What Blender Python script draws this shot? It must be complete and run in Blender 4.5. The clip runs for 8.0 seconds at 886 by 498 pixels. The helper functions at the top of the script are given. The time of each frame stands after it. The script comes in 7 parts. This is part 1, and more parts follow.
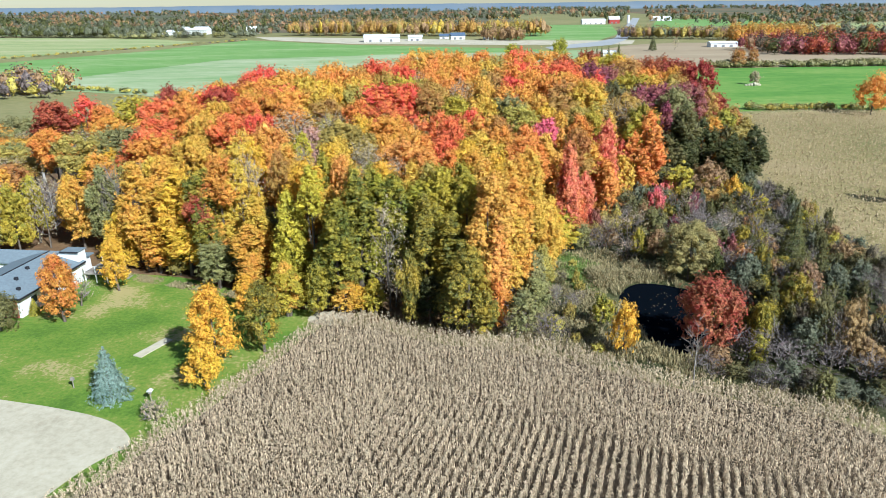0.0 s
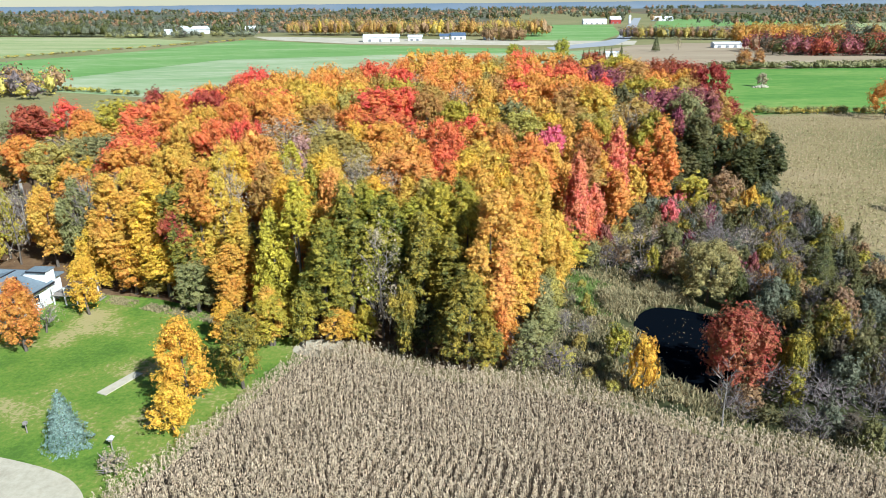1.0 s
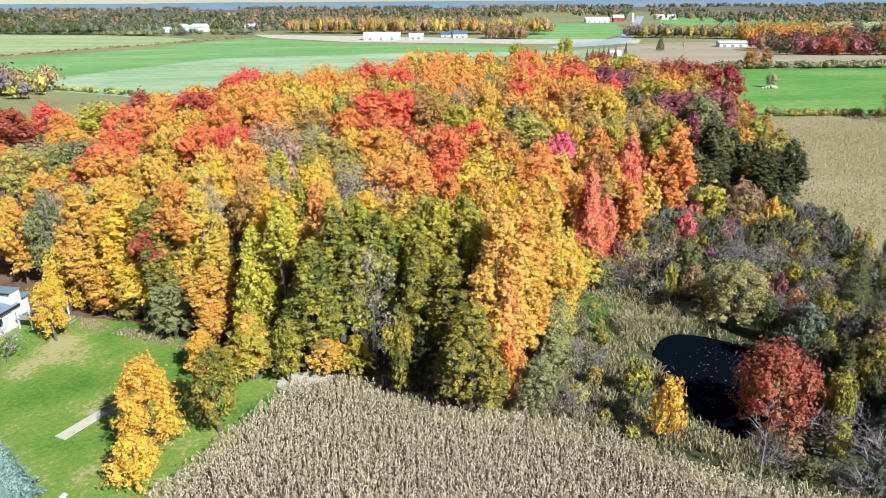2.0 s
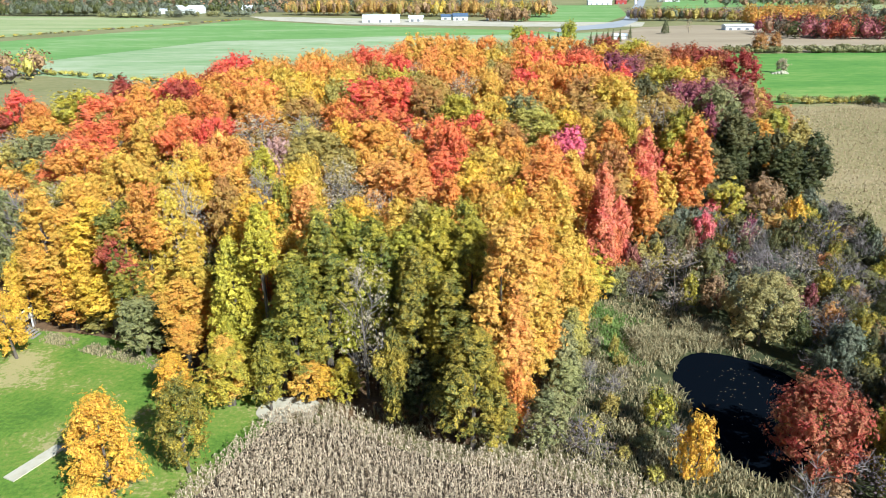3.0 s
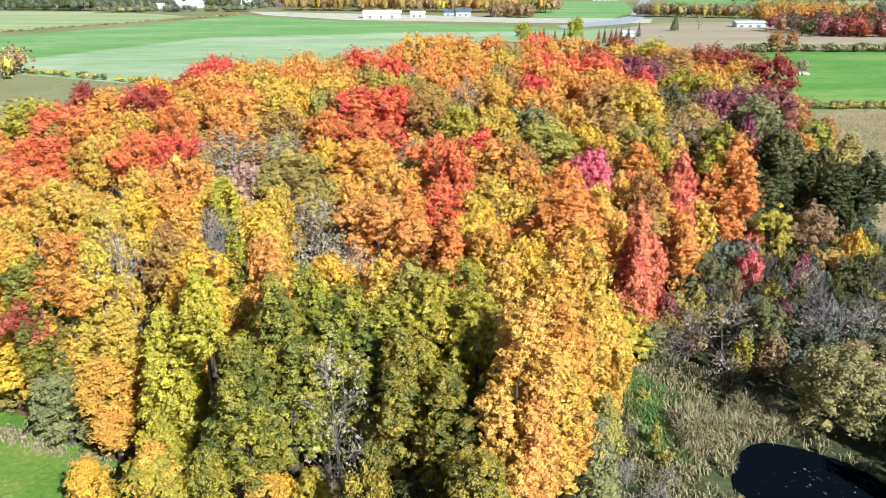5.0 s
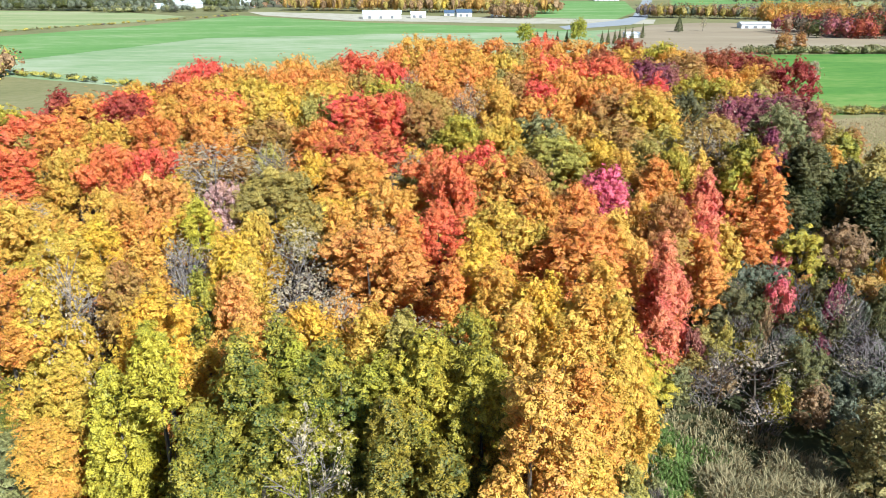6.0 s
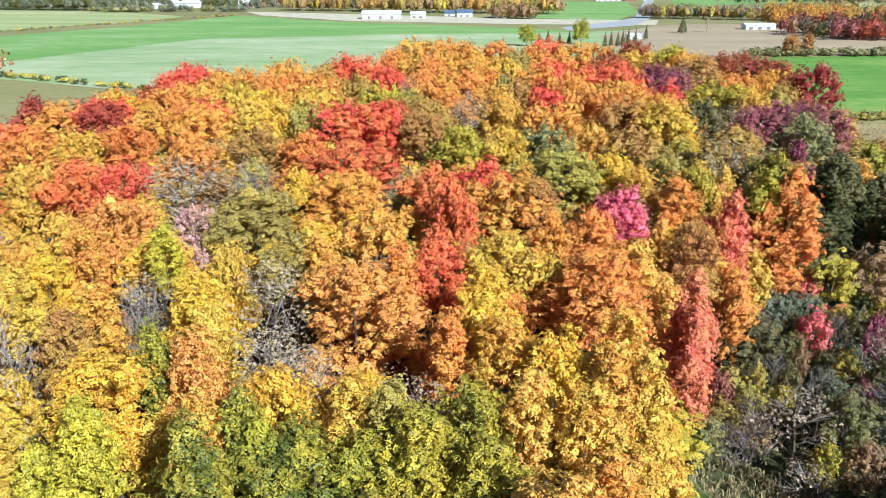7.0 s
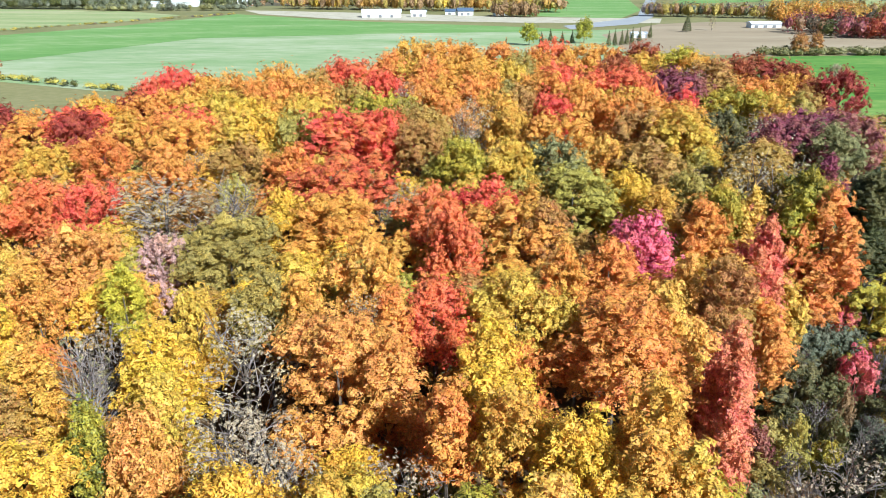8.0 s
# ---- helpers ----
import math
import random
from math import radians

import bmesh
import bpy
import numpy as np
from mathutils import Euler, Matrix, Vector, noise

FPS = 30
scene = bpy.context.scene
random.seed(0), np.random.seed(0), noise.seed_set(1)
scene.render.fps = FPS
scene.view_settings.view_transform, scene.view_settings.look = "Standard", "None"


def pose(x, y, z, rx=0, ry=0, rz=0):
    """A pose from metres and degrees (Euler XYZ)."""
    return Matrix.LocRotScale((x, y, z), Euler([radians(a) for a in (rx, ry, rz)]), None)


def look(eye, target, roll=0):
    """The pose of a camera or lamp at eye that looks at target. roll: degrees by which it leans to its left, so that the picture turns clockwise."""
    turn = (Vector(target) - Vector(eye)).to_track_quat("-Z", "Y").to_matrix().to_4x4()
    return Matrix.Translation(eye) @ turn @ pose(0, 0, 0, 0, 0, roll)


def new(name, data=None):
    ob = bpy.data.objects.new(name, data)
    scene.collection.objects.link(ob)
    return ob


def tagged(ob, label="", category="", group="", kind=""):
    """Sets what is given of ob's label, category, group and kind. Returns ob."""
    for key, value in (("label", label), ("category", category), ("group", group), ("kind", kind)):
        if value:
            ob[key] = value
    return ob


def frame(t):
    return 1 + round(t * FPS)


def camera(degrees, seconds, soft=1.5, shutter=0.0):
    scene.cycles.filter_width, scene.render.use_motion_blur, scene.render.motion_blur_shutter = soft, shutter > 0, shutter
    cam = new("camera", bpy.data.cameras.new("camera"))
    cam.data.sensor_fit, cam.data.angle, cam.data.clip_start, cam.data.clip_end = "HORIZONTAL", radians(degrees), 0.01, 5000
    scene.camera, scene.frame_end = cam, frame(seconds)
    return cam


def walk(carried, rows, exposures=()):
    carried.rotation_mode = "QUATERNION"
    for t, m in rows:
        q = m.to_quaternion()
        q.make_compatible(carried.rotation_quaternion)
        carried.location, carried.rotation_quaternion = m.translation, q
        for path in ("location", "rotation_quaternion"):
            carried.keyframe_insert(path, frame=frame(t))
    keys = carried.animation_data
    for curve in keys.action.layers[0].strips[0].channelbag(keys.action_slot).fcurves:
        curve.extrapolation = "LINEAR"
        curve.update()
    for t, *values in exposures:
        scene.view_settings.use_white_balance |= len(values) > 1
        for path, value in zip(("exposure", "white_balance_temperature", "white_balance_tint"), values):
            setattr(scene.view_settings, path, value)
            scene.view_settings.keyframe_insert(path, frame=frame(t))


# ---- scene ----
cam = camera(65.0, 8.0, soft=0.5)
PATH = [
    (0, (-0.026, 0.021, 35.993), (-0.03, 1.907, 35.328), -0.6),
    (0.5, (0.085, 3.998, 35.994), (0.081, 5.883, 35.328), -0.5),
    (1, (0.164, 7.958, 35.966), (0.16, 9.844, 35.3), -0.5),
    (1.5, (0.168, 11.96, 35.932), (0.164, 13.845, 35.265), -0.4),
    (1.7, (0.208, 13.488, 35.915), (0.202, 15.374, 35.249), -0.4),
    (2.8, (0.361, 22.097, 35.95), (0.353, 23.968, 35.243), -0.4),
    (3, (0.38, 23.663, 35.946), (0.373, 25.531, 35.231), -0.3),
    (3.5, (0.392, 27.604, 35.96), (0.384, 29.467, 35.233), -0.3),
    (4, (0.491, 31.492, 35.959), (0.482, 33.354, 35.231), -0.2),
    (4.5, (0.579, 35.379, 35.983), (0.569, 37.242, 35.255), -0.2),
    (4.7, (0.63, 36.901, 36.029), (0.618, 38.764, 35.301), -0.2),
    (5.8, (0.767, 45.569, 35.925), (0.754, 47.433, 35.2), -0.1),
    (6, (0.776, 47.177, 35.971), (0.762, 49.04, 35.244), -0.1),
    (6.5, (0.833, 51.029, 35.951), (0.819, 52.892, 35.225), -0.1),
    (7, (0.868, 54.913, 35.932), (0.854, 56.776, 35.205), -0.0),
    (7.5, (0.938, 58.772, 35.933), (0.922, 60.635, 35.206), -0.1),
    (8, (0.977, 62.611, 36.04), (0.96, 64.472, 35.308), -0.1),
]
walk(cam, [(t, look(eye, target, roll)) for t, eye, target, roll in PATH], [(0, 0.68, 5470, 3.5), (1.5, 0.73, 5470, 3.5), (3, 0.83, 5470, 3.5), (8, 0.76, 5470, 3.5)])

# ---- world and sun ----
SUN_TO = Vector((0.64, -0.77, 0.0)).normalized()
SUN_UP = radians(37)
world = bpy.data.worlds.new("sky")
scene.world = world
world.use_nodes = True
wn = world.node_tree
sky = wn.nodes.new("ShaderNodeTexSky")
sky.sky_type = "NISHITA"
sky.sun_disc = False
sky.sun_elevation = SUN_UP
sky.sun_rotation = math.atan2(SUN_TO.x, SUN_TO.y)
sky.air_density, sky.dust_density, sky.ozone_density = 1.0, 0.2, 1.5
wn.links.new(sky.outputs[0], wn.nodes["Background"].inputs[0])
wn.nodes["Background"].inputs[1].default_value = 0.05
lamp = bpy.data.lights.new("sun", "SUN")
lamp.energy, lamp.angle, lamp.color = 5.0, radians(0.6), (1.0, 0.97, 0.93)
sun = new("sun", lamp)
sun.matrix_world = look((SUN_TO * math.cos(SUN_UP) + Vector((0, 0, math.sin(SUN_UP)))) * 300, (0, 0, 0))


# ---- materials ----
def base_mat(name, rough=0.8):
    m = bpy.data.materials.new(name)
    m.use_nodes = True
    b = m.node_tree.nodes["Principled BSDF"]
    b.inputs["Roughness"].default_value = rough
    b.inputs["Specular IOR Level"].default_value = 0.25
    return m, m.node_tree, b


def ramp(nt, stops):
    r = nt.nodes.new("ShaderNodeValToRGB")
    e = r.color_ramp.elements
    while len(e) < len(stops):
        e.new(0.5)
    for k, (p, c) in enumerate(stops):
        e[k].position, e[k].color = p, (*c, 1)
    return r


def noise_node(nt, scale, detail=4.0, vec=None, rough=0.6):
    n = nt.nodes.new("ShaderNodeTexNoise")
    n.inputs["Scale"].default_value, n.inputs["Detail"].default_value = scale, detail
    n.inputs["Roughness"].default_value = rough
    if vec is not None:
        nt.links.new(vec, n.inputs["Vector"])
    return n


def mixed(nt, fac, a, b, mode="MIX"):
    x = nt.nodes.new("ShaderNodeMix")
    x.data_type, x.blend_type = "RGBA", mode
    for sock, v in ((x.inputs[0], fac), (x.inputs[6], a), (x.inputs[7], b)):
        if isinstance(v, bpy.types.NodeSocket):
            nt.links.new(v, sock)
        elif isinstance(v, (int, float)):
            sock.default_value = v
        else:
            sock.default_value = (*v, 1)
    return x.outputs[2]


def maths(nt, op, a, b=0.5, clamp=False):
    x = nt.nodes.new("ShaderNodeMath")
    x.operation, x.use_clamp = op, clamp
    for k, v in enumerate((a, b)):
        if isinstance(v, bpy.types.NodeSocket):
            nt.links.new(v, x.inputs[k])
        else:
            x.inputs[k].default_value = v
    return x.outputs[0]


def leaf_mat(name, main, second, share=0.35, glow=0.24, holes=0.42, cell=14.0, tip=1.05):
    """Leaves: two colours in drifting patches, each leaf its own shade and tilt, each tree its own tone; light passes through and between them."""
    m, nt, b = base_mat(name, 0.5)
    b.inputs["Specular IOR Level"].default_value = 0.3
    geo, info = nt.nodes.new("ShaderNodeNewGeometry"), nt.nodes.new("ShaderNodeObjectInfo")
    n = noise_node(nt, 0.55, 3, geo.outputs["Position"])
    vor = nt.nodes.new("ShaderNodeTexVoronoi")
    vor.inputs["Scale"].default_value = cell
    nt.links.new(geo.outputs["Position"], vor.inputs["Vector"])
    pick = nt.nodes.new("ShaderNodeSeparateColor")
    nt.links.new(vor.outputs["Color"], pick.inputs[0])
    drift = maths(nt, "ADD", n.outputs[0], maths(nt, "MULTIPLY", maths(nt, "SUBTRACT", info.outputs["Random"], 0.5), 0.14))
    f = maths(nt, "ADD", drift, maths(nt, "MULTIPLY", maths(nt, "SUBTRACT", pick.outputs[1], 0.5), 0.34))
    r = ramp(nt, [(max(0.0, 0.62 - share * 0.6 - 0.08), (0, 0, 0)), (0.62 - share * 0.6 + 0.22, (1, 1, 1))])
    nt.links.new(f, r.inputs[0])
    col = mixed(nt, r.outputs[0], main, second)
    hsv = nt.nodes.new("ShaderNodeHueSaturation")
    nt.links.new(col, hsv.inputs["Color"])
    nt.links.new(maths(nt, "ADD", maths(nt, "MULTIPLY", info.outputs["Random"], 0.024), 0.488), hsv.inputs["Hue"])
    shade = maths(nt, "ADD", maths(nt, "MULTIPLY", pick.outputs[2], 0.6), maths(nt, "MULTIPLY", geo.outputs["Random Per Island"], 0.42))
    nt.links.new(maths(nt, "ADD", shade, 0.42), hsv.inputs["Value"])
    nt.links.new(hsv.outputs[0], b.inputs["Base Color"])
    tilt, turned = nt.nodes.new("ShaderNodeVectorMath"), nt.nodes.new("ShaderNodeVectorMath")
    tilt.operation, turned.operation = "MULTIPLY_ADD", "ADD"
    tilt.inputs[1].default_value, tilt.inputs[2].default_value = (tip,) * 3, (-tip / 2,) * 3
    nt.links.new(vor.outputs["Color"], tilt.inputs[0])
    nt.links.new(tilt.outputs[0], turned.inputs[0])
    nt.links.new(geo.outputs["Normal"], turned.inputs[1])
    level = nt.nodes.new("ShaderNodeVectorMath")
    level.operation = "NORMALIZE"
    nt.links.new(turned.outputs[0], level.inputs[0])
    nt.links.new(level.outputs[0], b.inputs["Normal"])
    tr = nt.nodes.new("ShaderNodeBsdfTranslucent")
    nt.links.new(hsv.outputs[0], tr.inputs["Color"])
    mx = nt.nodes.new("ShaderNodeMixShader")
    mx.inputs[0].default_value = glow
    nt.links.new(b.outputs[0], mx.inputs[1])
    nt.links.new(tr.outputs[0], mx.inputs[2])
    last = mx
    if holes:
        gap, last = nt.nodes.new("ShaderNodeBsdfTransparent"), nt.nodes.new("ShaderNodeMixShader")
        nt.links.new(maths(nt, "GREATER_THAN", pick.outputs[0], holes), last.inputs[0])
        nt.links.new(gap.outputs[0], last.inputs[1])
        nt.links.new(mx.outputs[0], last.inputs[2])
    nt.links.new(last.outputs[0], nt.nodes["Material Output"].inputs[0])
    return m


def earth_mat(name, stops, big=0.03, fine=1.5, bump=0.4, stretch=(1, 1, 1), turn=0.0, rough=0.9, weight=0.55):
    """Ground: colours by broad patches and fine grain together."""
    m, nt, b = base_mat(name, rough)
    geo, mp = nt.nodes.new("ShaderNodeNewGeometry"), nt.nodes.new("ShaderNodeMapping")
    mp.inputs["Scale"].default_value, mp.inputs["Rotation"].default_value = stretch, (0, 0, turn)
    nt.links.new(geo.outputs["Position"], mp.inputs["Vector"])
    a, c = noise_node(nt, big, 5, mp.outputs[0]), noise_node(nt, fine, 6, mp.outputs[0], 0.7)
    f = maths(nt, "ADD", maths(nt, "MULTIPLY", a.outputs[0], weight), maths(nt, "MULTIPLY", c.outputs[0], 1 - weight))
    r = ramp(nt, stops)
    nt.links.new(f, r.inputs[0])
    nt.links.new(r.outputs[0], b.inputs["Base Color"])
    bp = nt.nodes.new("ShaderNodeBump")
    bp.inputs["Strength"].default_value, bp.inputs["Distance"].default_value = bump, 0.15
    nt.links.new(c.outputs[0], bp.inputs["Height"])
    nt.links.new(bp.outputs[0], b.inputs["Normal"])
    return m


def strand_mat(name, dark, light, rough=0.7, glow=0.2):
    """Dry blades and twigs: each its own shade between two colours."""
    m, nt, b = base_mat(name, rough)
    geo = nt.nodes.new("ShaderNodeNewGeometry")
    n = noise_node(nt, 0.12, 3, geo.outputs["Position"])
    f = maths(nt, "ADD", maths(nt, "MULTIPLY", geo.outputs["Random Per Island"], 0.7), maths(nt, "MULTIPLY", n.outputs[0], 0.3))
    col = mixed(nt, f, dark, light)
    nt.links.new(col, b.inputs["Base Color"])
    if glow:
        tr = nt.nodes.new("ShaderNodeBsdfTranslucent")
        nt.links.new(col, tr.inputs["Color"])
        mx = nt.nodes.new("ShaderNodeMixShader")
        mx.inputs[0].default_value = glow
        nt.links.new(b.outputs[0], mx.inputs[1])
        nt.links.new(tr.outputs[0], mx.inputs[2])
        nt.links.new(mx.outputs[0], nt.nodes["Material Output"].inputs[0])
    return m


def wear_mat(name, colour, second=None, scale=2.0, rough=0.7, bump=0.1, metal=0.0):
    m, nt, b = base_mat(name, rough)
    b.inputs["Metallic"].default_value = metal
    tex = nt.nodes.new("ShaderNodeTexCoord")
    n = noise_node(nt, scale, 6, tex.outputs["Object"])
    second = second or tuple(c * 0.75 for c in colour)
    r = ramp(nt, [(0.35, colour), (0.7, second)])
    nt.links.new(n.outputs[0], r.inputs[0])
    nt.links.new(r.outputs[0], b.inputs["Base Color"])
    bp = nt.nodes.new("ShaderNodeBump")
    bp.inputs["Strength"].default_value, bp.inputs["Distance"].default_value = bump, 0.03
    nt.links.new(n.outputs[0], bp.inputs["Height"])
    nt.links.new(bp.outputs[0], b.inputs["Normal"])
    return m


# colour of each kind of foliage: main, second, share of the second
LEAF = {
    "R": ("red", (0.80, 0.125, 0.070), (0.80, 0.24, 0.07), 0.34),
    "r": ("maroon", (0.33, 0.048, 0.034), (0.46, 0.13, 0.05), 0.36),
    "O": ("orange", (0.76, 0.255, 0.058), (0.77, 0.40, 0.066), 0.42),
    "S": ("salmon", (0.80, 0.345, 0.085), (0.78, 0.45, 0.08), 0.45),
    "o": ("rust", (0.46, 0.20, 0.062), (0.52, 0.32, 0.07), 0.42),
    "G": ("gold", (0.78, 0.375, 0.060), (0.70, 0.46, 0.065), 0.42),
    "Y": ("yellow", (0.81, 0.55, 0.048), (0.77, 0.42, 0.05), 0.38),
    "y": ("yellow green", (0.26, 0.265, 0.036), (0.62, 0.47, 0.045), 0.46),
    "T": ("olive tan", (0.34, 0.285, 0.075), (0.54, 0.41, 0.08), 0.40),
    "g": ("green", (0.098, 0.13, 0.026), (0.48, 0.40, 0.04), 0.42),
    "d": ("dark green", (0.058, 0.072, 0.020), (0.14, 0.13, 0.036), 0.34),
    "L": ("olive green", (0.11, 0.125, 0.026), (0.50, 0.37, 0.04), 0.38),
    "e": ("grey green", (0.21, 0.215, 0.085), (0.35, 0.31, 0.11), 0.42),
    "B": ("brown grey", (0.42, 0.345, 0.24), (0.52, 0.40, 0.23), 0.40),
    "b": ("thin olive", (0.28, 0.26, 0.12), (0.38, 0.32, 0.15), 0.40),
    "W": ("faded pink", (0.62, 0.40, 0.36), (0.54, 0.30, 0.16), 0.35),
    "P": ("pink red", (0.76, 0.155, 0.12), (0.77, 0.29, 0.11), 0.40),
    "K": ("magenta pink", (0.78, 0.125, 0.19), (0.78, 0.24, 0.17), 0.32),
    "M": ("purple", (0.27, 0.055, 0.095), (0.36, 0.13, 0.09), 0.30),
    "V": ("pale willow", (0.32, 0.285, 0.095), (0.48, 0.40, 0.13), 0.42),
    "k": ("dark bramble", (0.078, 0.066, 0.042), (0.16, 0.12, 0.07), 0.40),
    "C": ("cedar", (0.060, 0.072, 0.020), (0.14, 0.12, 0.034), 0.40),
    "c": ("dull crimson", (0.44, 0.05, 0.042), (0.37, 0.15, 0.06), 0.40),
    "h": ("dark olive", (0.095, 0.097, 0.036), (0.21, 0.175, 0.058), 0.42),
    "n": ("lilac brown", (0.125, 0.098, 0.092), (0.21, 0.155, 0.14), 0.40),
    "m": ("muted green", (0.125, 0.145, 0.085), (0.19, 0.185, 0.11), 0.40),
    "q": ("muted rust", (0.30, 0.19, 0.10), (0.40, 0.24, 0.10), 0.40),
    "F": ("flame red", (0.66, 0.125, 0.05), (0.68, 0.30, 0.055), 0.42),
}
LEAVES = {k: leaf_mat(v[0].replace(" ", "_") + "_leaves", v[1], v[2], v[3]) for k, v in LEAF.items()}
CORES = {k: leaf_mat(v[0].replace(" ", "_") + "_inner_leaves", v[1], v[2], v[3], 0.2, 0.34) for k, v in LEAF.items()}
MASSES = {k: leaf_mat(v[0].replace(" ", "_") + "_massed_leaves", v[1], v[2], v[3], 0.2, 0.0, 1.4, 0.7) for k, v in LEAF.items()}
BARK = wear_mat("grey_bark", (0.16, 0.13, 0.10), (0.09, 0.07, 0.05), 4, 0.9, 0.5)
PALE_BARK = wear_mat("pale_bark", (0.50, 0.46, 0.40), (0.26, 0.23, 0.19), 3, 0.9, 0.4)
TWIG = strand_mat("twigs", (0.14, 0.115, 0.105), (0.34, 0.285, 0.25), 0.9, 0)
NEEDLES = leaf_mat("blue_spruce_needles", (0.16, 0.24, 0.19), (0.27, 0.35, 0.29), 0.4, 0.1)
GRASS_FIELD = earth_mat("rough_grass", [(0.3, (0.13, 0.14, 0.045)), (0.5, (0.23, 0.21, 0.08)), (0.7, (0.33, 0.28, 0.13))], 0.01, 0.3)
LAWN = earth_mat("mown_lawn", [(0.40, (0.085, 0.16, 0.018)), (0.475, (0.135, 0.225, 0.025)), (0.545, (0.20, 0.245, 0.04)), (0.59, (0.38, 0.32, 0.13))], 0.10, 2.2, 0.8, weight=0.62)
LITTER = earth_mat("leaf_litter", [(0.35, (0.09, 0.055, 0.03)), (0.6, (0.22, 0.13, 0.06)), (0.75, (0.34, 0.21, 0.08))], 0.2, 2.5)
SOIL = earth_mat("corn_stubble_soil", [(0.35, (0.06, 0.045, 0.03)), (0.7, (0.15, 0.11, 0.07))], 0.1, 2.0)
GRAVEL = earth_mat("pale_gravel", [(0.36, (0.38, 0.325, 0.225)), (0.5, (0.50, 0.44, 0.315)), (0.64, (0.58, 0.52, 0.39))], 0.08, 1.2, 0.25)
CROP = earth_mat("green_crop", [(0.36, (0.13, 0.26, 0.055)), (0.5, (0.18, 0.31, 0.08)), (0.64, (0.31, 0.38, 0.16))], 0.02, 0.15, 0.2, (0.5, 1.3, 1), 0.25)
PALE_CROP = earth_mat("pale_stubble_crop", [(0.36, (0.20, 0.31, 0.11)), (0.5, (0.32, 0.38, 0.19)), (0.64, (0.46, 0.47, 0.30))], 0.02, 0.12, 0.2, (0.5, 1.3, 1), 0.25)
HAY = earth_mat("cut_hay", [(0.38, (0.21, 0.29, 0.09)), (0.5, (0.32, 0.35, 0.14)), (0.62, (0.48, 0.43, 0.24))], 0.01, 0.12, 0.2, (0.5, 3.0, 1), 0.25)
TILLED = earth_mat("tilled_brown_field", [(0.3, (0.27, 0.20, 0.12)), (0.55, (0.38, 0.29, 0.18)), (0.75, (0.46, 0.38, 0.26))], 0.012, 0.12, 0.2, (0.5, 2.5, 1), 0.2)
GREEN_R = earth_mat("bright_pasture", [(0.36, (0.07, 0.18, 0.025)), (0.5, (0.13, 0.26, 0.04)), (0.64, (0.26, 0.33, 0.08))], 0.02, 0.3, 0.3, (0.5, 1.5, 1), 0.1)
ASPHALT = earth_mat("worn_asphalt", [(0.3, (0.30, 0.30, 0.30)), (0.7, (0.40, 0.40, 0.39))], 0.05, 1.0, 0.1)
CORN_FAR = strand_mat("distant_dry_corn", (0.27, 0.20, 0.10), (0.56, 0.43, 0.245), 0.7, 0.2)
CORN = strand_mat("dry_corn", (0.17, 0.11, 0.06), (0.95, 0.765, 0.51), 0.6, 0.22)
REED = strand_mat("dry_marsh_grass", (0.08, 0.08, 0.03), (0.60, 0.48, 0.25), 0.8, 0.2)
SEDGE = strand_mat("green_marsh_grass", (0.10, 0.18, 0.03), (0.27, 0.34, 0.09), 0.8, 0.2)


# ---- mesh helpers ----
def mesh(name, verts, faces, mats, index=None, smooth=False):
    me = bpy.data.meshes.new(name)
    me.from_pydata([tuple(v) for v in verts], [], [tuple(f) for f in faces])
    for m in mats if isinstance(mats, (list, tuple)) else [mats]:
        me.materials.append(m)
    if index is not None:
        me.polygons.foreach_set("material_index", index)
    if smooth:
        me.polygons.foreach_set("use_smooth", [True] * len(me.polygons))
    me.update()
    return me


def bm_mesh(name, bm, mat):
    me = bpy.data.meshes.new(name)
    bm.to_mesh(me)
    bm.free()
    me.materials.append(mat)
    return me


def part(name, me, parent, label="", at=(0, 0, 0), rz=0.0, size=(1, 1, 1)):
    ob = new(name, me)
    ob.parent = parent
    ob.location, ob.rotation_euler, ob.scale = at, (0, 0, rz), size
    return tagged(ob, label=label)


def thing(name, x, y, z=0.0, rz=0.0, size=(1, 1, 1), label="", category="", group="", kind=""):
    e = new(name)
    e.empty_display_size = 0.5
    e.location, e.rotation_euler, e.scale = (x, y, z), (0, 0, rz), size
    return tagged(e, label, category, group, kind)


def inside(px, py, poly):
    hit = np.zeros(len(px), bool)
    x0, y0 = poly[-1]
    for x1, y1 in poly:
        cross = ((y1 > py) != (y0 > py)) & (px < (x0 - x1) * (py - y1) / ((y0 - y1) or 1e-9) + x1)
        hit ^= cross
        x0, y0 = x1, y1
    return hit


def rounded(poly, steps=4):
    """Corner-cut outline, so that borders of fields and lawns bend softly."""
    p = [Vector(q) for q in poly]
    for _ in range(steps - 2):
        p = [v for a, b in zip(p, p[1:] + p[:1]) for v in (a.lerp(b, 0.25), a.lerp(b, 0.75))]
    return [(v.x, v.y) for v in p]


def patch(name, poly, z, mat, label, category="ground", soft=True):
    pts = rounded(poly) if soft else poly
    bm = bmesh.new()
    f = bm.faces.new([bm.verts.new((x, y, z)) for x, y in pts])
    if f.calc_area() and f.normal.z < 0:
        f.normal_flip()
    bm.normal_update()
    if f.normal.z < 0:
        f.normal_flip()
    bmesh.ops.triangulate(bm, faces=bm.faces[:])
    return tagged(new(name, bm_mesh(name, bm, mat)), label, category, kind="structure")


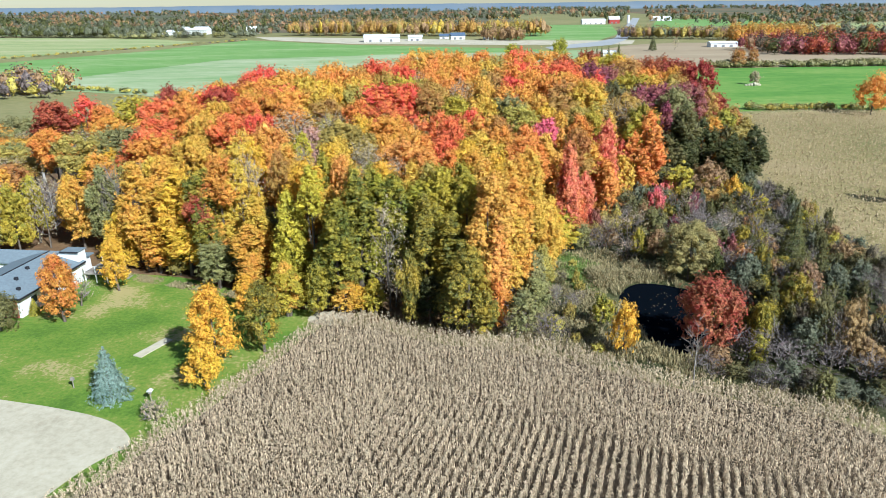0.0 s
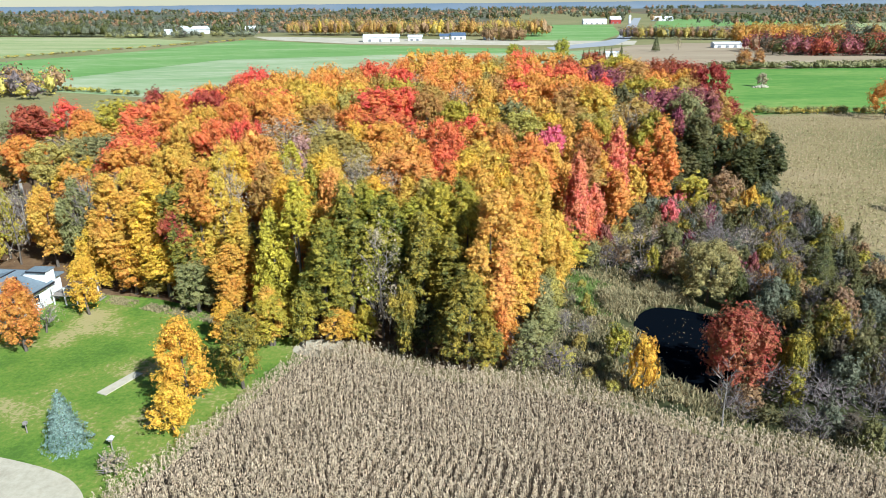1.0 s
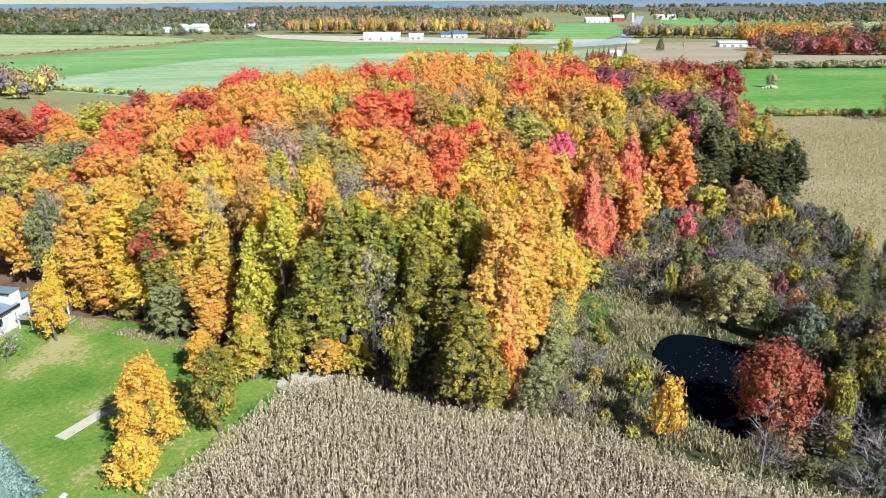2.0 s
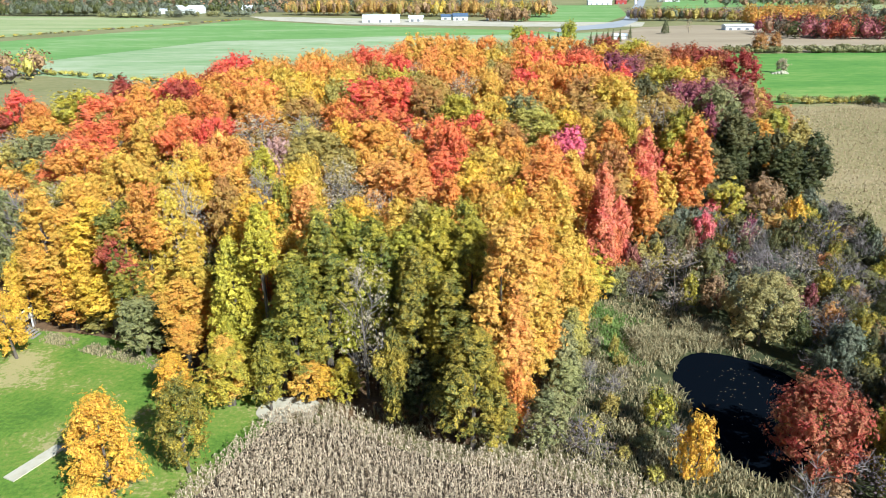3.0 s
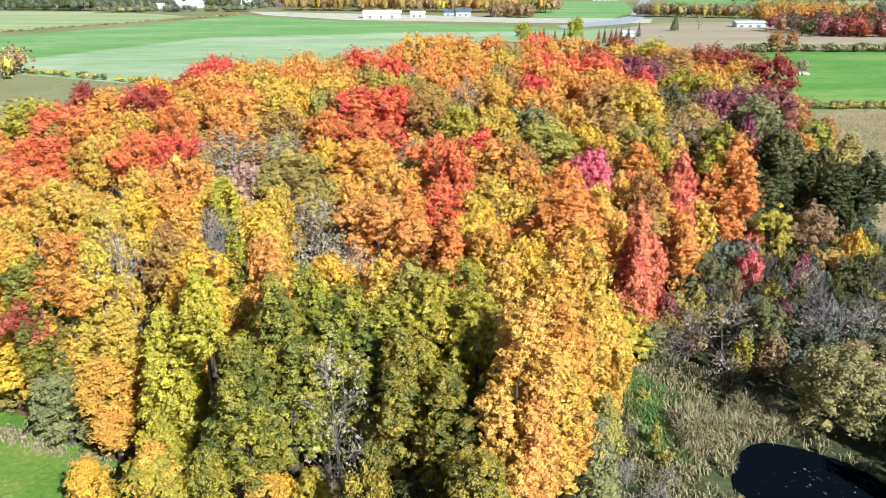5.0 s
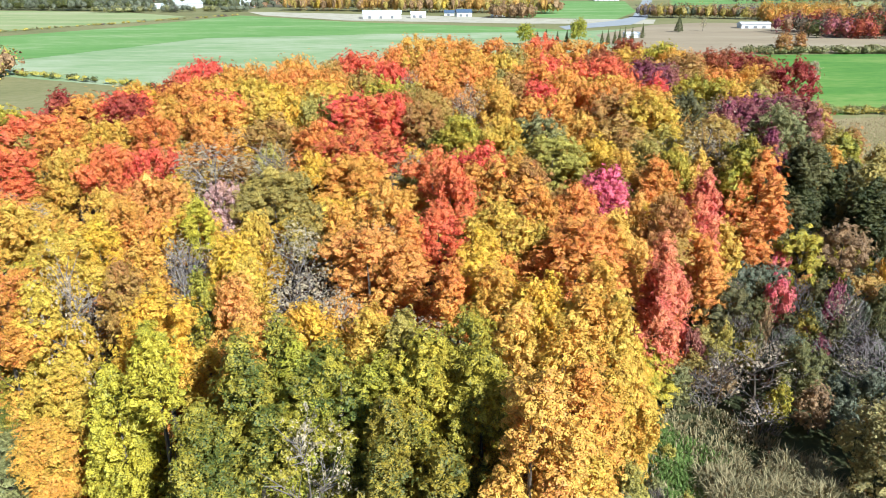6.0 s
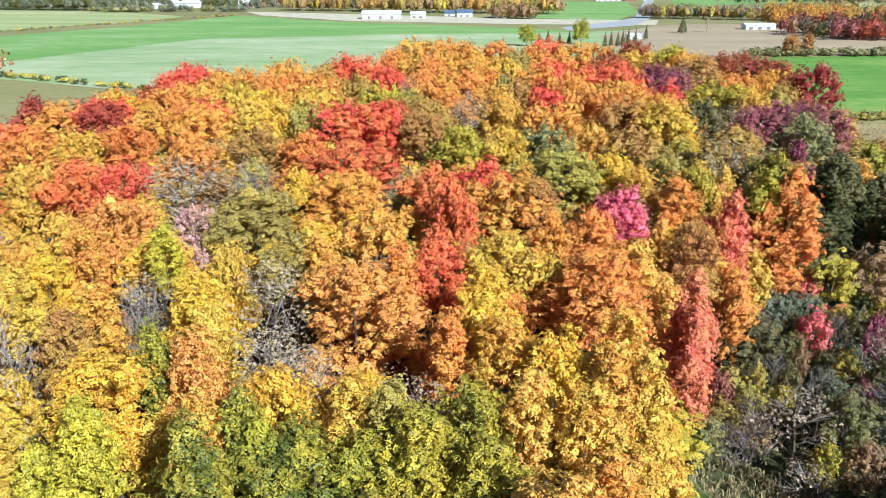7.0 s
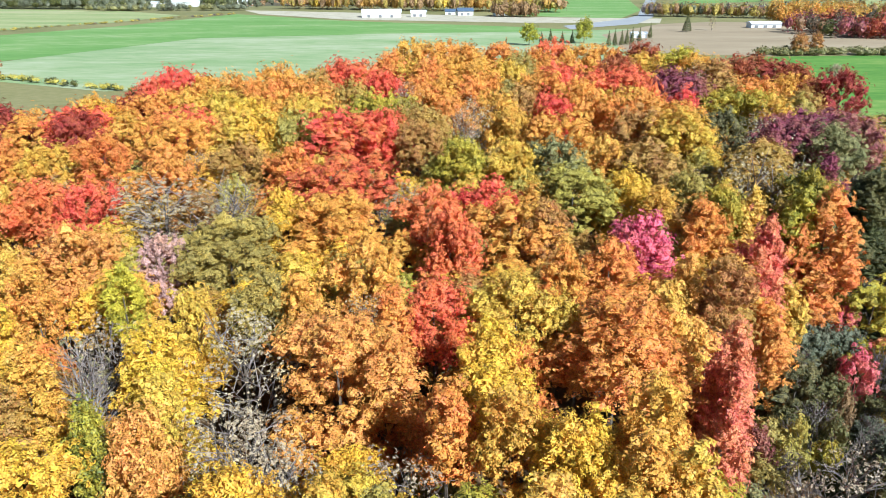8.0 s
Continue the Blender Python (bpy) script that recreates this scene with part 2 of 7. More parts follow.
def tube(path, radii, sides=5):
    """Vertices and faces of a tapered tube along a path."""
    vs, fs = [], []
    for k, (p, r) in enumerate(zip(path, radii)):
        d = (path[min(k + 1, len(path) - 1)] - path[max(k - 1, 0)]).normalized()
        u = d.orthogonal().normalized()
        w = d.cross(u)
        for s in range(sides):
            a = 2 * math.pi * s / sides
            vs.append(p + (u * math.cos(a) + w * math.sin(a)) * r)
        if k:
            o = (k - 1) * sides
            fs += [(o + s, o + (s + 1) % sides, o + sides + (s + 1) % sides, o + sides + s) for s in range(sides)]
    return vs, fs


def cards(pos, nrm, size, rng, aspect=1.0):
    """A leaf spray at each place, facing roughly along its normal: a small four-cornered card."""
    n = len(pos)
    u = np.cross(nrm, rng.normal(size=(n, 3)))
    u /= np.linalg.norm(u, axis=1, keepdims=True) + 1e-9
    v = np.cross(nrm, u)
    s = (size * rng.uniform(0.6, 1.35, n))[:, None]
    verts = np.stack([pos - u * s * 0.5 * aspect, pos - v * s * 0.5 - nrm * s * 0.12, pos + u * s * 0.5 * aspect, pos + v * s * 0.6 - nrm * s * 0.12], 1).reshape(-1, 3)
    i = np.arange(n)[:, None] * 4
    return verts, i + np.array([[0, 1, 2, 3]])


def unit(v):
    return v / (np.linalg.norm(v, axis=1, keepdims=True) + 1e-9)


ICO = bmesh.new()
bmesh.ops.create_icosphere(ICO, subdivisions=1, radius=1.0)
ICO_V = np.array([v.co[:] for v in ICO.verts])
ICO_F = np.array([[v.index for v in f.verts] for f in ICO.faces])
ICO.free()
OCT_V = np.array([(1, 0, 0), (-1, 0, 0), (0, 1, 0), (0, -1, 0), (0, 0, 1), (0, 0, -1)], float)
OCT_F = np.array([[0, 2, 4], [2, 1, 4], [1, 3, 4], [3, 0, 4], [2, 0, 5], [1, 2, 5], [3, 1, 5], [0, 3, 5]])


def clumps(rng, r, z0, z1, cx, cy, size, boxy, taper, ragged):
    """Centres, directions and sizes of the leafy clumps that cover one rounded mass of foliage, closest at its top."""
    h, mid = (z1 - z0) / 2, (z0 + z1) / 2
    count = int(max(8, 1.0 * (2 * math.pi * r * (1.5 * h) + math.pi * r * r) / (math.pi * size * size)))
    k = np.arange(count) + 0.5
    zz = np.clip(1 - 1.72 * k / count + rng.uniform(-0.07, 0.07, count), -0.85, 1)
    turn = rng.uniform(0, 6.28)
    ang = k * 2.39996 + turn + rng.uniform(-0.5, 0.5, count)
    ring = np.sqrt(np.clip(1 - np.abs(zz) ** boxy, 0, 1))
    reach = 1 - ragged * rng.random(count) ** 1.6
    wide = (1 - taper * (zz * 0.5 + 0.5)) * (1 + 0.14 * np.sin(ang * 3 + turn) * np.cos(zz * 3 + turn))
    inner = max(0.35 * r, r - size * 0.8)
    C = np.stack([cx + np.cos(ang) * ring * inner * reach * wide, cy + np.sin(ang) * ring * inner * reach * wide,
                  mid + zz * max(0.35 * h, h - size * 0.85) + rng.normal(0, size * 0.28, count)], 1)
    axis = unit(unit((C - np.array([cx, cy, mid - 0.35 * h])) / np.array([r, r, h])) + np.array([0, 0, 0.35]))
    return C, axis, size * rng.uniform(0.62, 1.32, count), zz


def crown(name, r, z0, z1, leaf, sprays, seed, lobe=0.30, taper=0.0, fill=0.58, boxy=2.4, ragged=0.5, heads=0):
    """A leafy crown between two heights: a leader and lower heads round it, each of uneven clumps with sprays of leaves over a leafy core."""
    rng = np.random.default_rng(seed)
    tall = z1 - z0
    if heads:
        masses = [(r * 0.80, z0, z1, rng.normal(0, r * 0.08), rng.normal(0, r * 0.08))]
        spin = rng.uniform(0, 6.28)
        for k in range(heads):
            a = spin + 6.28 * k / heads + rng.uniform(-0.3, 0.3)
            top = z0 + tall * (0.42 + 0.50 * ((k * 0.618 + rng.uniform(0, 0.25)) % 1.0))
            masses.append((r * rng.uniform(0.42, 0.56), max(z0, top - tall * rng.uniform(0.34, 0.5)), top, math.cos(a) * r * 0.56, math.sin(a) * r * 0.56))
    else:
        masses = [(r, z0, z1, 0.0, 0.0)]
    got = [clumps(rng, mr, a, b, cx, cy, r * lobe * (0.9 if heads else 1.0), boxy, taper, ragged) for mr, a, b, cx, cy in masses]
    C, axis, L, zz = (np.concatenate([g[q] for g in got]) for q in range(4))
    share = L ** 2 * (1.0 + 0.55 * np.clip(zz, -1, 1))
    num = np.maximum(4, sprays * share / share.sum()).astype(int)
    own = np.repeat(np.arange(len(L)), num)
    n = len(own)
    d = unit(rng.normal(size=(n, 3)) + axis[own] * 0.95)
    along = np.sum(d * axis[own], 1, keepdims=True)
    rad = L[own] * np.where(rng.random(n) < 0.12, rng.uniform(1.1, 1.5, n), rng.uniform(0.68, 1.1, n))
    P = C[own] + (d + axis[own] * np.clip(along, 0, 1) * 0.32) * rad[:, None]
    N = unit(d + rng.normal(size=(n, 3)) * 0.34 + np.array([0, 0, 0.2]))
    V, F = cards(P, N, leaf, rng)
    verts, faces = [V], [F.tolist()]
    off = len(V)
    if fill:
        for c, l, a in zip(C, L, axis):
            lump = OCT_V * l * fill * 1.2 * rng.uniform(0.6, 1.25, (6, 1))
            verts.append(c + lump + a * np.clip(lump @ a, 0, None)[:, None] * 0.3)
            faces.append((OCT_F + off).tolist())
            off += 6
    flat = sum(faces, [])
    return mesh(name, np.concatenate(verts), flat, [LEAVES["G"], CORES["G"]], [0] * len(F) + [1] * (len(flat) - len(F)))


def trunk(name, h, r, limbs, reach, seed, sides=6, mat=None, fork=0.35, twigs=0, twig_len=1.6, lean=0.4):
    """A tapered trunk with limbs, and, where asked, twigs from each limb."""
    rng = random.Random(seed)
    top = Vector((rng.uniform(-lean, lean), rng.uniform(-lean, lean), h * 0.86))
    path = [Vector((0, 0, -0.2)), top * 0.3 + Vector((rng.uniform(-.15, .15), rng.uniform(-.15, .15), 0)), top * 0.65, top]
    V, F, I = [], [], []

    def add(vs, fs, i):
        o = len(V)
        V.extend(vs)
        F.extend([tuple(q + o for q in f) for f in fs])
        I.extend([i] * len(fs))

    add(*tube(path, [r * 1.35, r, r * 0.6, r * 0.12], sides), 0)
    for k in range(limbs):
        s = fork + (0.95 - fork) * (k + rng.random() * 0.6) / limbs
        p = top * s
        a = k * 2.4 + rng.uniform(-0.4, 0.4)
        out = Vector((math.cos(a), math.sin(a), 0)) * reach * (1.15 - 0.75 * s) * rng.uniform(0.7, 1.1)
        end = p + out + Vector((0, 0, h * 0.16 * rng.uniform(0.6, 1.3)))
        q = p.lerp(end, 0.5) - Vector((0, 0, h * 0.02))
        add(*tube([p, q, end], [r * 0.42 * (1.1 - s), r * 0.28 * (1.1 - s), 0.012], 4), 0)
        for _ in range(twigs):
            u = rng.uniform(0.25, 1)
            b = p.lerp(q, u * 2) if u < 0.5 else q.lerp(end, u * 2 - 1)
            dirn = (out.normalized() * rng.uniform(0, 1) + Vector((rng.uniform(-1, 1), rng.uniform(-1, 1), rng.uniform(0.3, 1.3)))).normalized()
            e = b + dirn * twig_len * rng.uniform(0.5, 1.1)
            add(*tube([b, e], [0.034, 0.012], 3), 1)
    return mesh(name, V, F, [mat or BARK, TWIG], I)


# ---- tree models: each a crown and a trunk, in a few sizes and shapes ----
MODELS = {}


# form: radius, height, lowest foliage as a share of the height, sprays seen close, boxiness, taper
FORMS = {"dome_s": (1.9, 18.0, 0.60, 620, 2.2, 0.2), "dome_m": (2.8, 18.0, 0.60, 1250, 2.3, 0.08), "dome_l": (4.2, 18.5, 0.52, 2400, 2.3, 0.06),
         "edge_s": (1.8, 7.0, 0.04, 700, 2.4, 0.3), "edge_m": (2.9, 9.5, 0.04, 1250, 2.2, 0.35), "edge_t": (3.4, 14.0, 0.06, 2100, 2.2, 0.40), "edge_x": (3.4, 18.0, 0.14, 2500, 2.2, 0.30),
         "edge_c": (2.2, 16.0, 0.12, 1900, 2.6, 0.28), "bush": (2.4, 5.0, 0.04, 500, 2.2, 0.2), "bush_s": (1.7, 3.6, 0.04, 260, 2.2, 0.2)}
HEADS = {"dome_m": 3, "dome_l": 4, "edge_m": 4, "edge_t": 6, "edge_x": 6, "edge_c": 5}
DETAIL = {"near": (0.37, 1.25, 0.95), "mid": (0.45, 0.52, 1.1), "far": (0.56, 0.29, 1.3)}
for form, (fr, fh, low, sprays, boxy, taper) in FORMS.items():
    for grade, (leaf, part_of, coarse) in DETAIL.items():
        up = 0.03 if grade != "near" and form.startswith("dome") else 0.0
        MODELS[form, grade] = [(crown("crown_" + form, fr, fh * (low + up), fh, leaf, sprays * part_of, 11 * s + len(form), boxy=boxy, taper=taper, heads=HEADS.get(form, 0) if grade != "far" else 0,
                                      lobe=coarse * {"dome_s": 0.34, "dome_m": 0.26, "dome_l": 0.20, "edge_t": 0.22, "edge_x": 0.22, "edge_c": 0.30, "edge_m": 0.25}.get(form, 0.28)),
                                trunk("trunk_" + form, fh, 0.05 + fh * 0.009, 3, fr * 0.6, s, sides=5)) for s in range(4)]
for form in ("dome_m", "edge_m", "bush"):
    fr, fh, low, sprays, boxy, taper = FORMS[form]
    MODELS[form, "thin"] = [(crown("thin_crown_" + form, fr, fh * low, fh, 0.24, sprays * 0.62, 70 + s, fill=0.0, lobe=0.30),
                             trunk("twiggy_trunk_" + form, fh, 0.05 + fh * 0.008, 10, fr * 1.0, 40 + s, sides=5, fork=max(low, 0.18), twigs=8, twig_len=fr * 0.75)) for s in range(3)]
    MODELS[form, "bare"] = [(crown("sparse_crown_" + form, fr, fh * low, fh, 0.3, sprays * 0.13, 90 + s, fill=0.0, lobe=0.34),
                             trunk("bare_trunk_" + form, fh, 0.06 + fh * 0.009, 14, fr * 1.0, 60 + s, fork=max(low, 0.2), twigs=16, twig_len=fr * 0.8, mat=PALE_BARK)) for s in range(2)]
SPECIES = dict(zip("RrPKM", ["red_maple_tree"] * 5)) | dict(zip("OS", ["sugar_maple_tree"] * 2)) | dict(zip("GY", ["silver_maple_tree"] * 2)) | dict(zip("oT", ["oak_tree"] * 2)) | dict(
    zip("ygdeWcFkhLmq", ["ash_tree"] * 12)) | dict(zip("Bbn", ["bare_tree"] * 3))
tree_rng = random.Random(5)


def dress(ob, code):
    """Gives one crown the foliage of its kind."""
    for slot, kinds in zip(ob.material_slots, (LEAVES, CORES)):
        slot.link = "OBJECT"
        slot.material = kinds[code]



def plant(code, form, x, y, h, r, label, group, category="tree"):
    fr, fh = FORMS[form][:2]
    if code in "Bbn":
        grade = "bare" if code == "b" else "thin"
        form = {"dome_s": "dome_m", "dome_l": "dome_m", "edge_s": "edge_m", "edge_t": "edge_m", "edge_x": "edge_m", "edge_c": "edge_m", "bush_s": "bush"}.get(form, form)
        fr, fh = FORMS[form][:2]
    else:
        grade = "near" if y < 106 else "mid" if y < 146 else "far"
        if form.startswith("dome") and h < 15.4 and y < 146:
            grade = "mid" if y < 106 else "far"
    cm, tm = tree_rng.choice(MODELS[form, grade])
    kind = "shrub" if form.startswith("bush") else SPECIES[code]
    t = thing(kind, x, y, 0, tree_rng.uniform(0, 6.28), (r / fr, r / fr, h / fh), label, category, group)
    c = part("crown", cm, t)
    dress(c, code)
    part("trunk", tm, t)
    return t


def grove(code, form, what, spots):
    """Trees of one colour and build: east, north, height, crown radius."""
    for x, y, h, r in spots:
        plant(code, form, x, y, h, r, what, "shrubs of the wet hollow" if form.startswith("bush") else "trees of the woodlot",
              "shrub" if form.startswith("bush") else "tree")


# ---- ground ----
ground_bm = bmesh.new()
bmesh.ops.create_grid(ground_bm, x_segments=40, y_segments=40, size=9000)
tagged(new("ground", bm_mesh("ground", ground_bm, GRASS_FIELD)), "rough dry autumn grassland running to the horizon", "ground", kind="structure")
CORN_FIELD = [(-70, -60), (-30.5, 42), (-26.9, 47.7), (-25.4, 52.1), (-23.0, 55.8), (-21.3, 59.8), (-18.7, 65), (-16.4, 71.2), (-14.4, 75.2),
              (-8.6, 74.8), (-4.3, 71.8), (0.7, 69.5), (6.9, 68.8), (12.7, 66.6), (16.8, 63.5), (22.6, 60), (27.4, 57.8), (31.9, 56.3), (35.8, 53.9), (37.9, 51.8), (52, 41), (90, 14), (90, -60)]
patch("lawn", [(-95, 40), (-26, 40), (-13, 73), (-16, 79.5), (-19.5, 80), (-27.6, 86), (-34.2, 90), (-39.7, 92), (-48.6, 93), (-70, 95), (-95, 95)], 0.02, LAWN, "mown green lawn with dry straw-coloured patches")
patch("forest_floor", [(-19, 80), (-27.6, 85.5), (-34.2, 89.6), (-48.6, 92.4), (-70, 96), (-110, 130), (-95, 200), (-40, 215), (0, 250), (70, 245), (72, 190), (66, 144), (45, 137), (33, 127), (24, 116), (15, 96), (11, 82), (5, 70), (-10, 76)], 0.012, LITTER, "brown leaf litter under the woodlot trees")
patch("corn_soil", CORN_FIELD, 0.035, SOIL, "dark soil between rows of dry corn", soft=False)
patch("gravel_yard", [(-70, 66), (-43.5, 59.1), (-37.2, 57.6), (-31.4, 55.6), (-28.7, 53.5), (-27.3, 51.4), (-28.6, 50.2), (-30.2, 47.8), (-31.6, 44), (-34, 36), (-70, 30)], 0.05, GRAVEL, "pale gravel yard beside the corn field", "gravel")
patch("corn_field_soil_east", [(99.6, 234.8), (127, 240.7), (190, 233), (190, 60), (54, 60), (57, 81), (60.4, 98), (62.4, 112), (64.9, 138.9), (78, 180)], 0.04, earth_mat("dry_corn_ground", [(0.36, (0.19, 0.18, 0.06)), (0.5, (0.30, 0.24, 0.10)), (0.64, (0.38, 0.29, 0.15))], 0.02, 0.5), "dry tan corn ground beyond the hollow", "field", soft=False)
patch("pasture_east", [(147, 403), (199, 408), (300, 409), (300, 225), (152, 241.6), (130, 247.3), (102, 241), (92, 250), (80, 300)], 0.03, GREEN_R, "bright green pasture beyond the corn", "field", soft=False)
patch("brown_field", [(166, 640), (217, 667), (330, 640), (420, 560), (420, 409), (251, 408), (200, 413), (150, 407), (90, 420), (100, 535)], 0.05, TILLED, "tilled brown field", "field", soft=False)
patch("green_strip", [(-520, 420), (-309, 501), (-256, 614), (-213, 800), (-87, 686), (56, 609), (97, 572), (-36, 546), (-154, 512), (-198, 394), (-225, 362), (-330, 300)], 0.06, CROP, "long green crop strip", "field", soft=False)
patch("pale_strip", [(-215, 352), (-198, 394), (-154, 512), (-36, 546), (97, 572), (160, 600), (100, 420), (60, 330), (-24, 290), (-88, 305), (-115, 298), (-179, 328)], 0.04, PALE_CROP, "pale mown crop field behind the woodlot", "field", soft=False)
patch("hay_field", [(-700, 900), (-566, 930), (-361, 870), (-262, 780), (-277, 666), (-311, 608), (-330, 535), (-560, 450)], 0.08, HAY, "cut hay field with dry streaks", "field", soft=False)
patch("farm_yard", [(-229, 885), (-92, 825), (68, 740), (190, 715), (170, 650), (60, 659), (-90, 706), (-190, 800)], 0.09, GRAVEL, "pale gravel farm yard and lane", "gravel", soft=False)
patch("far_green_field", [(60, 1260), (284, 1232), (212, 874), (152, 712), (70, 764)], 0.07, CROP, "green field beside the country road", "field", soft=False)
patch("far_green_field_east", [(470, 1600), (700, 1500), (640, 1250), (300, 1050)], 0.07, CROP, "far green field", "field", soft=False)
patch("far_hay_field_east", [(330, 980), (640, 1200), (1000, 1200), (800, 800), (420, 760)], 0.06, HAY, "far dry hay field", "field", soft=False)
patch("far_green_field_west", [(-900, 1350), (-560, 1200), (-520, 1020), (-800, 1010)], 0.07, CROP, "far green field in the west", "field", soft=False)
patch("road", [(468, 1734), (452, 1737), (181, 764), (150, 700), (88, 620), (88, 585), (150, 642), (189, 739)], 0.12, ASPHALT, "pale worn country road", "road", soft=False)
patch("bare_tip", [(-17, 76.4), (-16, 79), (-12.5, 79.2), (-10.5, 77.6), (-12, 75), (-15, 75)], 0.06, GRAVEL, "pale bare patch at the tip of the corn field", "ground")
PAD = [(-34.2, 67.9), (-32.2, 72.0), (-31.2, 71.6), (-33.1, 67.4)]
tagged(new("pad", mesh("pad", [(x, y, z) for z in (0.02, 0.12) for x, y in PAD], [(4, 7, 6, 5), (0, 1, 5, 4), (1, 2, 6, 5), (2, 3, 7, 6), (3, 0, 4, 7)], GRAVEL)), "weathered concrete strip lying in the lawn", "slab")


# pond in the hollow
POND = [(25.2, 87.2), (29, 87), (34.5, 83), (34, 75), (29, 68.6), (25, 66.4), (23, 69.5), (22.4, 76), (21.8, 82)]
wm, wnt, wb = base_mat("pond_water", 0.03)
wb.inputs["Base Color"].default_value = (0.003, 0.0045, 0.007, 1)
wb.inputs["Specular IOR Level"].default_value = 0.0
wtex = wnt.nodes.new("ShaderNodeNewGeometry")
wnoise = noise_node(wnt, 0.8, 3, wtex.outputs["Position"])
wbump = wnt.nodes.new("ShaderNodeBump")
wbump.inputs["Strength"].default_value, wbump.inputs["Distance"].default_value = 0.08, 0.05
wnt.links.new(wnoise.outputs[0], wbump.inputs["Height"])
wnt.links.new(wbump.outputs[0], wb.inputs["Normal"])
patch("pond", POND, 0.06, wm, "small dark pond with still water", "pond")
patch("marsh", [(8, 71), (18, 64), (28, 58), (40, 53), (48, 55), (58, 74), (62, 110), (66, 143), (44, 137), (32, 127), (24, 116), (16, 100), (11, 86)], 0.03, earth_mat("marsh_ground", [(0.3, (0.03, 0.035, 0.014)), (0.55, (0.08, 0.085, 0.03)), (0.75, (0.20, 0.17, 0.08))], 0.2, 2.0), "wet grassy ground round the pond", "ground")


# ---- blades: corn, marsh grass ----
def blades(base, heads, length, width, droop, rng):
    """Arched strips of two segments that start at base and reach out along heads."""
    n = len(base)
    side = np.cross(heads, np.array([0, 0, 1.0]))
    side = unit(side) * (width * rng.uniform(0.7, 1.2, n) / 2)[:, None]
    l = (length * rng.uniform(0.7, 1.2, n))[:, None]
    m = base + heads * l * 0.5 + np.array([0, 0, 1]) * l * 0.28
    e = base + heads * l * 0.95 - np.array([0, 0, 1]) * l * (droop * rng.uniform(0.2, 1.3, (n, 1)) - 0.25)
    V = np.stack([base - side, base + side, m + side, m - side, e], 1).reshape(-1, 3)
    i = np.arange(n)[:, None] * 5
    return V, (i + np.array([[0, 1, 2, 3]])).tolist() + (i + np.array([[3, 2, 4]])).tolist()


def corn(name, poly, spacing, step, height, leaves, turn, seed, label, wide=0.06, mat=None):
    rng = np.random.default_rng(seed)
    xs, ys = [p[0] for p in poly], [p[1] for p in poly]
    cx, cy, reach = (min(xs) + max(xs)) / 2, (min(ys) + max(ys)) / 2, math.hypot(max(xs) - min(xs), max(ys) - min(ys)) / 2
    a, b = np.meshgrid(np.arange(-reach, reach, spacing), np.arange(-reach, reach, step))
    a, b = a.ravel() + rng.normal(0, 0.03, a.size), b.ravel() + rng.uniform(-step / 2, step / 2, a.size)
    px, py = cx + a * math.cos(turn) + b * math.sin(turn), cy - a * math.sin(turn) + b * math.cos(turn)
    edge = rng.normal(0, 0.25, len(px))
    ok = inside(px + edge, py + edge, poly) & (rng.random(len(px)) > 0.04)
    px, py = px[ok], py[ok]
    n = len(px)
    h = height * rng.uniform(0.8, 1.12, n)
    tilt = rng.normal(0, 0.045, (n, 2))
    foot = np.stack([px, py, np.zeros(n)], 1)
    head = foot + np.stack([tilt[:, 0] * h, tilt[:, 1] * h, h], 1)
    side = np.stack([np.cos(rng.uniform(0, 6.28, n)), np.sin(rng.uniform(0, 6.28, n)), np.zeros(n)], 1) * 0.014
    V = [np.stack([foot - side, foot + side, head], 1).reshape(-1, 3)]
    F = (np.arange(n)[:, None] * 3 + np.array([[0, 1, 2]])).tolist()
    off = n * 3
    for k in range(leaves):
        u = rng.uniform(0.5, 1.0, n)[:, None] ** 0.8
        ang = rng.uniform(0, 6.28, n)
        d = np.stack([np.cos(ang), np.sin(ang), np.zeros(n)], 1)
        v, f = blades(foot + (head - foot) * u, d, 0.27 if wide < 0.2 else 0.45, wide, 1.1, rng)
        V.append(v)
        F += [tuple(q + off for q in g) for g in f]
        off += len(v)
    return tagged(new(name, mesh(name, np.concatenate(V), F, mat or CORN)), label, "corn", kind="stuff")


ROW_TURN = radians(18.5)
ROWS = [(-33, 38), (-24.5, 50), (-14, 58.5), (-4, 58.0), (6, 53.5), (16, 48.5), (24, 45.5), (34, 42.5), (52, 38)]
corn("corn_plants", ROWS, 0.76, 0.18, 2.15, 11, ROW_TURN, 3, "ripe dry tan corn plants standing in rows")
corn("headland_corn", [(x, y) for x, y in CORN_FIELD if y > 40] + [(52, 38)] + ROWS[-2:0:-1], 0.70, 0.2, 2.15, 10, ROW_TURN + radians(90), 5, "ripe dry tan corn plants along the field edge")
corn("corn_plants_south", [(-33, 38), (52, 38), (70, 32), (70, -20), (-52, -20)], 0.76, 1.6, 2.1, 3, ROW_TURN, 4, "ripe dry tan corn plants standing in rows", wide=0.12)
corn("corn_plants_east", [(97, 228), (126, 234), (175, 226), (175, 90), (57, 66), (59, 81), (62.4, 98), (64.4, 112), (66.9, 138.9), (79, 180)], 1.3, 1.0, 2.0, 3, 0.1, 8, "distant dry tan corn beyond the hollow", wide=0.22, mat=CORN_FAR)


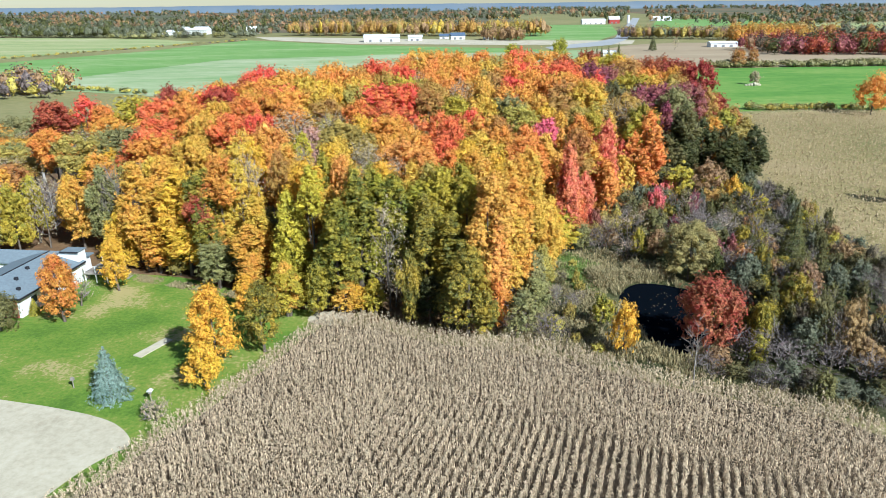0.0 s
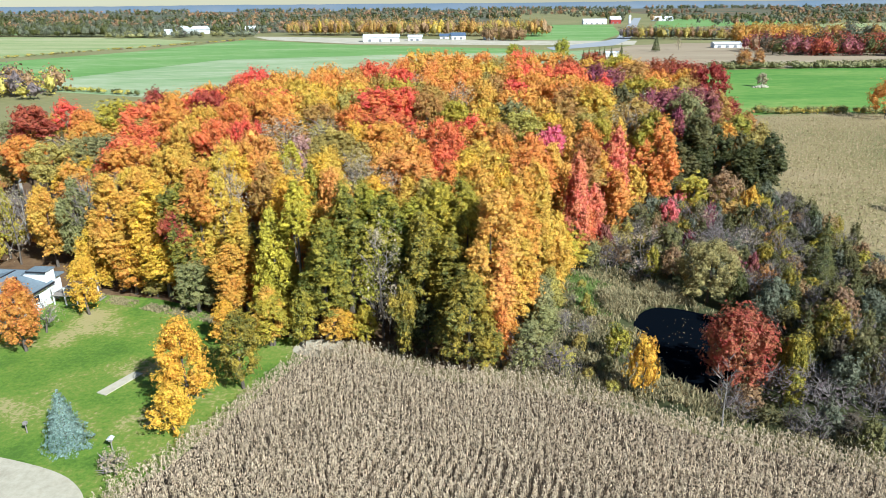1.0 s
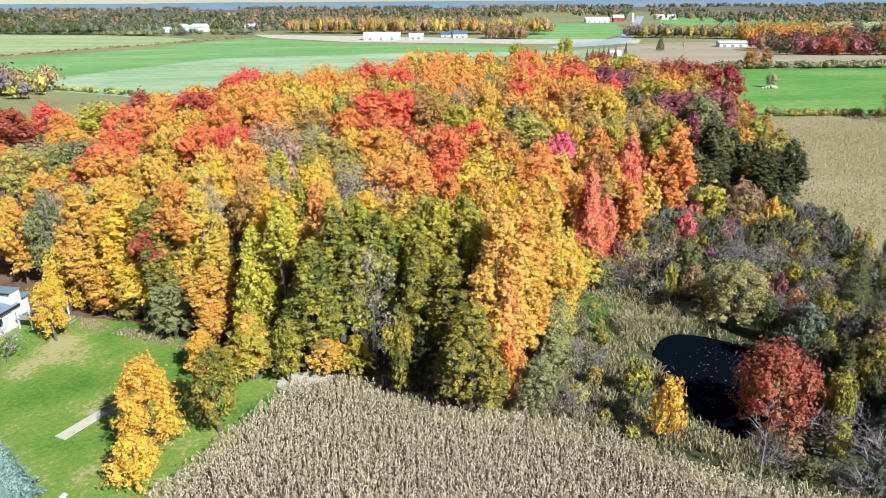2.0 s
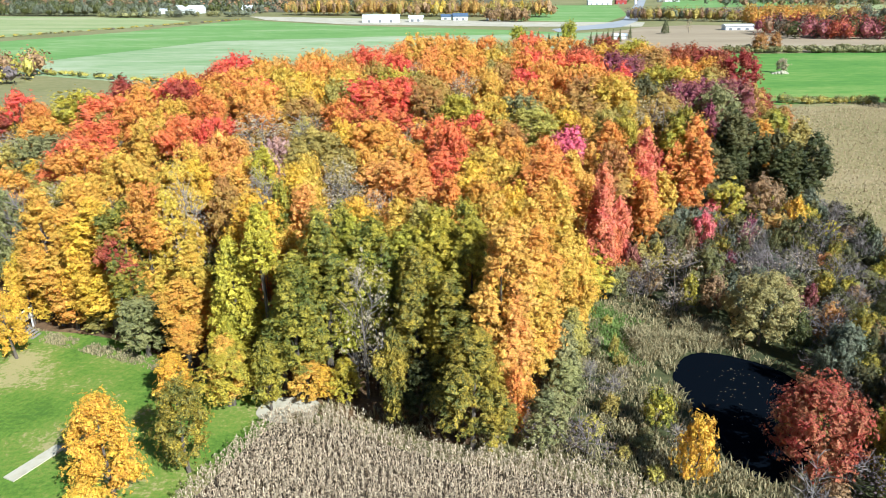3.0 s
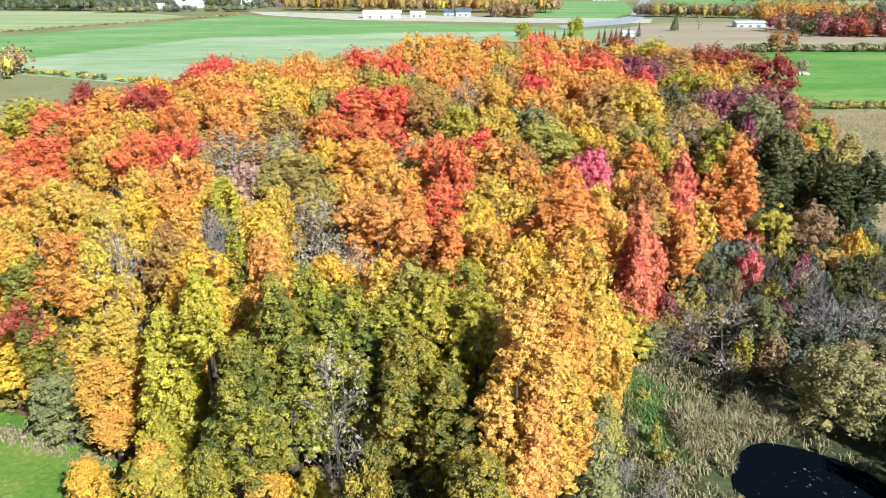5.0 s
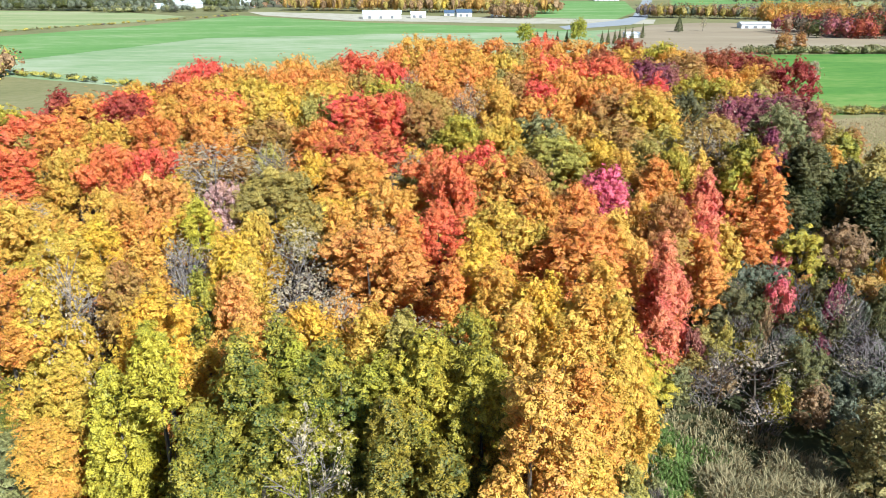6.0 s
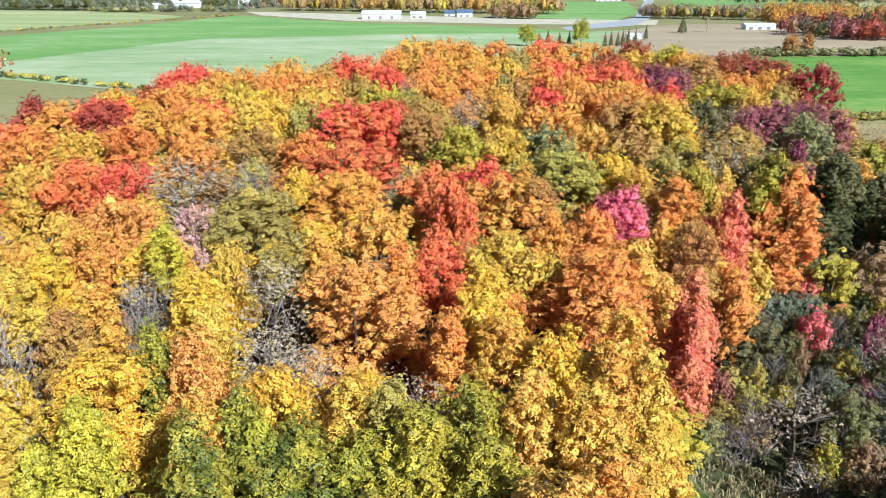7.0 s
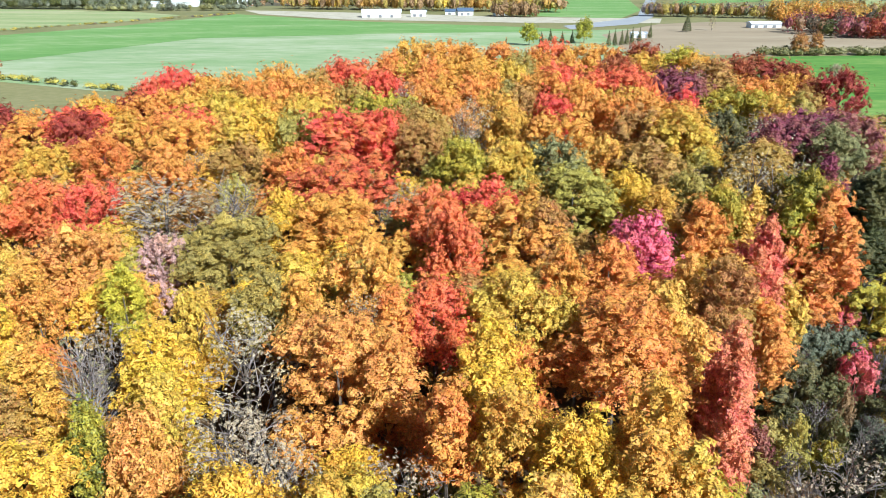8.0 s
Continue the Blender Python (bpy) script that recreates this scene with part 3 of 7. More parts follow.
def meadow(name, poly, num, length, mat, seed, label, width=0.06):
    rng = np.random.default_rng(seed)
    xs, ys = [p[0] for p in poly], [p[1] for p in poly]
    px, py = rng.uniform(min(xs), max(xs), num), rng.uniform(min(ys), max(ys), num)
    ok = inside(px, py, poly) & ~inside(px, py, POND)
    px, py = px[ok], py[ok]
    clump = np.array([noise.noise((x * 0.35, y * 0.35, seed)) for x, y in zip(px, py)])
    ok = clump > rng.uniform(-0.55, 0.25, len(px))
    px, py, clump = px[ok], py[ok], clump[ok]
    V, F, off = [], [], 0
    n = len(px)
    for k in range(4):
        ang = rng.uniform(0, 6.28, n)
        d = unit(np.stack([np.cos(ang), np.sin(ang), rng.uniform(0.5, 2.2, n)], 1))
        v, f = blades(np.stack([px + rng.normal(0, .1, n), py + rng.normal(0, .1, n), np.zeros(n)], 1), d, length * (1 + 0.6 * clump), width, 0.5, rng)
        V.append(v)
        F += [tuple(q + off for q in g) for g in f]
        off += len(v)
    return tagged(new(name, mesh(name, np.concatenate(V), F, mat)), label, "grass", kind="stuff")


meadow("marsh_grass", [(8, 71), (18, 66), (26, 64), (33, 68), (34, 84), (30, 92), (24, 100), (16, 100), (11, 90), (9, 80)], 9000, 0.9, REED, 3, "tall dry straw-coloured marsh grass round the pond", 0.09)
meadow("green_grass", [(13, 86), (20, 84), (23, 92), (18, 99), (13, 96)], 5000, 0.8, SEDGE, 5, "fresh green marsh grass", 0.08)
meadow("cattail", [(20, 84), (24, 87.5), (31, 88), (30, 92), (20, 91)], 3500, 1.7, REED, 6, "dry cattails along the pond", 0.07)
meadow("weeds", [(-19, 80), (-48, 92), (-48, 94), (-19, 82)], 12000, 0.34, REED, 7, "dry weeds along the woodlot edge", 0.07)
meadow("field_edge_weeds", [(-14, 75), (-4, 72), (17, 63), (39, 53), (40, 57), (30, 63), (22, 69), (9, 72.5), (-4, 75.5), (-10, 78)], 11000, 0.85, REED, 9, "dry weeds along the corn edge", 0.08)


# ---- far woods, hedges ----
def far_wood(name, code, spots, label, seed, sprays=56, leaf=1.1):
    """Distant trees, each a clump of sprays and a core, joined into one mass."""
    rng = np.random.default_rng(seed)
    V, F, off = [], [], 0
    for x, y, h, r in spots:
        d = unit(rng.normal(size=(sprays, 3)) + np.array([0, 0, 0.25]))
        P = np.array([x, y, h * 0.50]) + d * np.array([r * 1.15, r * 1.15, h * 0.48]) * rng.uniform(0.62, 1.16, (sprays, 1))
        v, f = cards(P, unit(d + rng.normal(size=d.shape) * 0.5), leaf * min(1.0, r / 4.5), rng)
        V.append(v)
        F += (f + off).tolist()
        off += len(v)
        c = np.array([x, y, h * 0.5]) + ICO_V * np.array([r * 1.1, r * 1.1, h * 0.5]) * rng.uniform(0.42, 0.8, (len(ICO_V), 1))
        V.append(c)
        F += (ICO_F + off).tolist()
        off += len(c)
    return tagged(new(name, mesh(name, np.concatenate(V), F, MASSES[code])), label, "woods", kind="stuff")


def strip(x0, y0, x1, y1, deep, num, h, r, seed):
    rng = random.Random(seed)
    out = []
    for _ in range(num):
        u = rng.random()
        out.append((x0 + (x1 - x0) * u + rng.uniform(-deep, deep) * 0.3, y0 + (y1 - y0) * u + rng.uniform(0, deep), h * rng.uniform(0.7, 1.2), r * rng.uniform(0.7, 1.25)))
    return out


def by_colour(name, spots, codes, label, seed, **kw):
    rng = random.Random(seed)
    sets = {}
    for s in spots:
        v = noise.noise((s[0] * 0.012, s[1] * 0.012, seed)) * 0.5 + 0.5 + rng.uniform(-0.22, 0.22)
        sets.setdefault(codes[max(0, min(len(codes) - 1, int(v * len(codes))))], []).append(s)
    for c, group in sets.items():
        far_wood(name, c, group, label + " in " + LEAF[c][0], seed, **kw)


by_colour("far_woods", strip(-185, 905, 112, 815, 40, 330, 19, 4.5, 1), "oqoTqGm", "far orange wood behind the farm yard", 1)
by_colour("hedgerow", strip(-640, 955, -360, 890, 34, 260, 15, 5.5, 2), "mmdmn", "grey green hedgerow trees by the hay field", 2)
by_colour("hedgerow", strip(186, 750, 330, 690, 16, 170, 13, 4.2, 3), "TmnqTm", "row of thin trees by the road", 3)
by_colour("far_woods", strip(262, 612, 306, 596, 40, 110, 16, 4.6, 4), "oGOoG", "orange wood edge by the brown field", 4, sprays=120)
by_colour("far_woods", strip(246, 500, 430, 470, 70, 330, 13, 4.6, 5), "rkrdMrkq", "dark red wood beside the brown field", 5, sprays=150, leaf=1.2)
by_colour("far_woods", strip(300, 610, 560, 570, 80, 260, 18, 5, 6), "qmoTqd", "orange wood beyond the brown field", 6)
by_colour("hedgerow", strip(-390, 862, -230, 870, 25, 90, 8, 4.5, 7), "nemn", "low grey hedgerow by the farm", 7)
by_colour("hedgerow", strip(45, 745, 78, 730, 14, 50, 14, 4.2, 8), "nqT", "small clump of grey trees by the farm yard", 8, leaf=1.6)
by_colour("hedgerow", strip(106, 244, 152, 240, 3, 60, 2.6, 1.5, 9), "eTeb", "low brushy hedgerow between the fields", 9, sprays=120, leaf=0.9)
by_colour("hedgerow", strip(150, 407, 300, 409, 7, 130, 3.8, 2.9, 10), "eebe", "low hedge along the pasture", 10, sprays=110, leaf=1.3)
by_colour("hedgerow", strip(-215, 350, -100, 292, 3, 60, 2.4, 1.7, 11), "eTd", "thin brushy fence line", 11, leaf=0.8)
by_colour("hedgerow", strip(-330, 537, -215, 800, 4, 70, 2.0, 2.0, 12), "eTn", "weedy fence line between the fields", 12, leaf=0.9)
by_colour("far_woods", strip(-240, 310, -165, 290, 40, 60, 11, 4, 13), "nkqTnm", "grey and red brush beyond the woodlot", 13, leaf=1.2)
WOODED = earth_mat("far_wooded_land", [(0.36, (0.045, 0.065, 0.035)), (0.46, (0.10, 0.11, 0.06)), (0.54, (0.17, 0.13, 0.075)), (0.64, (0.26, 0.13, 0.055))], 0.006, 0.05, 0.6, (1, 0.35, 1), 0, 0.95, 0.5)
patch("wooded_land_west", [(-4200, 4900), (300, 4900), (150, 1330), (40, 1290), (60, 1000), (-240, 1010), (-520, 1010), (-560, 1210), (-900, 1360), (-1400, 1300)], 0.11, WOODED, "distant mixed autumn woodland", "woods", soft=False)
patch("wooded_land_east", [(700, 4900), (4200, 4900), (2600, 1900), (1500, 1700), (900, 1800), (620, 1900)], 0.11, WOODED, "distant mixed autumn woodland", "woods", soft=False)
# blue grey of distant haze is painted into the ridge's base colour
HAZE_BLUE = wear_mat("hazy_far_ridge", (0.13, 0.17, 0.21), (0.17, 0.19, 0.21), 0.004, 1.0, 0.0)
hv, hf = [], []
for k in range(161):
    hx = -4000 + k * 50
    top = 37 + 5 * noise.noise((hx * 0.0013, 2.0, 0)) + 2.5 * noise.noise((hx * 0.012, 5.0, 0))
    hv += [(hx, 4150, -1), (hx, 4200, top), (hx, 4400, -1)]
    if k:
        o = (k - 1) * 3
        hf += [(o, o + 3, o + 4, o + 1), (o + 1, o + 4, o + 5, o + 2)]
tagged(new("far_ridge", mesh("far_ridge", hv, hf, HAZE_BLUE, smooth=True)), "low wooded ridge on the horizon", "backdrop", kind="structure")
# bands of woods out to the horizon
band = random.Random(77)
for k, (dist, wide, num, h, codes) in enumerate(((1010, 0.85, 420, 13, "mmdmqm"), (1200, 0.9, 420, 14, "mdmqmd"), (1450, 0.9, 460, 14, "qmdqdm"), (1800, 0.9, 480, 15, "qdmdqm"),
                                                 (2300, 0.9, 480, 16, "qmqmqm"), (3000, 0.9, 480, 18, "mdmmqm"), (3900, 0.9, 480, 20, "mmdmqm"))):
    spots = []
    for _ in range(int(num * 1.7)):
        u = band.uniform(-wide, wide)
        y = dist * band.uniform(0.95, 1.08)
        x = u * dist
        if x < 60:
            gap = noise.noise((x * 0.003, dist * 0.01, 3.3)) < -0.3 or (dist < 1100 and -900 < x < -540) or (dist < 1150 and -40 < x < 60)
        else:
            gap = noise.noise((x * 0.004, dist * 0.01, 3.3)) < (-0.08 if dist < 1400 else -0.28) or (dist < 1500 and 60 < x < 330) or (dist < 1100 and x > 330) or abs(x - y * 0.265) < 25
        if gap:
            continue
        spots.append((x, y, h * band.uniform(0.6, 1.15), h * 0.30 * band.uniform(0.8, 1.4)))
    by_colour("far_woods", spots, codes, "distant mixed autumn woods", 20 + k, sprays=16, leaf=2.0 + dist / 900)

# ---- house ----
WHITE_WALL = wear_mat("white_siding", (0.78, 0.77, 0.74), (0.68, 0.67, 0.63), 1.5, 0.6, 0.05)
BRICK = wear_mat("red_brick", (0.36, 0.12, 0.07), (0.27, 0.09, 0.06), 6, 0.85, 0.3)
SHINGLE = wear_mat("grey_shingles", (0.20, 0.24, 0.26), (0.15, 0.18, 0.20), 3, 0.8, 0.3)
DARK_TRIM = wear_mat("dark_trim", (0.03, 0.03, 0.035), None, 3, 0.5)
PANE = wear_mat("window_glass", (0.02, 0.025, 0.03), (0.03, 0.035, 0.04), 1, 0.08, 0.0)
WOOD = wear_mat("weathered_wood", (0.34, 0.30, 0.26), (0.22, 0.19, 0.16), 5, 0.85, 0.3)
METAL_ROOF = wear_mat("pale_metal_roof", (0.74, 0.74, 0.74), (0.60, 0.61, 0.62), 0.3, 0.45, 0.02)
BARN_RED = wear_mat("barn_red", (0.40, 0.06, 0.05), (0.28, 0.05, 0.04), 0.5, 0.8)
BLUE_ROOF = wear_mat("slate_blue_roof", (0.10, 0.14, 0.20), (0.07, 0.10, 0.15), 0.5, 0.6)


def box(x0, y0, z0, x1, y1, z1, name, mat, bevel=0.02):
    bm = bmesh.new()
    bmesh.ops.create_cube(bm, size=1)
    for v in bm.verts:
        v.co = Vector(((x0 + x1) / 2 + v.co.x * (x1 - x0), (y0 + y1) / 2 + v.co.y * (y1 - y0), (z0 + z1) / 2 + v.co.z * (z1 - z0)))
    if bevel:
        bmesh.ops.bevel(bm, geom=bm.edges[:], offset=bevel, segments=1, affect="EDGES")
    return bm_mesh(name, bm, mat)


def roof_mesh(name, x0, y0, x1, y1, z, rise, mat, hip_a=0.0, hip_b=0.0, over=0.5, thick=0.18):
    """A roof whose ridge runs along y; hip_a and hip_b draw in the ridge at its two ends."""
    x0, x1, y0, y1 = x0 - over, x1 + over, y0 - over, y1 + over
    xm = (x0 + x1) / 2
    top = [(x0, y0, z), (x1, y0, z), (x1, y1, z), (x0, y1, z), (xm, y0 + hip_a, z + rise), (xm, y1 - hip_b, z + rise)]
    V = top + [(x, y, q - thick) for x, y, q in top]
    F = [(1, 2, 5, 4), (3, 0, 4, 5), (0, 1, 4), (2, 3, 5)]
    F += [tuple(i + 6 for i in reversed(f)) for f in F] if (hip_a and hip_b) else [(7, 10, 11, 8), (9, 11, 10, 6)]
    F += [(0, 6, 7, 1), (1, 7, 8, 2), (2, 8, 9, 3), (3, 9, 6, 0)]
    return mesh(name, V, F, mat)


def gable_walls(name, x0, y0, x1, y1, z, rise, mat):
    xm = (x0 + x1) / 2
    V = [(x0, y0, 0), (x1, y0, 0), (x1, y1, 0), (x0, y1, 0), (x0, y0, z), (x1, y0, z), (x1, y1, z), (x0, y1, z), (xm, y0, z + rise), (xm, y1, z + rise)]
    return mesh(name, V, [(0, 1, 5, 8, 4), (1, 2, 6, 5), (2, 3, 7, 9, 6), (3, 0, 4, 7)], mat)


house = thing("house", -52, 78, 0, radians(-7), label="single-storey white house with red brick front and grey shingle hip roof", category="house")
part("wall", box(-9.0, 0.0, 0, 0.0, 12.4, 2.6, "wall", WHITE_WALL), house)
part("brick_front", box(-8.9, -0.12, 0, -0.35, 0.02, 2.55, "brick_front", BRICK), house, "red brick front wall")
part("roof", roof_mesh("roof", -9.0, 0.0, 0.0, 12.4, 2.8, 1.35, SHINGLE, 3.6, 0.01), house, "grey shingle hip roof")
part("ridge_cap", box(-4.6, 3.3, 4.1, -4.4, 12.7, 4.2, "ridge_cap", DARK_TRIM, 0.01), house, "dark ridge cap")
part("fascia", box(-9.6, -0.56, 2.57, 0.56, -0.5, 2.8, "fascia", DARK_TRIM, 0), house, "dark eave trim")
part("fascia", box(0.5, -0.5, 2.57, 0.56, 12.9, 2.8, "fascia", DARK_TRIM, 0), house, "dark eave trim")
for wy in (1.9, 5.2, 9.2):
    w = part("window", box(-0.03, wy, 1.0, 0.05, wy + 1.2, 2.1, "window", WHITE_WALL), house, "white framed window")
    part("pane", box(0.03, wy + 0.1, 1.1, 0.07, wy + 1.1, 2.0, "pane", PANE, 0), w)
for vx, vy in ((-2.6, 3.4), (-3.4, 6.6), (-3.0, 10.6), (-0.9, 1.4)):
    vz = 2.8 + (0.5 - vx) / 5.0 * 1.35
    part("roof_vent", box(vx - 0.2, vy - 0.2, vz - 0.3, vx + 0.2, vy + 0.2, vz + 0.32, "roof_vent", DARK_TRIM), house, "dark roof vent")
rear = thing("house_wing", -51.6, 89.8, 0, radians(83), label="rear wing of the house with low grey shingle roof", category="house")
part("wall", gable_walls("wall", 0.0, 0.0, 4.4, 15.0, 2.6, 0.85, WHITE_WALL), rear)
part("roof", roof_mesh("roof", 0.0, 0.0, 4.4, 15.0, 2.7, 1.0, SHINGLE, 0.01, 0.01, 0.4), rear)
raised = thing("raised_entry", -50.4, 89.9, 0, radians(-7), label="white raised end wall of the house with dark roof edge", category="house")
part("wall", box(-2.7, 0.0, 0, 0.0, 1.7, 4.3, "wall", WHITE_WALL), raised)
part("roof", box(-2.5, -0.2, 4.32, 0.15, 1.8, 4.44, "roof", SHINGLE, 0.02), raised, "flat grey roof")
part("fascia", box(-2.5, -0.26, 4.24, 0.2, -0.2, 4.45, "fascia", DARK_TRIM, 0), raised, "dark roof edge")
part("side_roof", mesh("side_roof", [(-2.5, -0.25, 4.46), (-2.5, 1.8, 4.46), (-4.1, 1.8, 3.3), (-4.1, -0.25, 3.3), (-2.5, -0.25, 4.3), (-2.5, 1.8, 4.3), (-4.1, 1.8, 3.14), (-4.1, -0.25, 3.14)],
                       [(0, 1, 2, 3), (7, 6, 5, 4), (3, 2, 6, 7), (0, 3, 7, 4), (1, 5, 6, 2)], SHINGLE), raised, "sloping grey shingle roof")
part("side_wall", mesh("side_wall", [(-4.0, 0.02, 0), (-2.7, 0.02, 0), (-2.7, 0.02, 4.2), (-4.0, 0.02, 3.25), (-4.0, 0.2, 0), (-2.7, 0.2, 0), (-2.7, 0.2, 4.2), (-4.0, 0.2, 3.25)],
                       [(0, 1, 2, 3), (7, 6, 5, 4), (0, 3, 7, 4), (2, 6, 7, 3)], WHITE_WALL), raised, "white gable wall")
deck = thing("deck", -47.9, 91.6, 0, radians(-7), label="grey weathered wooden deck with stairs down to the lawn", category="deck")
part("platform", box(-1.8, -2.4, 1.25, 1.8, 2.4, 1.42, "platform", WOOD), deck)
for px, py in ((-1.6, -2.2), (1.6, -2.2), (1.6, 2.2), (-1.6, 2.2), (0, -2.2), (1.6, 0)):
    part("post", box(px - 0.07, py - 0.07, 0, px + 0.07, py + 0.07, 2.4, "post", WHITE_WALL, 0.01), deck, "white post")
part("rail", box(-1.7, -2.28, 2.32, 1.7, -2.16, 2.42, "rail", WHITE_WALL, 0.01), deck, "white rail")
part("rail", box(1.58, -2.2, 2.32, 1.7, 2.2, 2.42, "rail", WHITE_WALL, 0.01), deck, "white rail")
for k in range(6):
    part("step", box(1.8 + k * 0.3, -0.6, 1.05 - k * 0.2, 2.12 + k * 0.3, 0.8, 1.1 - k * 0.2, "step", WOOD, 0.01), deck)

# ---- barns and far houses ----
def barn(x, y, w, l, z, rise, rz, wall, roof, label, name="barn", doors=2):
    b = thing(name, x, y, 0, rz, label=label, category="barn" if name == "barn" else "house")
    part("wall", gable_walls("wall", -w / 2, -l / 2, w / 2, l / 2, z, rise, wall), b)
    part("roof", roof_mesh("roof", -w / 2, -l / 2, w / 2, l / 2, z + 0.05, rise, roof, 0, 0, 0.6, 0.25), b)
    for k in range(doors):
        u = -l / 2 + (k + 0.6) * l / (doors + 0.4)
        part("door", box(w / 2 - 0.05, u - 1.3, 0.2, w / 2 + 0.12, u + 1.3, min(z * 0.6, 2.6), "door", GREY_DOOR, 0), b, "grey doorway")
    return b


R90 = radians(-90)
GREY_DOOR = wear_mat("grey_door", (0.22, 0.22, 0.22), None, 1, 0.7)
barn(-62, 745, 18, 36, 4.6, 2.6, R90 + 0.06, WHITE_WALL, METAL_ROOF, "large white metal farm shed in the gravel yard", doors=3)
barn(-28, 752, 8, 14, 4.0, 2.0, R90, WHITE_WALL, METAL_ROOF, "small white shed beside the farm yard")
barn(16, 775, 9, 15, 4.0, 3.0, R90 + 0.2, WHITE_WALL, BLUE_ROOF, "farmhouse with slate blue roof", "farmhouse")
barn(2, 790, 7, 10, 3.0, 2.4, R90, WHITE_WALL, BLUE_ROOF, "small house with slate blue roof", "farmhouse", 1)
barn(50, 770, 8, 14, 3.5, 2.6, R90, WHITE_WALL, BLUE_ROOF, "dark roofed outbuilding by the yard")
barn(-402, 985, 14, 34, 4.5, 3.0, R90 + 0.12, WHITE_WALL, METAL_ROOF, "long white barn at the far farm", doors=3)
barn(-372, 975, 12, 44, 4.0, 2.6, R90 + 0.1, WHITE_WALL, METAL_ROOF, "long white barn at the far farm", doors=4)
barn(-335, 992, 16, 36, 6.0, 4.0, R90 - 0.1, WHITE_WALL, METAL_ROOF, "tall white barn at the far farm", doors=2)
barn(-258, 995, 10, 16, 5.5, 4.0, R90, WHITE_WALL, METAL_ROOF, "white house beside the far farm", "farmhouse")
barn(262, 1270, 14, 40, 6.0, 3.0, R90, WHITE_WALL, METAL_ROOF, "long white barn by the road", doors=4)
barn(305, 1300, 12, 18, 7.0, 5.0, R90, BARN_RED, METAL_ROOF, "red barn with pale roof by the road", doors=2)
barn(430, 1440, 12, 40, 6.0, 3.0, R90, WHITE_WALL, METAL_ROOF, "far white barn across the road", doors=2)
barn(232, 600, 9, 22, 3.2, 1.4, R90, METAL_ROOF, METAL_ROOF, "low pale shed beside the brown field", doors=3)
barn(118, 512, 6, 9, 2.4, 1.2, R90, WHITE_WALL, METAL_ROOF, "small white shed behind the woodlot", doors=1)
silo = thing("silo", 331, 1302, 0, label="tall white silo beside the red barn", category="silo")
sv, sf = tube([Vector((0, 0, z)) for z in (0, 6, 12, 13.6, 14.4)], [2.4, 2.4, 2.4, 1.8, 0.3], 14)
part("tower", mesh("tower", sv, sf, METAL_ROOF, smooth=True), silo)

# ---- lawn things ----
def conifer(name, x, y, h, r, mat, label, seed, leaf=0.3, tiers=11, category="tree", cover=1.0):
    """Tiers of drooping boughs round one stem."""
    rng = np.random.default_rng(seed)
    P, N = [], []
    for k in range(tiers):
        u = k / (tiers - 1)
        rr = r * (1 - u) ** 0.85 + 0.12
        num = int(max(8, 150 * cover * (rr / r) * (r / 2.0) * (0.34 / leaf) ** 2))
        a = rng.uniform(0, 6.28, num)
        bough = 1 + 0.16 * np.sin(a * 7 + k * 2)
        q = np.sqrt(rng.uniform(0.25, 1, num)) * rr * bough
        z = h * (0.06 + 0.92 * u) - q * 0.28 + rng.normal(0, 0.07, num)
        P.append(np.stack([np.cos(a) * q, np.sin(a) * q, z], 1))
        N.append(unit(np.stack([np.cos(a) * 0.7, np.sin(a) * 0.7, np.full(num, 0.75)], 1) + rng.normal(size=(num, 3)) * 0.35))
    P, N = np.concatenate(P), np.concatenate(N)
    V, F = cards(P, N, leaf, rng, 0.8)
    t = thing(name, x, y, label=label, category=category)
    core_v, core_f = tube([Vector((0, 0, z * h)) for z in (0.05, 0.3, 0.65, 0.97)], [r * 0.72, r * 0.6, r * 0.3, 0.03], 9)
    part("foliage", mesh("foliage", np.concatenate([V, np.array([v[:] for v in core_v])]), F.tolist() + [tuple(i + len(V) for i in f) for f in core_f], mat), t)
    part("trunk", mesh("trunk", *tube([Vector((0, 0, -0.1)), Vector((0, 0, h * 0.5)), Vector((0, 0, h))], [0.16, 0.1, 0.02], 6), BARK), t)
    return t


conifer("spruce_tree", -32.6, 59.2, 5.7, 2.1, NEEDLES, "blue spruce standing on the lawn", 4, 0.24, 15, cover=1.0)
conifer("clipped_shrub", -50.9, 78.9, 2.2, 0.75, LEAVES["g"], "small green conical shrub beside the house wall", 9, 0.16, 9, category="shrub")
for k, (x, y, h) in enumerate(((54, 480, 6), (60, 486, 7), (66, 480, 6), (71, 476, 7), (88, 458, 8), (92, 461, 9), (96.5, 464, 8), (100, 467, 9), (104, 471, 9), (112, 486, 8), (124, 508, 9))):
    conifer("spruce_tree", x, y, h, 1.9, LEAVES["d"], "dark narrow spruce behind the woodlot", 20 + k, 0.7, 7)
conifer("spruce_tree", 163, 560, 12, 4.5, LEAVES["d"], "dark spruce in the brown field", 31, 1.1, 8)


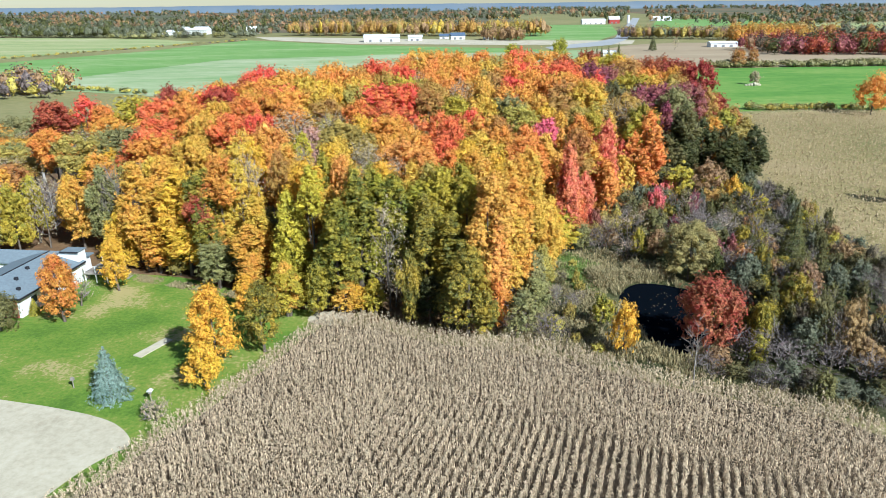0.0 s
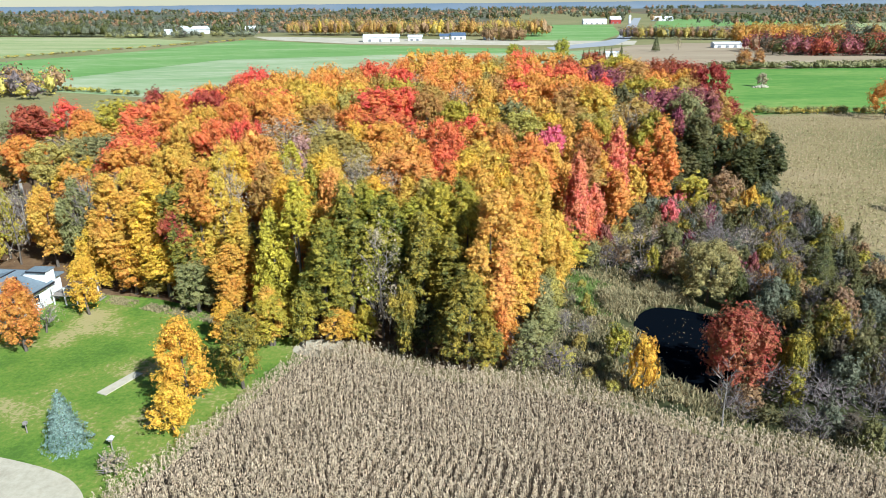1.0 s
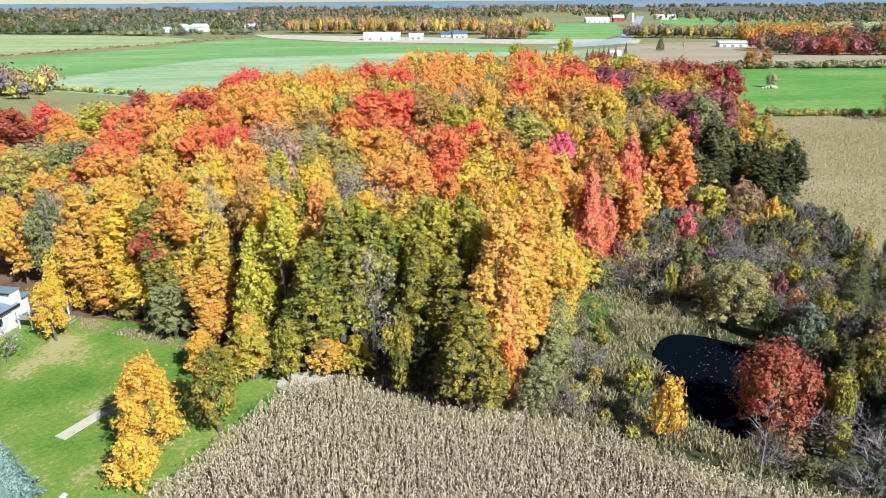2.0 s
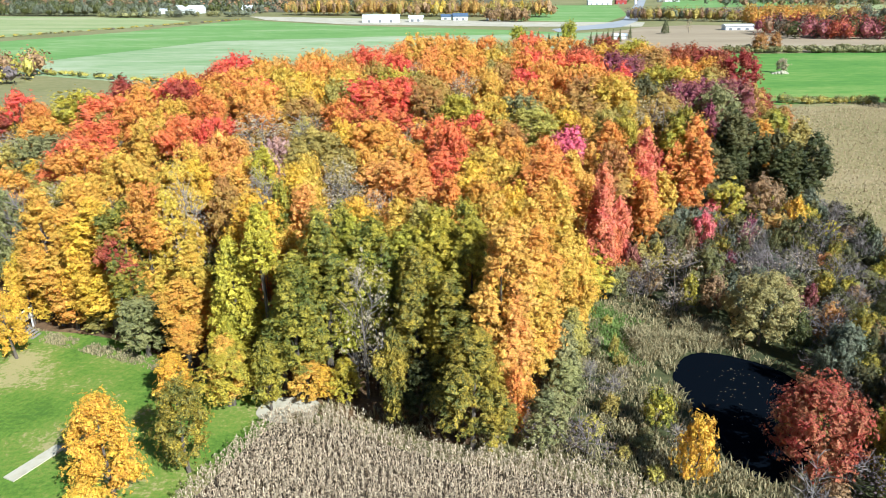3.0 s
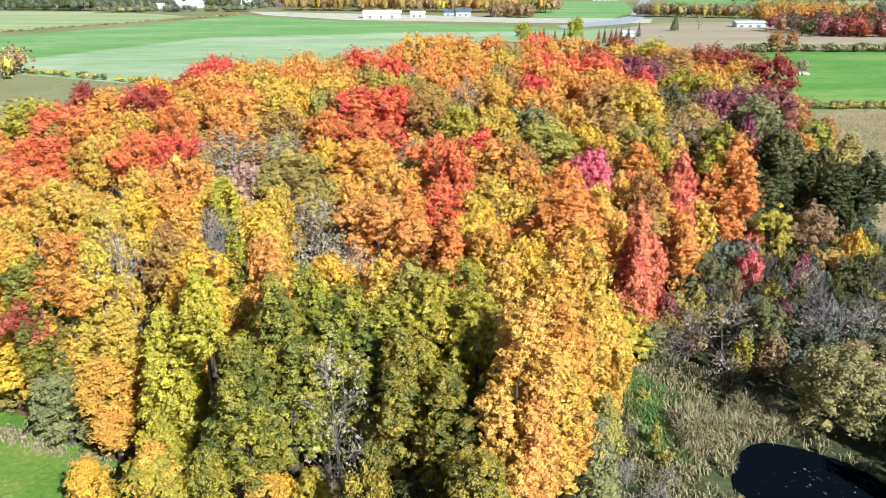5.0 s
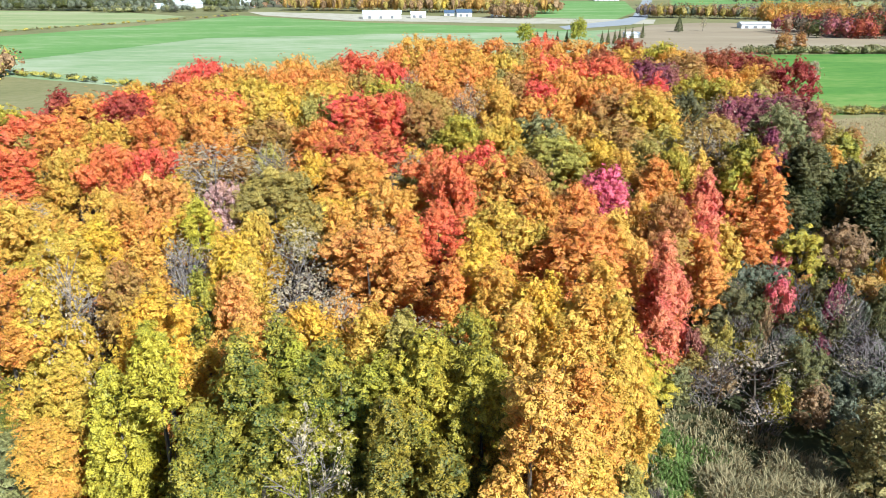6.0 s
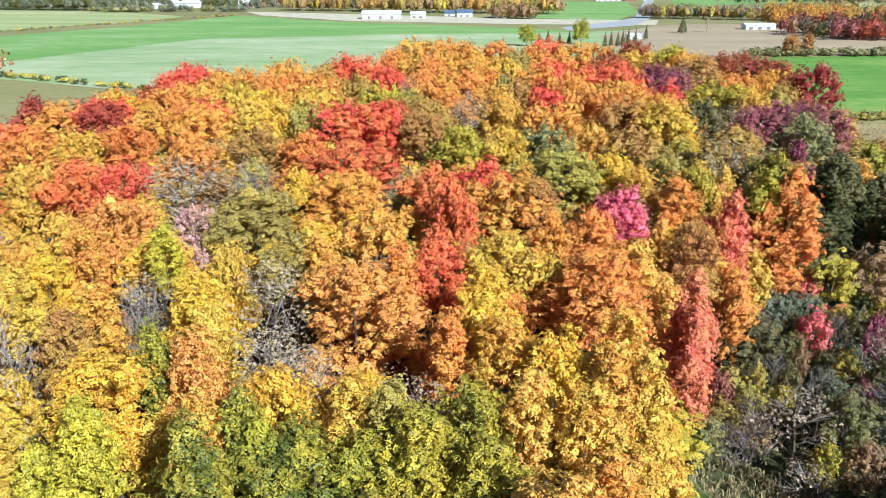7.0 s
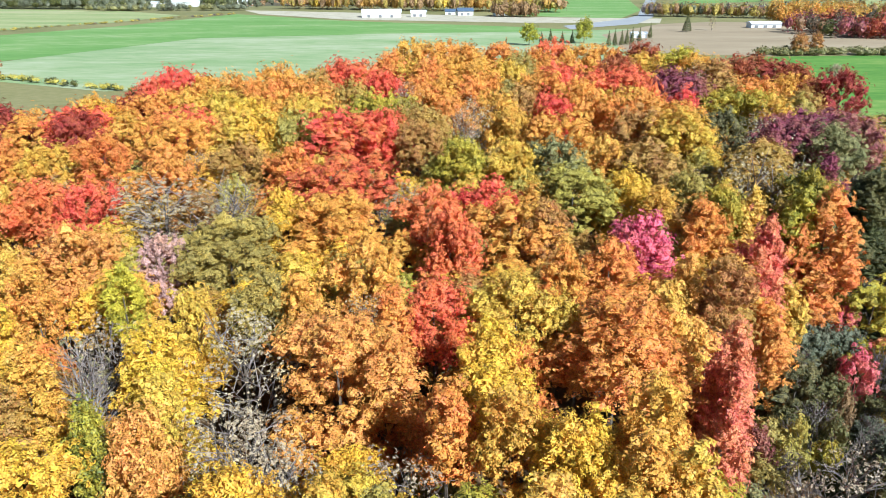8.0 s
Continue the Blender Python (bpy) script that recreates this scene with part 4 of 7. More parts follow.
def feeder(x, y, h, label, roofed):
    f = thing("bird_feeder", x, y, label=label, category="feeder")
    part("post", mesh("post", *tube([Vector((0, 0, -0.05)), Vector((0, 0, h * 0.5)), Vector((0, 0, h))], [0.06, 0.05, 0.05], 8), WOOD), f)
    part("box", box(-0.16, -0.16, h, 0.16, 0.16, h + 0.3, "box", WOOD), f)
    if roofed:
        part("roof", roof_mesh("roof", -0.16, -0.16, 0.16, 0.16, h + 0.3, 0.14, METAL_ROOF, 0, 0, 0.1, 0.04), f)


feeder(-28.5, 58.6, 0.9, "pale bird feeder on a wooden post in the lawn", True)
feeder(-37.3, 61.2, 0.9, "small wooden post box in the lawn", False)


def round_tree(name, code, x, y, h, r, low, label, seed, leaf=0.36, sprays=0, lobe=0.3, taper=0.2, fill=0.58, twigs=0, category="tree"):
    t = thing(name, x, y, 0, seed, label=label, category=category)
    c = part("crown", crown("crown_" + name, r, h * low, h, leaf, sprays or 26 * r * h * (1 - low) / leaf ** 1.5 * 0.35, seed, lobe=lobe, taper=taper, fill=fill), t)
    dress(c, code)
    part("trunk", trunk("trunk_" + name, h, 0.06 + h * 0.01, 9 if twigs else 5, r * 0.9, seed, twigs=twigs, twig_len=r * 0.5, fork=max(0.15, low)), t)
    return t


round_tree("maple_tree", "F", -46.2, 76.9, 8.4, 2.4, 0.04, "young maple with orange red leaves by the house", 51, 0.32, 2800, lobe=0.24)
round_tree("maple_tree", "Y", -24.0, 64.6, 9.2, 2.6, 0.03, "golden oval maple standing on the lawn", 101, 0.27, 3400, lobe=0.27, taper=0.05)
round_tree("maple_tree", "Y", -23.9, 60.9, 4.9, 1.9, 0.02, "low yellow maple standing on the lawn", 102, 0.25, 1600, lobe=0.3, taper=0.05)
round_tree("ash_tree", "L", -19.9, 68.6, 8.2, 2.3, 0.02, "olive green tree standing on the lawn by the corn", 103, 0.26, 2800, lobe=0.29, taper=0.1)
round_tree("maple_tree", "Y", -43.8, 86.5, 7.3, 1.9, 0.03, "bright yellow maple standing at the edge of the lawn", 104, 0.26, 2200, lobe=0.3, taper=0.05)
round_tree("bare_shrub", "B", -46.5, 81.5, 3.6, 2.2, 0.1, "leafless grey shrub beside the deck", 52, 0.22, 250, fill=0, twigs=12, category="shrub")
round_tree("shrub", "h", -52.5, 74.5, 4.2, 2.6, 0.03, "dense olive shrub in front of the house", 53, 0.3, 1400, category="shrub")
round_tree("shrub", "B", -26.6, 55.2, 2.0, 1.5, 0.05, "grey weedy bush at the corner of the corn", 54, 0.22, 400, fill=0, twigs=8, category="shrub")
round_tree("maple_tree", "O", 141, 231, 13, 6.0, 0.05, "round orange tree in the hedgerow", 55, 0.6)
round_tree("maple_tree", "o", 168, 408, 10, 5, 0.05, "rust brown tree at the pasture corner", 56, 0.8)
round_tree("maple_tree", "o", 178, 412, 10, 4, 0.05, "rust brown tree at the pasture corner", 57, 0.8)
round_tree("maple_tree", "B", 141, 322, 6, 2.6, 0.05, "scrubby tree in the pasture", 58, 0.6)
round_tree("willow_tree", "g", 77.5, 474, 13, 6.5, 0.05, "large dark green tree behind the woodlot", 59, 1.0)
round_tree("willow_tree", "g", 45, 462, 11, 6, 0.05, "large dark green tree behind the woodlot", 60, 1.0)
round_tree("maple_tree", "T", 240, 566, 7, 4, 0.05, "tan tree beside the pale shed", 61, 0.9)
round_tree("maple_tree", "B", 184, 572, 9, 3, 0.1, "thin grey tree in the brown field", 62, 0.7, 90, fill=0, twigs=5)
dead = thing("dead_tree", 24.6, 60.6, label="leafless grey dead tree at the edge of the corn", category="tree")
part("trunk", trunk("dead_trunk", 7.4, 0.065, 12, 1.7, 66, mat=WOOD, fork=0.35, twigs=6, twig_len=1.0, lean=0.3), dead)
round_tree("maple_tree", "c", 28.5, 67.6, 8.8, 4.0, 0.04, "broad maple with dull crimson leaves beside the pond", 67, 0.32, 3000, lobe=0.24)
round_tree("shrub", "T", 29.6, 71.8, 4.6, 1.9, 0.04, "thin tan shrub with fading leaves on the pond bank", 68, 0.24, 1300, fill=0.3, category="shrub")


def floating_leaves(num, seed):
    """Fallen leaves drifting on the pond, thickest towards the east bank."""
    rng = np.random.default_rng(seed)
    P = np.stack([rng.normal(28.6, 2.2, num), rng.uniform(70, 84, num), np.full(num, 0.085)], 1)
    P = P[inside(P[:, 0], P[:, 1], POND)]
    up = unit(rng.normal(size=P.shape) * 0.1 + np.array([0, 0, 1.0]))
    v, f = cards(P, up, 0.13, rng)
    return tagged(new("floating_leaves", mesh("floating_leaves", v, f.tolist(), LEAVES["B"])), "pale fallen leaves drifting on the dark pond", "leaves", kind="stuff")


floating_leaves(110, 31)
round_tree("maple_tree", "T", 86, 123.5, 8.0, 2.6, 0.08, "lone tan tree standing in the far corn", 68, 0.5)
pile = thing("stone_pile", 139.5, 318, label="pile of pale field stones in the pasture", category="stones")
stone_rng = np.random.default_rng(8)
for k in range(22):
    a, q = stone_rng.uniform(0, 6.28), abs(stone_rng.normal(0, 2.2))
    sv = ICO_V * stone_rng.uniform(0.5, 1.0, (len(ICO_V), 1)) * stone_rng.uniform(0.7, 1.2, 3)
    part("stone", mesh("stone", sv, ICO_F.tolist(), GRAVEL), pile, "", (math.cos(a) * q, math.sin(a) * q * 0.7, max(0.1, 0.9 - q * 0.25)))

# ---- trees of the woodlot and the hollow ----
grove("n", "bush_s", "thin lilac brown twiggy shrub in the wet hollow", [
    (40.4, 55.2, 1.7, 1.1), (41.6, 60, 3.4, 1.7), (30.9, 61.1, 1.8, 1), (54.9, 71.2, 3.2, 1.3), (36.4, 83.9, 2.1, 1.2), (40.8, 84.2, 2.3, 1.2),
    (46.2, 87.4, 2.3, 1.9), (48, 88, 2.9, 1.2), (37.8, 88.9, 4.1, 2.6), (52.8, 96.4, 2.2, 1.8), (53.1, 105.8, 2.2, 1.1), (55.9, 110.3, 3.7, 1.5),
    (45.1, 111.6, 2.3, 1.6), (61.4, 116, 2.9, 2), (57.7, 118.2, 2.1, 1.7), (62.2, 125.3, 3.2, 1.4), (59.9, 133.9, 3.6, 1.4), (51.9, 136.2, 2.1, 1.8),
])
grove("m", "bush_s", "muted grey green shrub in the wet hollow", [
    (39.9, 56.6, 1.8, 1.1), (44.1, 57.4, 3.3, 1.1), (38.2, 58.2, 1.7, 1.9), (33.1, 59.5, 3.5, 1.3), (47.3, 61.3, 2.4, 1.2), (38.1, 66.8, 2.2, 1.7),
    (48.9, 69.3, 3.4, 1.7), (43.5, 69.6, 2.6, 1.3), (45, 70.6, 3.6, 1.1), (46, 72, 2.3, 1.1), (48.3, 73.9, 2.3, 1.9), (47, 75.6, 2.1, 1.2),
    (44.1, 80.7, 2.1, 1.3), (35.9, 81.1, 3.8, 1.1), (50.1, 81.4, 3.3, 1.1), (50.6, 85.8, 3, 1.7), (42.3, 88.5, 2.9, 1.2), (56, 89.7, 2.1, 1),
    (42.2, 92.9, 2.8, 1.7), (56, 94.2, 3.3, 1.4), (45.5, 94.7, 2.1, 1.2), (59.9, 94.7, 3.8, 1), (33.4, 95.4, 4, 1.8), (54.4, 97.7, 3.4, 1.4),
])
grove("m", "bush_s", "muted grey green shrub in the wet hollow", [
    (60.7, 99.4, 2.5, 1.6), (34.8, 99.7, 3.6, 1.4), (50.3, 105.7, 2, 1.7), (42.3, 105.9, 3.4, 1.4), (34.2, 106, 4, 1.7), (56.8, 106.6, 4, 1.3),
    (37.5, 108, 2.7, 1.2), (50.5, 108.7, 2.3, 1.3), (35.1, 109.8, 2.8, 1.9), (42.2, 111.7, 2.2, 1.8), (39, 113.1, 3.6, 1.8), (60.5, 113.5, 2.9, 1.1),
    (44.8, 113.6, 4.1, 1.1), (55, 115.8, 2.7, 2.1), (62, 118.6, 2.1, 2.1), (40.8, 123.4, 3.8, 1.3), (38.9, 125.5, 4.2, 1.3), (51.9, 127.7, 2, 1.3),
    (41.6, 130.2, 4.3, 1.4), (49.3, 132.1, 3.1, 1.4), (47.8, 132.2, 3.2, 1),
])
grove("h", "bush_s", "dull olive shrub in the wet hollow", [
    (35.3, 56.8, 3.6, 1.2), (41.4, 57.3, 2.1, 1.8), (29, 61.7, 1.8, 1.4), (49.7, 65.7, 1.6, 1.3), (51.5, 67, 3.4, 2), (17.1, 72.3, 1.4, 0.6),
    (53.9, 72.8, 3.7, 2.1), (52, 73.9, 2.6, 1.6), (47.2, 78.3, 3.4, 1.1), (56.5, 85.5, 4.2, 1.3), (15.4, 85.5, 1.8, 0.6), (50.8, 89.6, 2.6, 1.7),
    (57, 90.9, 2.2, 1.3), (34.8, 93.9, 2.4, 1), (52.2, 102.3, 2.7, 2), (45, 102.4, 4.3, 1.4), (35.9, 103.5, 3.3, 1.6), (45.1, 108.4, 3.1, 1.2),
    (28.7, 111.5, 2.9, 1.4), (31.2, 111.5, 3.8, 1.2), (48.8, 111.8, 3.8, 1.4), (36.3, 112.3, 3.4, 1.6), (57.2, 126.3, 4.3, 1.6), (63.1, 127.6, 3.4, 1.5),
])
grove("h", "bush_s", "dull olive shrub in the wet hollow", [
    (61.3, 132.9, 2.8, 1.1),
])
grove("q", "bush_s", "muted rust shrub in the wet hollow", [
    (42.8, 58, 3.2, 1.1), (42.5, 62.2, 3.7, 1.9), (44.8, 63, 1.8, 1), (28.2, 63.8, 2.5, 1.4), (43.6, 64.8, 2.8, 2), (54.7, 67.3, 3.4, 1.9),
    (41.5, 70.5, 2.3, 1.3), (49.9, 72.1, 3.2, 1.2), (40.9, 74.7, 3.3, 1.1), (41, 77.6, 3.7, 1.6), (43.7, 86.5, 3.5, 1.5), (39.6, 90.7, 3.1, 1.7),
    (59.1, 92.7, 2.8, 2), (47.8, 96.6, 3.2, 1.5), (58.9, 99.8, 3.9, 1.6), (53.5, 100.1, 2.6, 1.1), (25.6, 101.7, 3, 1.6), (58.9, 102.6, 2.5, 1.3),
    (60.3, 121.2, 2.1, 1.5), (55.9, 131, 3.6, 1.2), (50.8, 134.4, 3.4, 1.6),
])
grove("n", "bush_s", "thin dark brown shrub in the wet hollow", [
    (31.4, 59, 2.8, 1.8), (38.4, 61.7, 3.7, 2.1), (49.6, 61.9, 3, 1.4), (34, 62, 3.8, 2.8), (26.6, 62.3, 2.4, 1.8), (31.4, 64.5, 4, 2.7),
    (34.8, 65.3, 4, 2.2), (40.1, 65.5, 1.9, 1.5), (11.6, 70.1, 3.2, 2.3), (42.4, 74.1, 3.4, 1), (45.9, 74.6, 3.5, 1.1), (54.9, 75.4, 2.5, 1.9),
    (41.7, 76, 2.3, 1.1), (39.2, 76.6, 2.8, 1.1), (57, 82, 3.5, 2), (16, 87.6, 1.7, 0.7), (49.8, 95.2, 2.8, 2.1), (59.6, 96.3, 3.2, 1.1),
    (51, 96.8, 4.2, 1.4), (22.9, 98.9, 4.3, 1.6), (49.6, 101, 4, 2), (21.7, 101.2, 3.2, 1.8), (25.7, 103.9, 4.3, 1.1), (37.5, 104.9, 4.1, 2.1),
])
grove("n", "bush_s", "thin dark brown shrub in the wet hollow", [
    (40.1, 105.4, 4.3, 1.7), (58.5, 107.2, 2.4, 2), (48.5, 107.4, 3.5, 1.7), (34, 108.2, 4.3, 1.1), (28.2, 108.8, 3, 1.4), (58, 114.4, 3.4, 1.1),
    (33.3, 116.1, 2.4, 2), (59.7, 117.4, 4.3, 1.9), (57, 120.1, 3.6, 1.1), (59.1, 128.1, 3.5, 1.5), (61.1, 130.7, 3.3, 1.6), (54.5, 136.8, 4.2, 1.1),
    (49.7, 137, 3.3, 1.8),
])
grove("h", "bush_s", "dark olive shrub in the wet hollow", [
    (43.5, 59.4, 3.2, 1.1), (47.6, 64.3, 2.2, 1.4), (51.7, 68.8, 3, 1.2), (45.1, 69.2, 3.2, 1.2), (52.4, 70.3, 2, 1.3), (49.9, 76.5, 4.3, 1),
    (36.4, 79.8, 2.1, 1.2), (46.4, 80.4, 2.5, 1.6), (51.7, 84.1, 3.3, 1.1), (45.4, 84.2, 4.1, 1.8), (52.7, 87.7, 4.1, 1.5), (43.7, 91, 4.1, 1.1),
    (51.7, 91.8, 2.9, 2), (43.8, 93.9, 4.2, 1.6), (54.4, 95.6, 3.8, 1), (37.8, 99.7, 2.6, 1.3), (45.1, 100.2, 2.3, 1.6), (54.7, 100.8, 3.3, 1.3),
    (31, 103.3, 2.5, 1.5), (54.7, 107.5, 2.8, 1.1), (52.5, 107.8, 3.5, 2.1), (52.1, 114.9, 3, 1), (45.4, 115.9, 3.4, 1.1), (61.1, 123.1, 3.3, 2.1),
])
grove("h", "bush_s", "dark olive shrub in the wet hollow", [
    (59.4, 124, 2.4, 1.1), (63.4, 130.8, 2.1, 1.8),
])
grove("k", "bush_s", "dark leafless bramble shrub in the wet hollow", [
    (35.5, 59.8, 2, 1.6), (41.6, 66.6, 3.3, 1.2), (34.9, 74.8, 4.1, 1.8), (42.1, 83.1, 2.1, 1.9), (55.1, 83.2, 3.7, 1.5), (57, 88.4, 2.6, 1.2),
    (60.3, 125.9, 4.2, 2.1), (61.3, 128.4, 3, 1.3),
])
grove("d", "bush_s", "dense dark green shrub in the wet hollow", [
    (45.7, 59.9, 3.3, 1.5), (44.6, 72.3, 4.2, 1.1), (45.7, 77, 2.6, 1.5), (52, 79.4, 3, 1.7), (51.8, 98.4, 2.6, 1), (57, 108.7, 2.1, 1.4),
    (46.6, 124.7, 3.1, 1.6),
])
grove("n", "bush", "thin lilac brown twiggy shrub in the wet hollow", [
    (39.6, 63.4, 6.1, 1.6), (52.4, 76.1, 4.4, 1), (51.1, 77.5, 5, 1.5), (41.8, 79.4, 5.7, 1.9), (55.3, 79.7, 4.4, 1.8), (54.9, 91.1, 4.5, 1),
    (45.4, 92.8, 4.8, 1.8), (47.4, 100.9, 5.2, 1.8), (39.8, 102.3, 5.4, 3.3), (30.1, 109, 4.7, 1.6), (51.3, 112.2, 6.1, 3.3), (39.5, 116.6, 5, 1.3),
    (58.8, 122.2, 5.1, 1.6),
])
grove("g", "bush_s", "leafy shrub still green in autumn in the wet hollow", [
    (32, 63.7, 3.9, 1.3), (18.3, 73.6, 4.2, 1.5),
])
grove("q", "bush", "muted rust shrub in the wet hollow", [
    (41.3, 64, 7.6, 2.1), (40, 73.7, 6.4, 1.8), (38.8, 74.8, 5.1, 1.1), (43.4, 77.1, 6.6, 1.9), (54.2, 89.4, 5.1, 2.1), (38.7, 96.3, 4.6, 1.8),
    (31.2, 96.4, 4.5, 1.8), (32.7, 109.9, 4.9, 1), (59.7, 110.8, 4.6, 2), (49.1, 126.6, 7.4, 3.8), (54.2, 131.2, 5, 1.4),
])
grove("m", "bush", "muted grey green shrub in the wet hollow", [
    (37, 64.2, 5.4, 1.9), (36.1, 78.2, 6, 1.6), (48.6, 80.5, 4.7, 1.9), (52.6, 81.4, 5, 1.8), (38.7, 82.4, 5.7, 2.4), (36.5, 93.7, 4.4, 1.5),
    (36.7, 98, 5.1, 1.6), (40.5, 98.7, 4.6, 1.8), (29.5, 101.9, 4.4, 1.1), (33.1, 104.5, 4.5, 1.4), (57.5, 110.2, 4.9, 1.2), (45, 117.8, 5, 1),
    (48.4, 121.4, 4.4, 1.1), (57.5, 124.1, 4.4, 1.4), (52.5, 124.5, 4.4, 1.3), (58.5, 130.4, 4.6, 2), (45.9, 130.5, 5.2, 1), (59.9, 132.3, 4.7, 1.5),
])
grove("L", "bush_s", "olive green shrub yellowing at its tips in the wet hollow", [
    (51.3, 64.5, 1.8, 1.1), (47.2, 68.7, 3.6, 1.4), (34.1, 71.3, 3.5, 1.2), (39.4, 79.6, 3.7, 1.9), (49.8, 84.1, 3.1, 1.6), (46.8, 89.5, 2.8, 2),
    (54.9, 93.2, 3.5, 1.1), (57.3, 96.9, 3.5, 2), (47.7, 98.5, 3.4, 1.7), (54.4, 103.8, 3, 1.3), (29.3, 105.7, 3.7, 1.3), (60.5, 108.1, 2.4, 1.6),
    (48.1, 109.4, 3.7, 2), (54, 112.8, 4, 1.4),
])
grove("h", "bush", "dark olive shrub in the wet hollow", [
    (38.6, 64.8, 7.2, 1.9), (37.3, 68.6, 5, 1), (43, 71.3, 4.7, 1.2), (37.2, 76.5, 4.7, 1.9), (56.2, 77.6, 5.2, 1.7), (54.4, 86.1, 4.6, 1.6),
    (41, 97.1, 4.4, 1.3), (39, 108, 5, 1.3), (46.4, 108.6, 5.1, 1.1), (33.6, 113.5, 4.7, 1.7), (30.6, 113.8, 5.5, 3), (52.1, 116.3, 5, 1.5),
    (37.6, 116.6, 4.4, 1.4), (35.2, 116.7, 5.1, 1.5), (41.7, 117.5, 5, 1.5), (62, 120.6, 4.6, 1.4), (57.8, 132.5, 5, 1.4),
])
grove("L", "bush", "olive green shrub yellowing at its tips in the wet hollow", [
    (33.2, 66.1, 6.3, 1.4), (35.5, 69.7, 4.8, 2.1), (39.6, 71.8, 7.1, 2.4), (41.6, 85.5, 5.7, 1.8), (43.6, 96.4, 5, 1.8), (28.4, 96.7, 4.4, 1.3),
    (47.8, 102.8, 5, 1.4), (56.7, 104.6, 4.7, 2.1), (50.6, 107.3, 4.8, 1.1), (37.1, 109.8, 4.7, 1.6), (61.6, 111.4, 4.5, 1.2),
])
grove("k", "bush", "dark leafless bramble shrub in the wet hollow", [
    (47.6, 66.2, 4.9, 1.6), (45.7, 66.2, 4.4, 1.3), (44.4, 66.5, 4.7, 1.1), (38.9, 69.1, 4.9, 1.6), (57.3, 84.2, 5, 1.5), (56.6, 87, 5, 1.2),
    (52.3, 132.7, 4.9, 1.5),
])
grove("Y", "bush", "shrubby tree with golden leaves beside the pond", [
    (19, 66.4, 6.3, 1.7),
])
grove("T", "bush_s", "shrub with dull olive tan leaves in the wet hollow", [
    (16.5, 67.3, 1.3, 1), (14.7, 69.9, 1.2, 0.8), (12.6, 73, 1.9, 1.3), (14.9, 75.9, 2.2, 1), (17.7, 84.2, 1.7, 0.8), (17.5, 86.2, 2.5, 0.6),
    (18.3, 92.8, 1.5, 0.7), (23.5, 103.4, 3.4, 2),
])
grove("h", "bush", "dull olive shrub in the wet hollow", [
    (34.4, 67.7, 4.7, 1.7), (43.5, 79.1, 6.8, 1.8), (46, 81.9, 4.5, 1.2), (53.8, 93.6, 4.7, 1.1), (56.3, 99.2, 4.5, 1.3), (31.5, 100, 6.4, 2.8),
    (61.1, 105.9, 4.7, 1.1), (30.3, 107, 5.1, 1.3), (42.7, 107.5, 4.9, 1.1), (43.6, 109.5, 5.1, 1), (48.3, 115.4, 4.9, 2.3),
])
grove("L", "edge_m", "dense olive green tree with yellow-lit leaves at the corn edge", [
    (2.5, 70.6, 11.1, 3.8),
])
grove("e", "bush_s", "grey green leafy shrub in the wet hollow", [
    (16.4, 70.7, 2, 1), (16.3, 89.1, 1.3, 0.7),
])
grove("e", "edge_s", "grey green leafy tree at the woodlot edge", [
    (8.5, 71, 5.9, 2), (10.9, 76.6, 5.2, 1.7), (-11.9, 86.3, 7.3, 2.3), (-30.3, 87, 6.5, 3.2), (-7.2, 88.9, 5.7, 2.4), (6.3, 96.5, 6.6, 2.6),
])
grove("B", "bush_s", "thinly leaved grey brown shrub in the wet hollow", [
    (19.4, 71.2, 2.2, 1.1), (13.8, 79, 1.8, 0.7), (17.4, 82, 1.3, 0.9), (36.3, 95.6, 3.7, 1.3), (26.7, 95.7, 3.3, 2.1), (43.2, 98.6, 3.4, 1.5),
    (37.4, 102.1, 4.2, 2), (31.7, 105.2, 4.1, 1.3), (42.1, 124.9, 2.1, 1.5),
])
grove("n", "bush", "thin dark brown shrub in the wet hollow", [
    (7.9, 71.3, 4.4, 1.8), (43.5, 75.3, 4.6, 1.9), (53.7, 77, 4.9, 1.6), (38.7, 85.1, 5.2, 2.1), (41.6, 87.2, 4.4, 1.1), (49.7, 88, 4.5, 1.5),
    (58.3, 88.2, 4.7, 1.1), (42.1, 91, 4.5, 1.7), (56.9, 101.3, 5.1, 1.6), (33.2, 102.3, 5.2, 1.3), (44.6, 104.7, 5.1, 2), (40.5, 107.3, 5, 1.6),
    (43.6, 113, 4.5, 1), (32.5, 117.8, 4.6, 1.3),
])
grove("O", "edge_s", "maple with orange autumn leaves at the woodlot edge", [
    (6, 72.3, 6.9, 1.2), (-25.2, 87, 4.7, 2.6), (-40.6, 92.8, 7.1, 2.8), (-7.8, 97.7, 7.4, 2.2),
])
grove("L", "edge_m", "dense olive green tree with yellow-lit leaves at the woodlot edge", [
    (-4.3, 74, 9.6, 1.7),
])
grove("d", "edge_s", "dense dark green tree at the woodlot edge", [
    (-1.8, 75.1, 6.1, 2),
])
grove("S", "edge_c", "maple with salmon orange autumn leaves at the woodlot edge", [
    (5.9, 75.6, 13.1, 2.2), (5.3, 75.9, 18.2, 3),
])
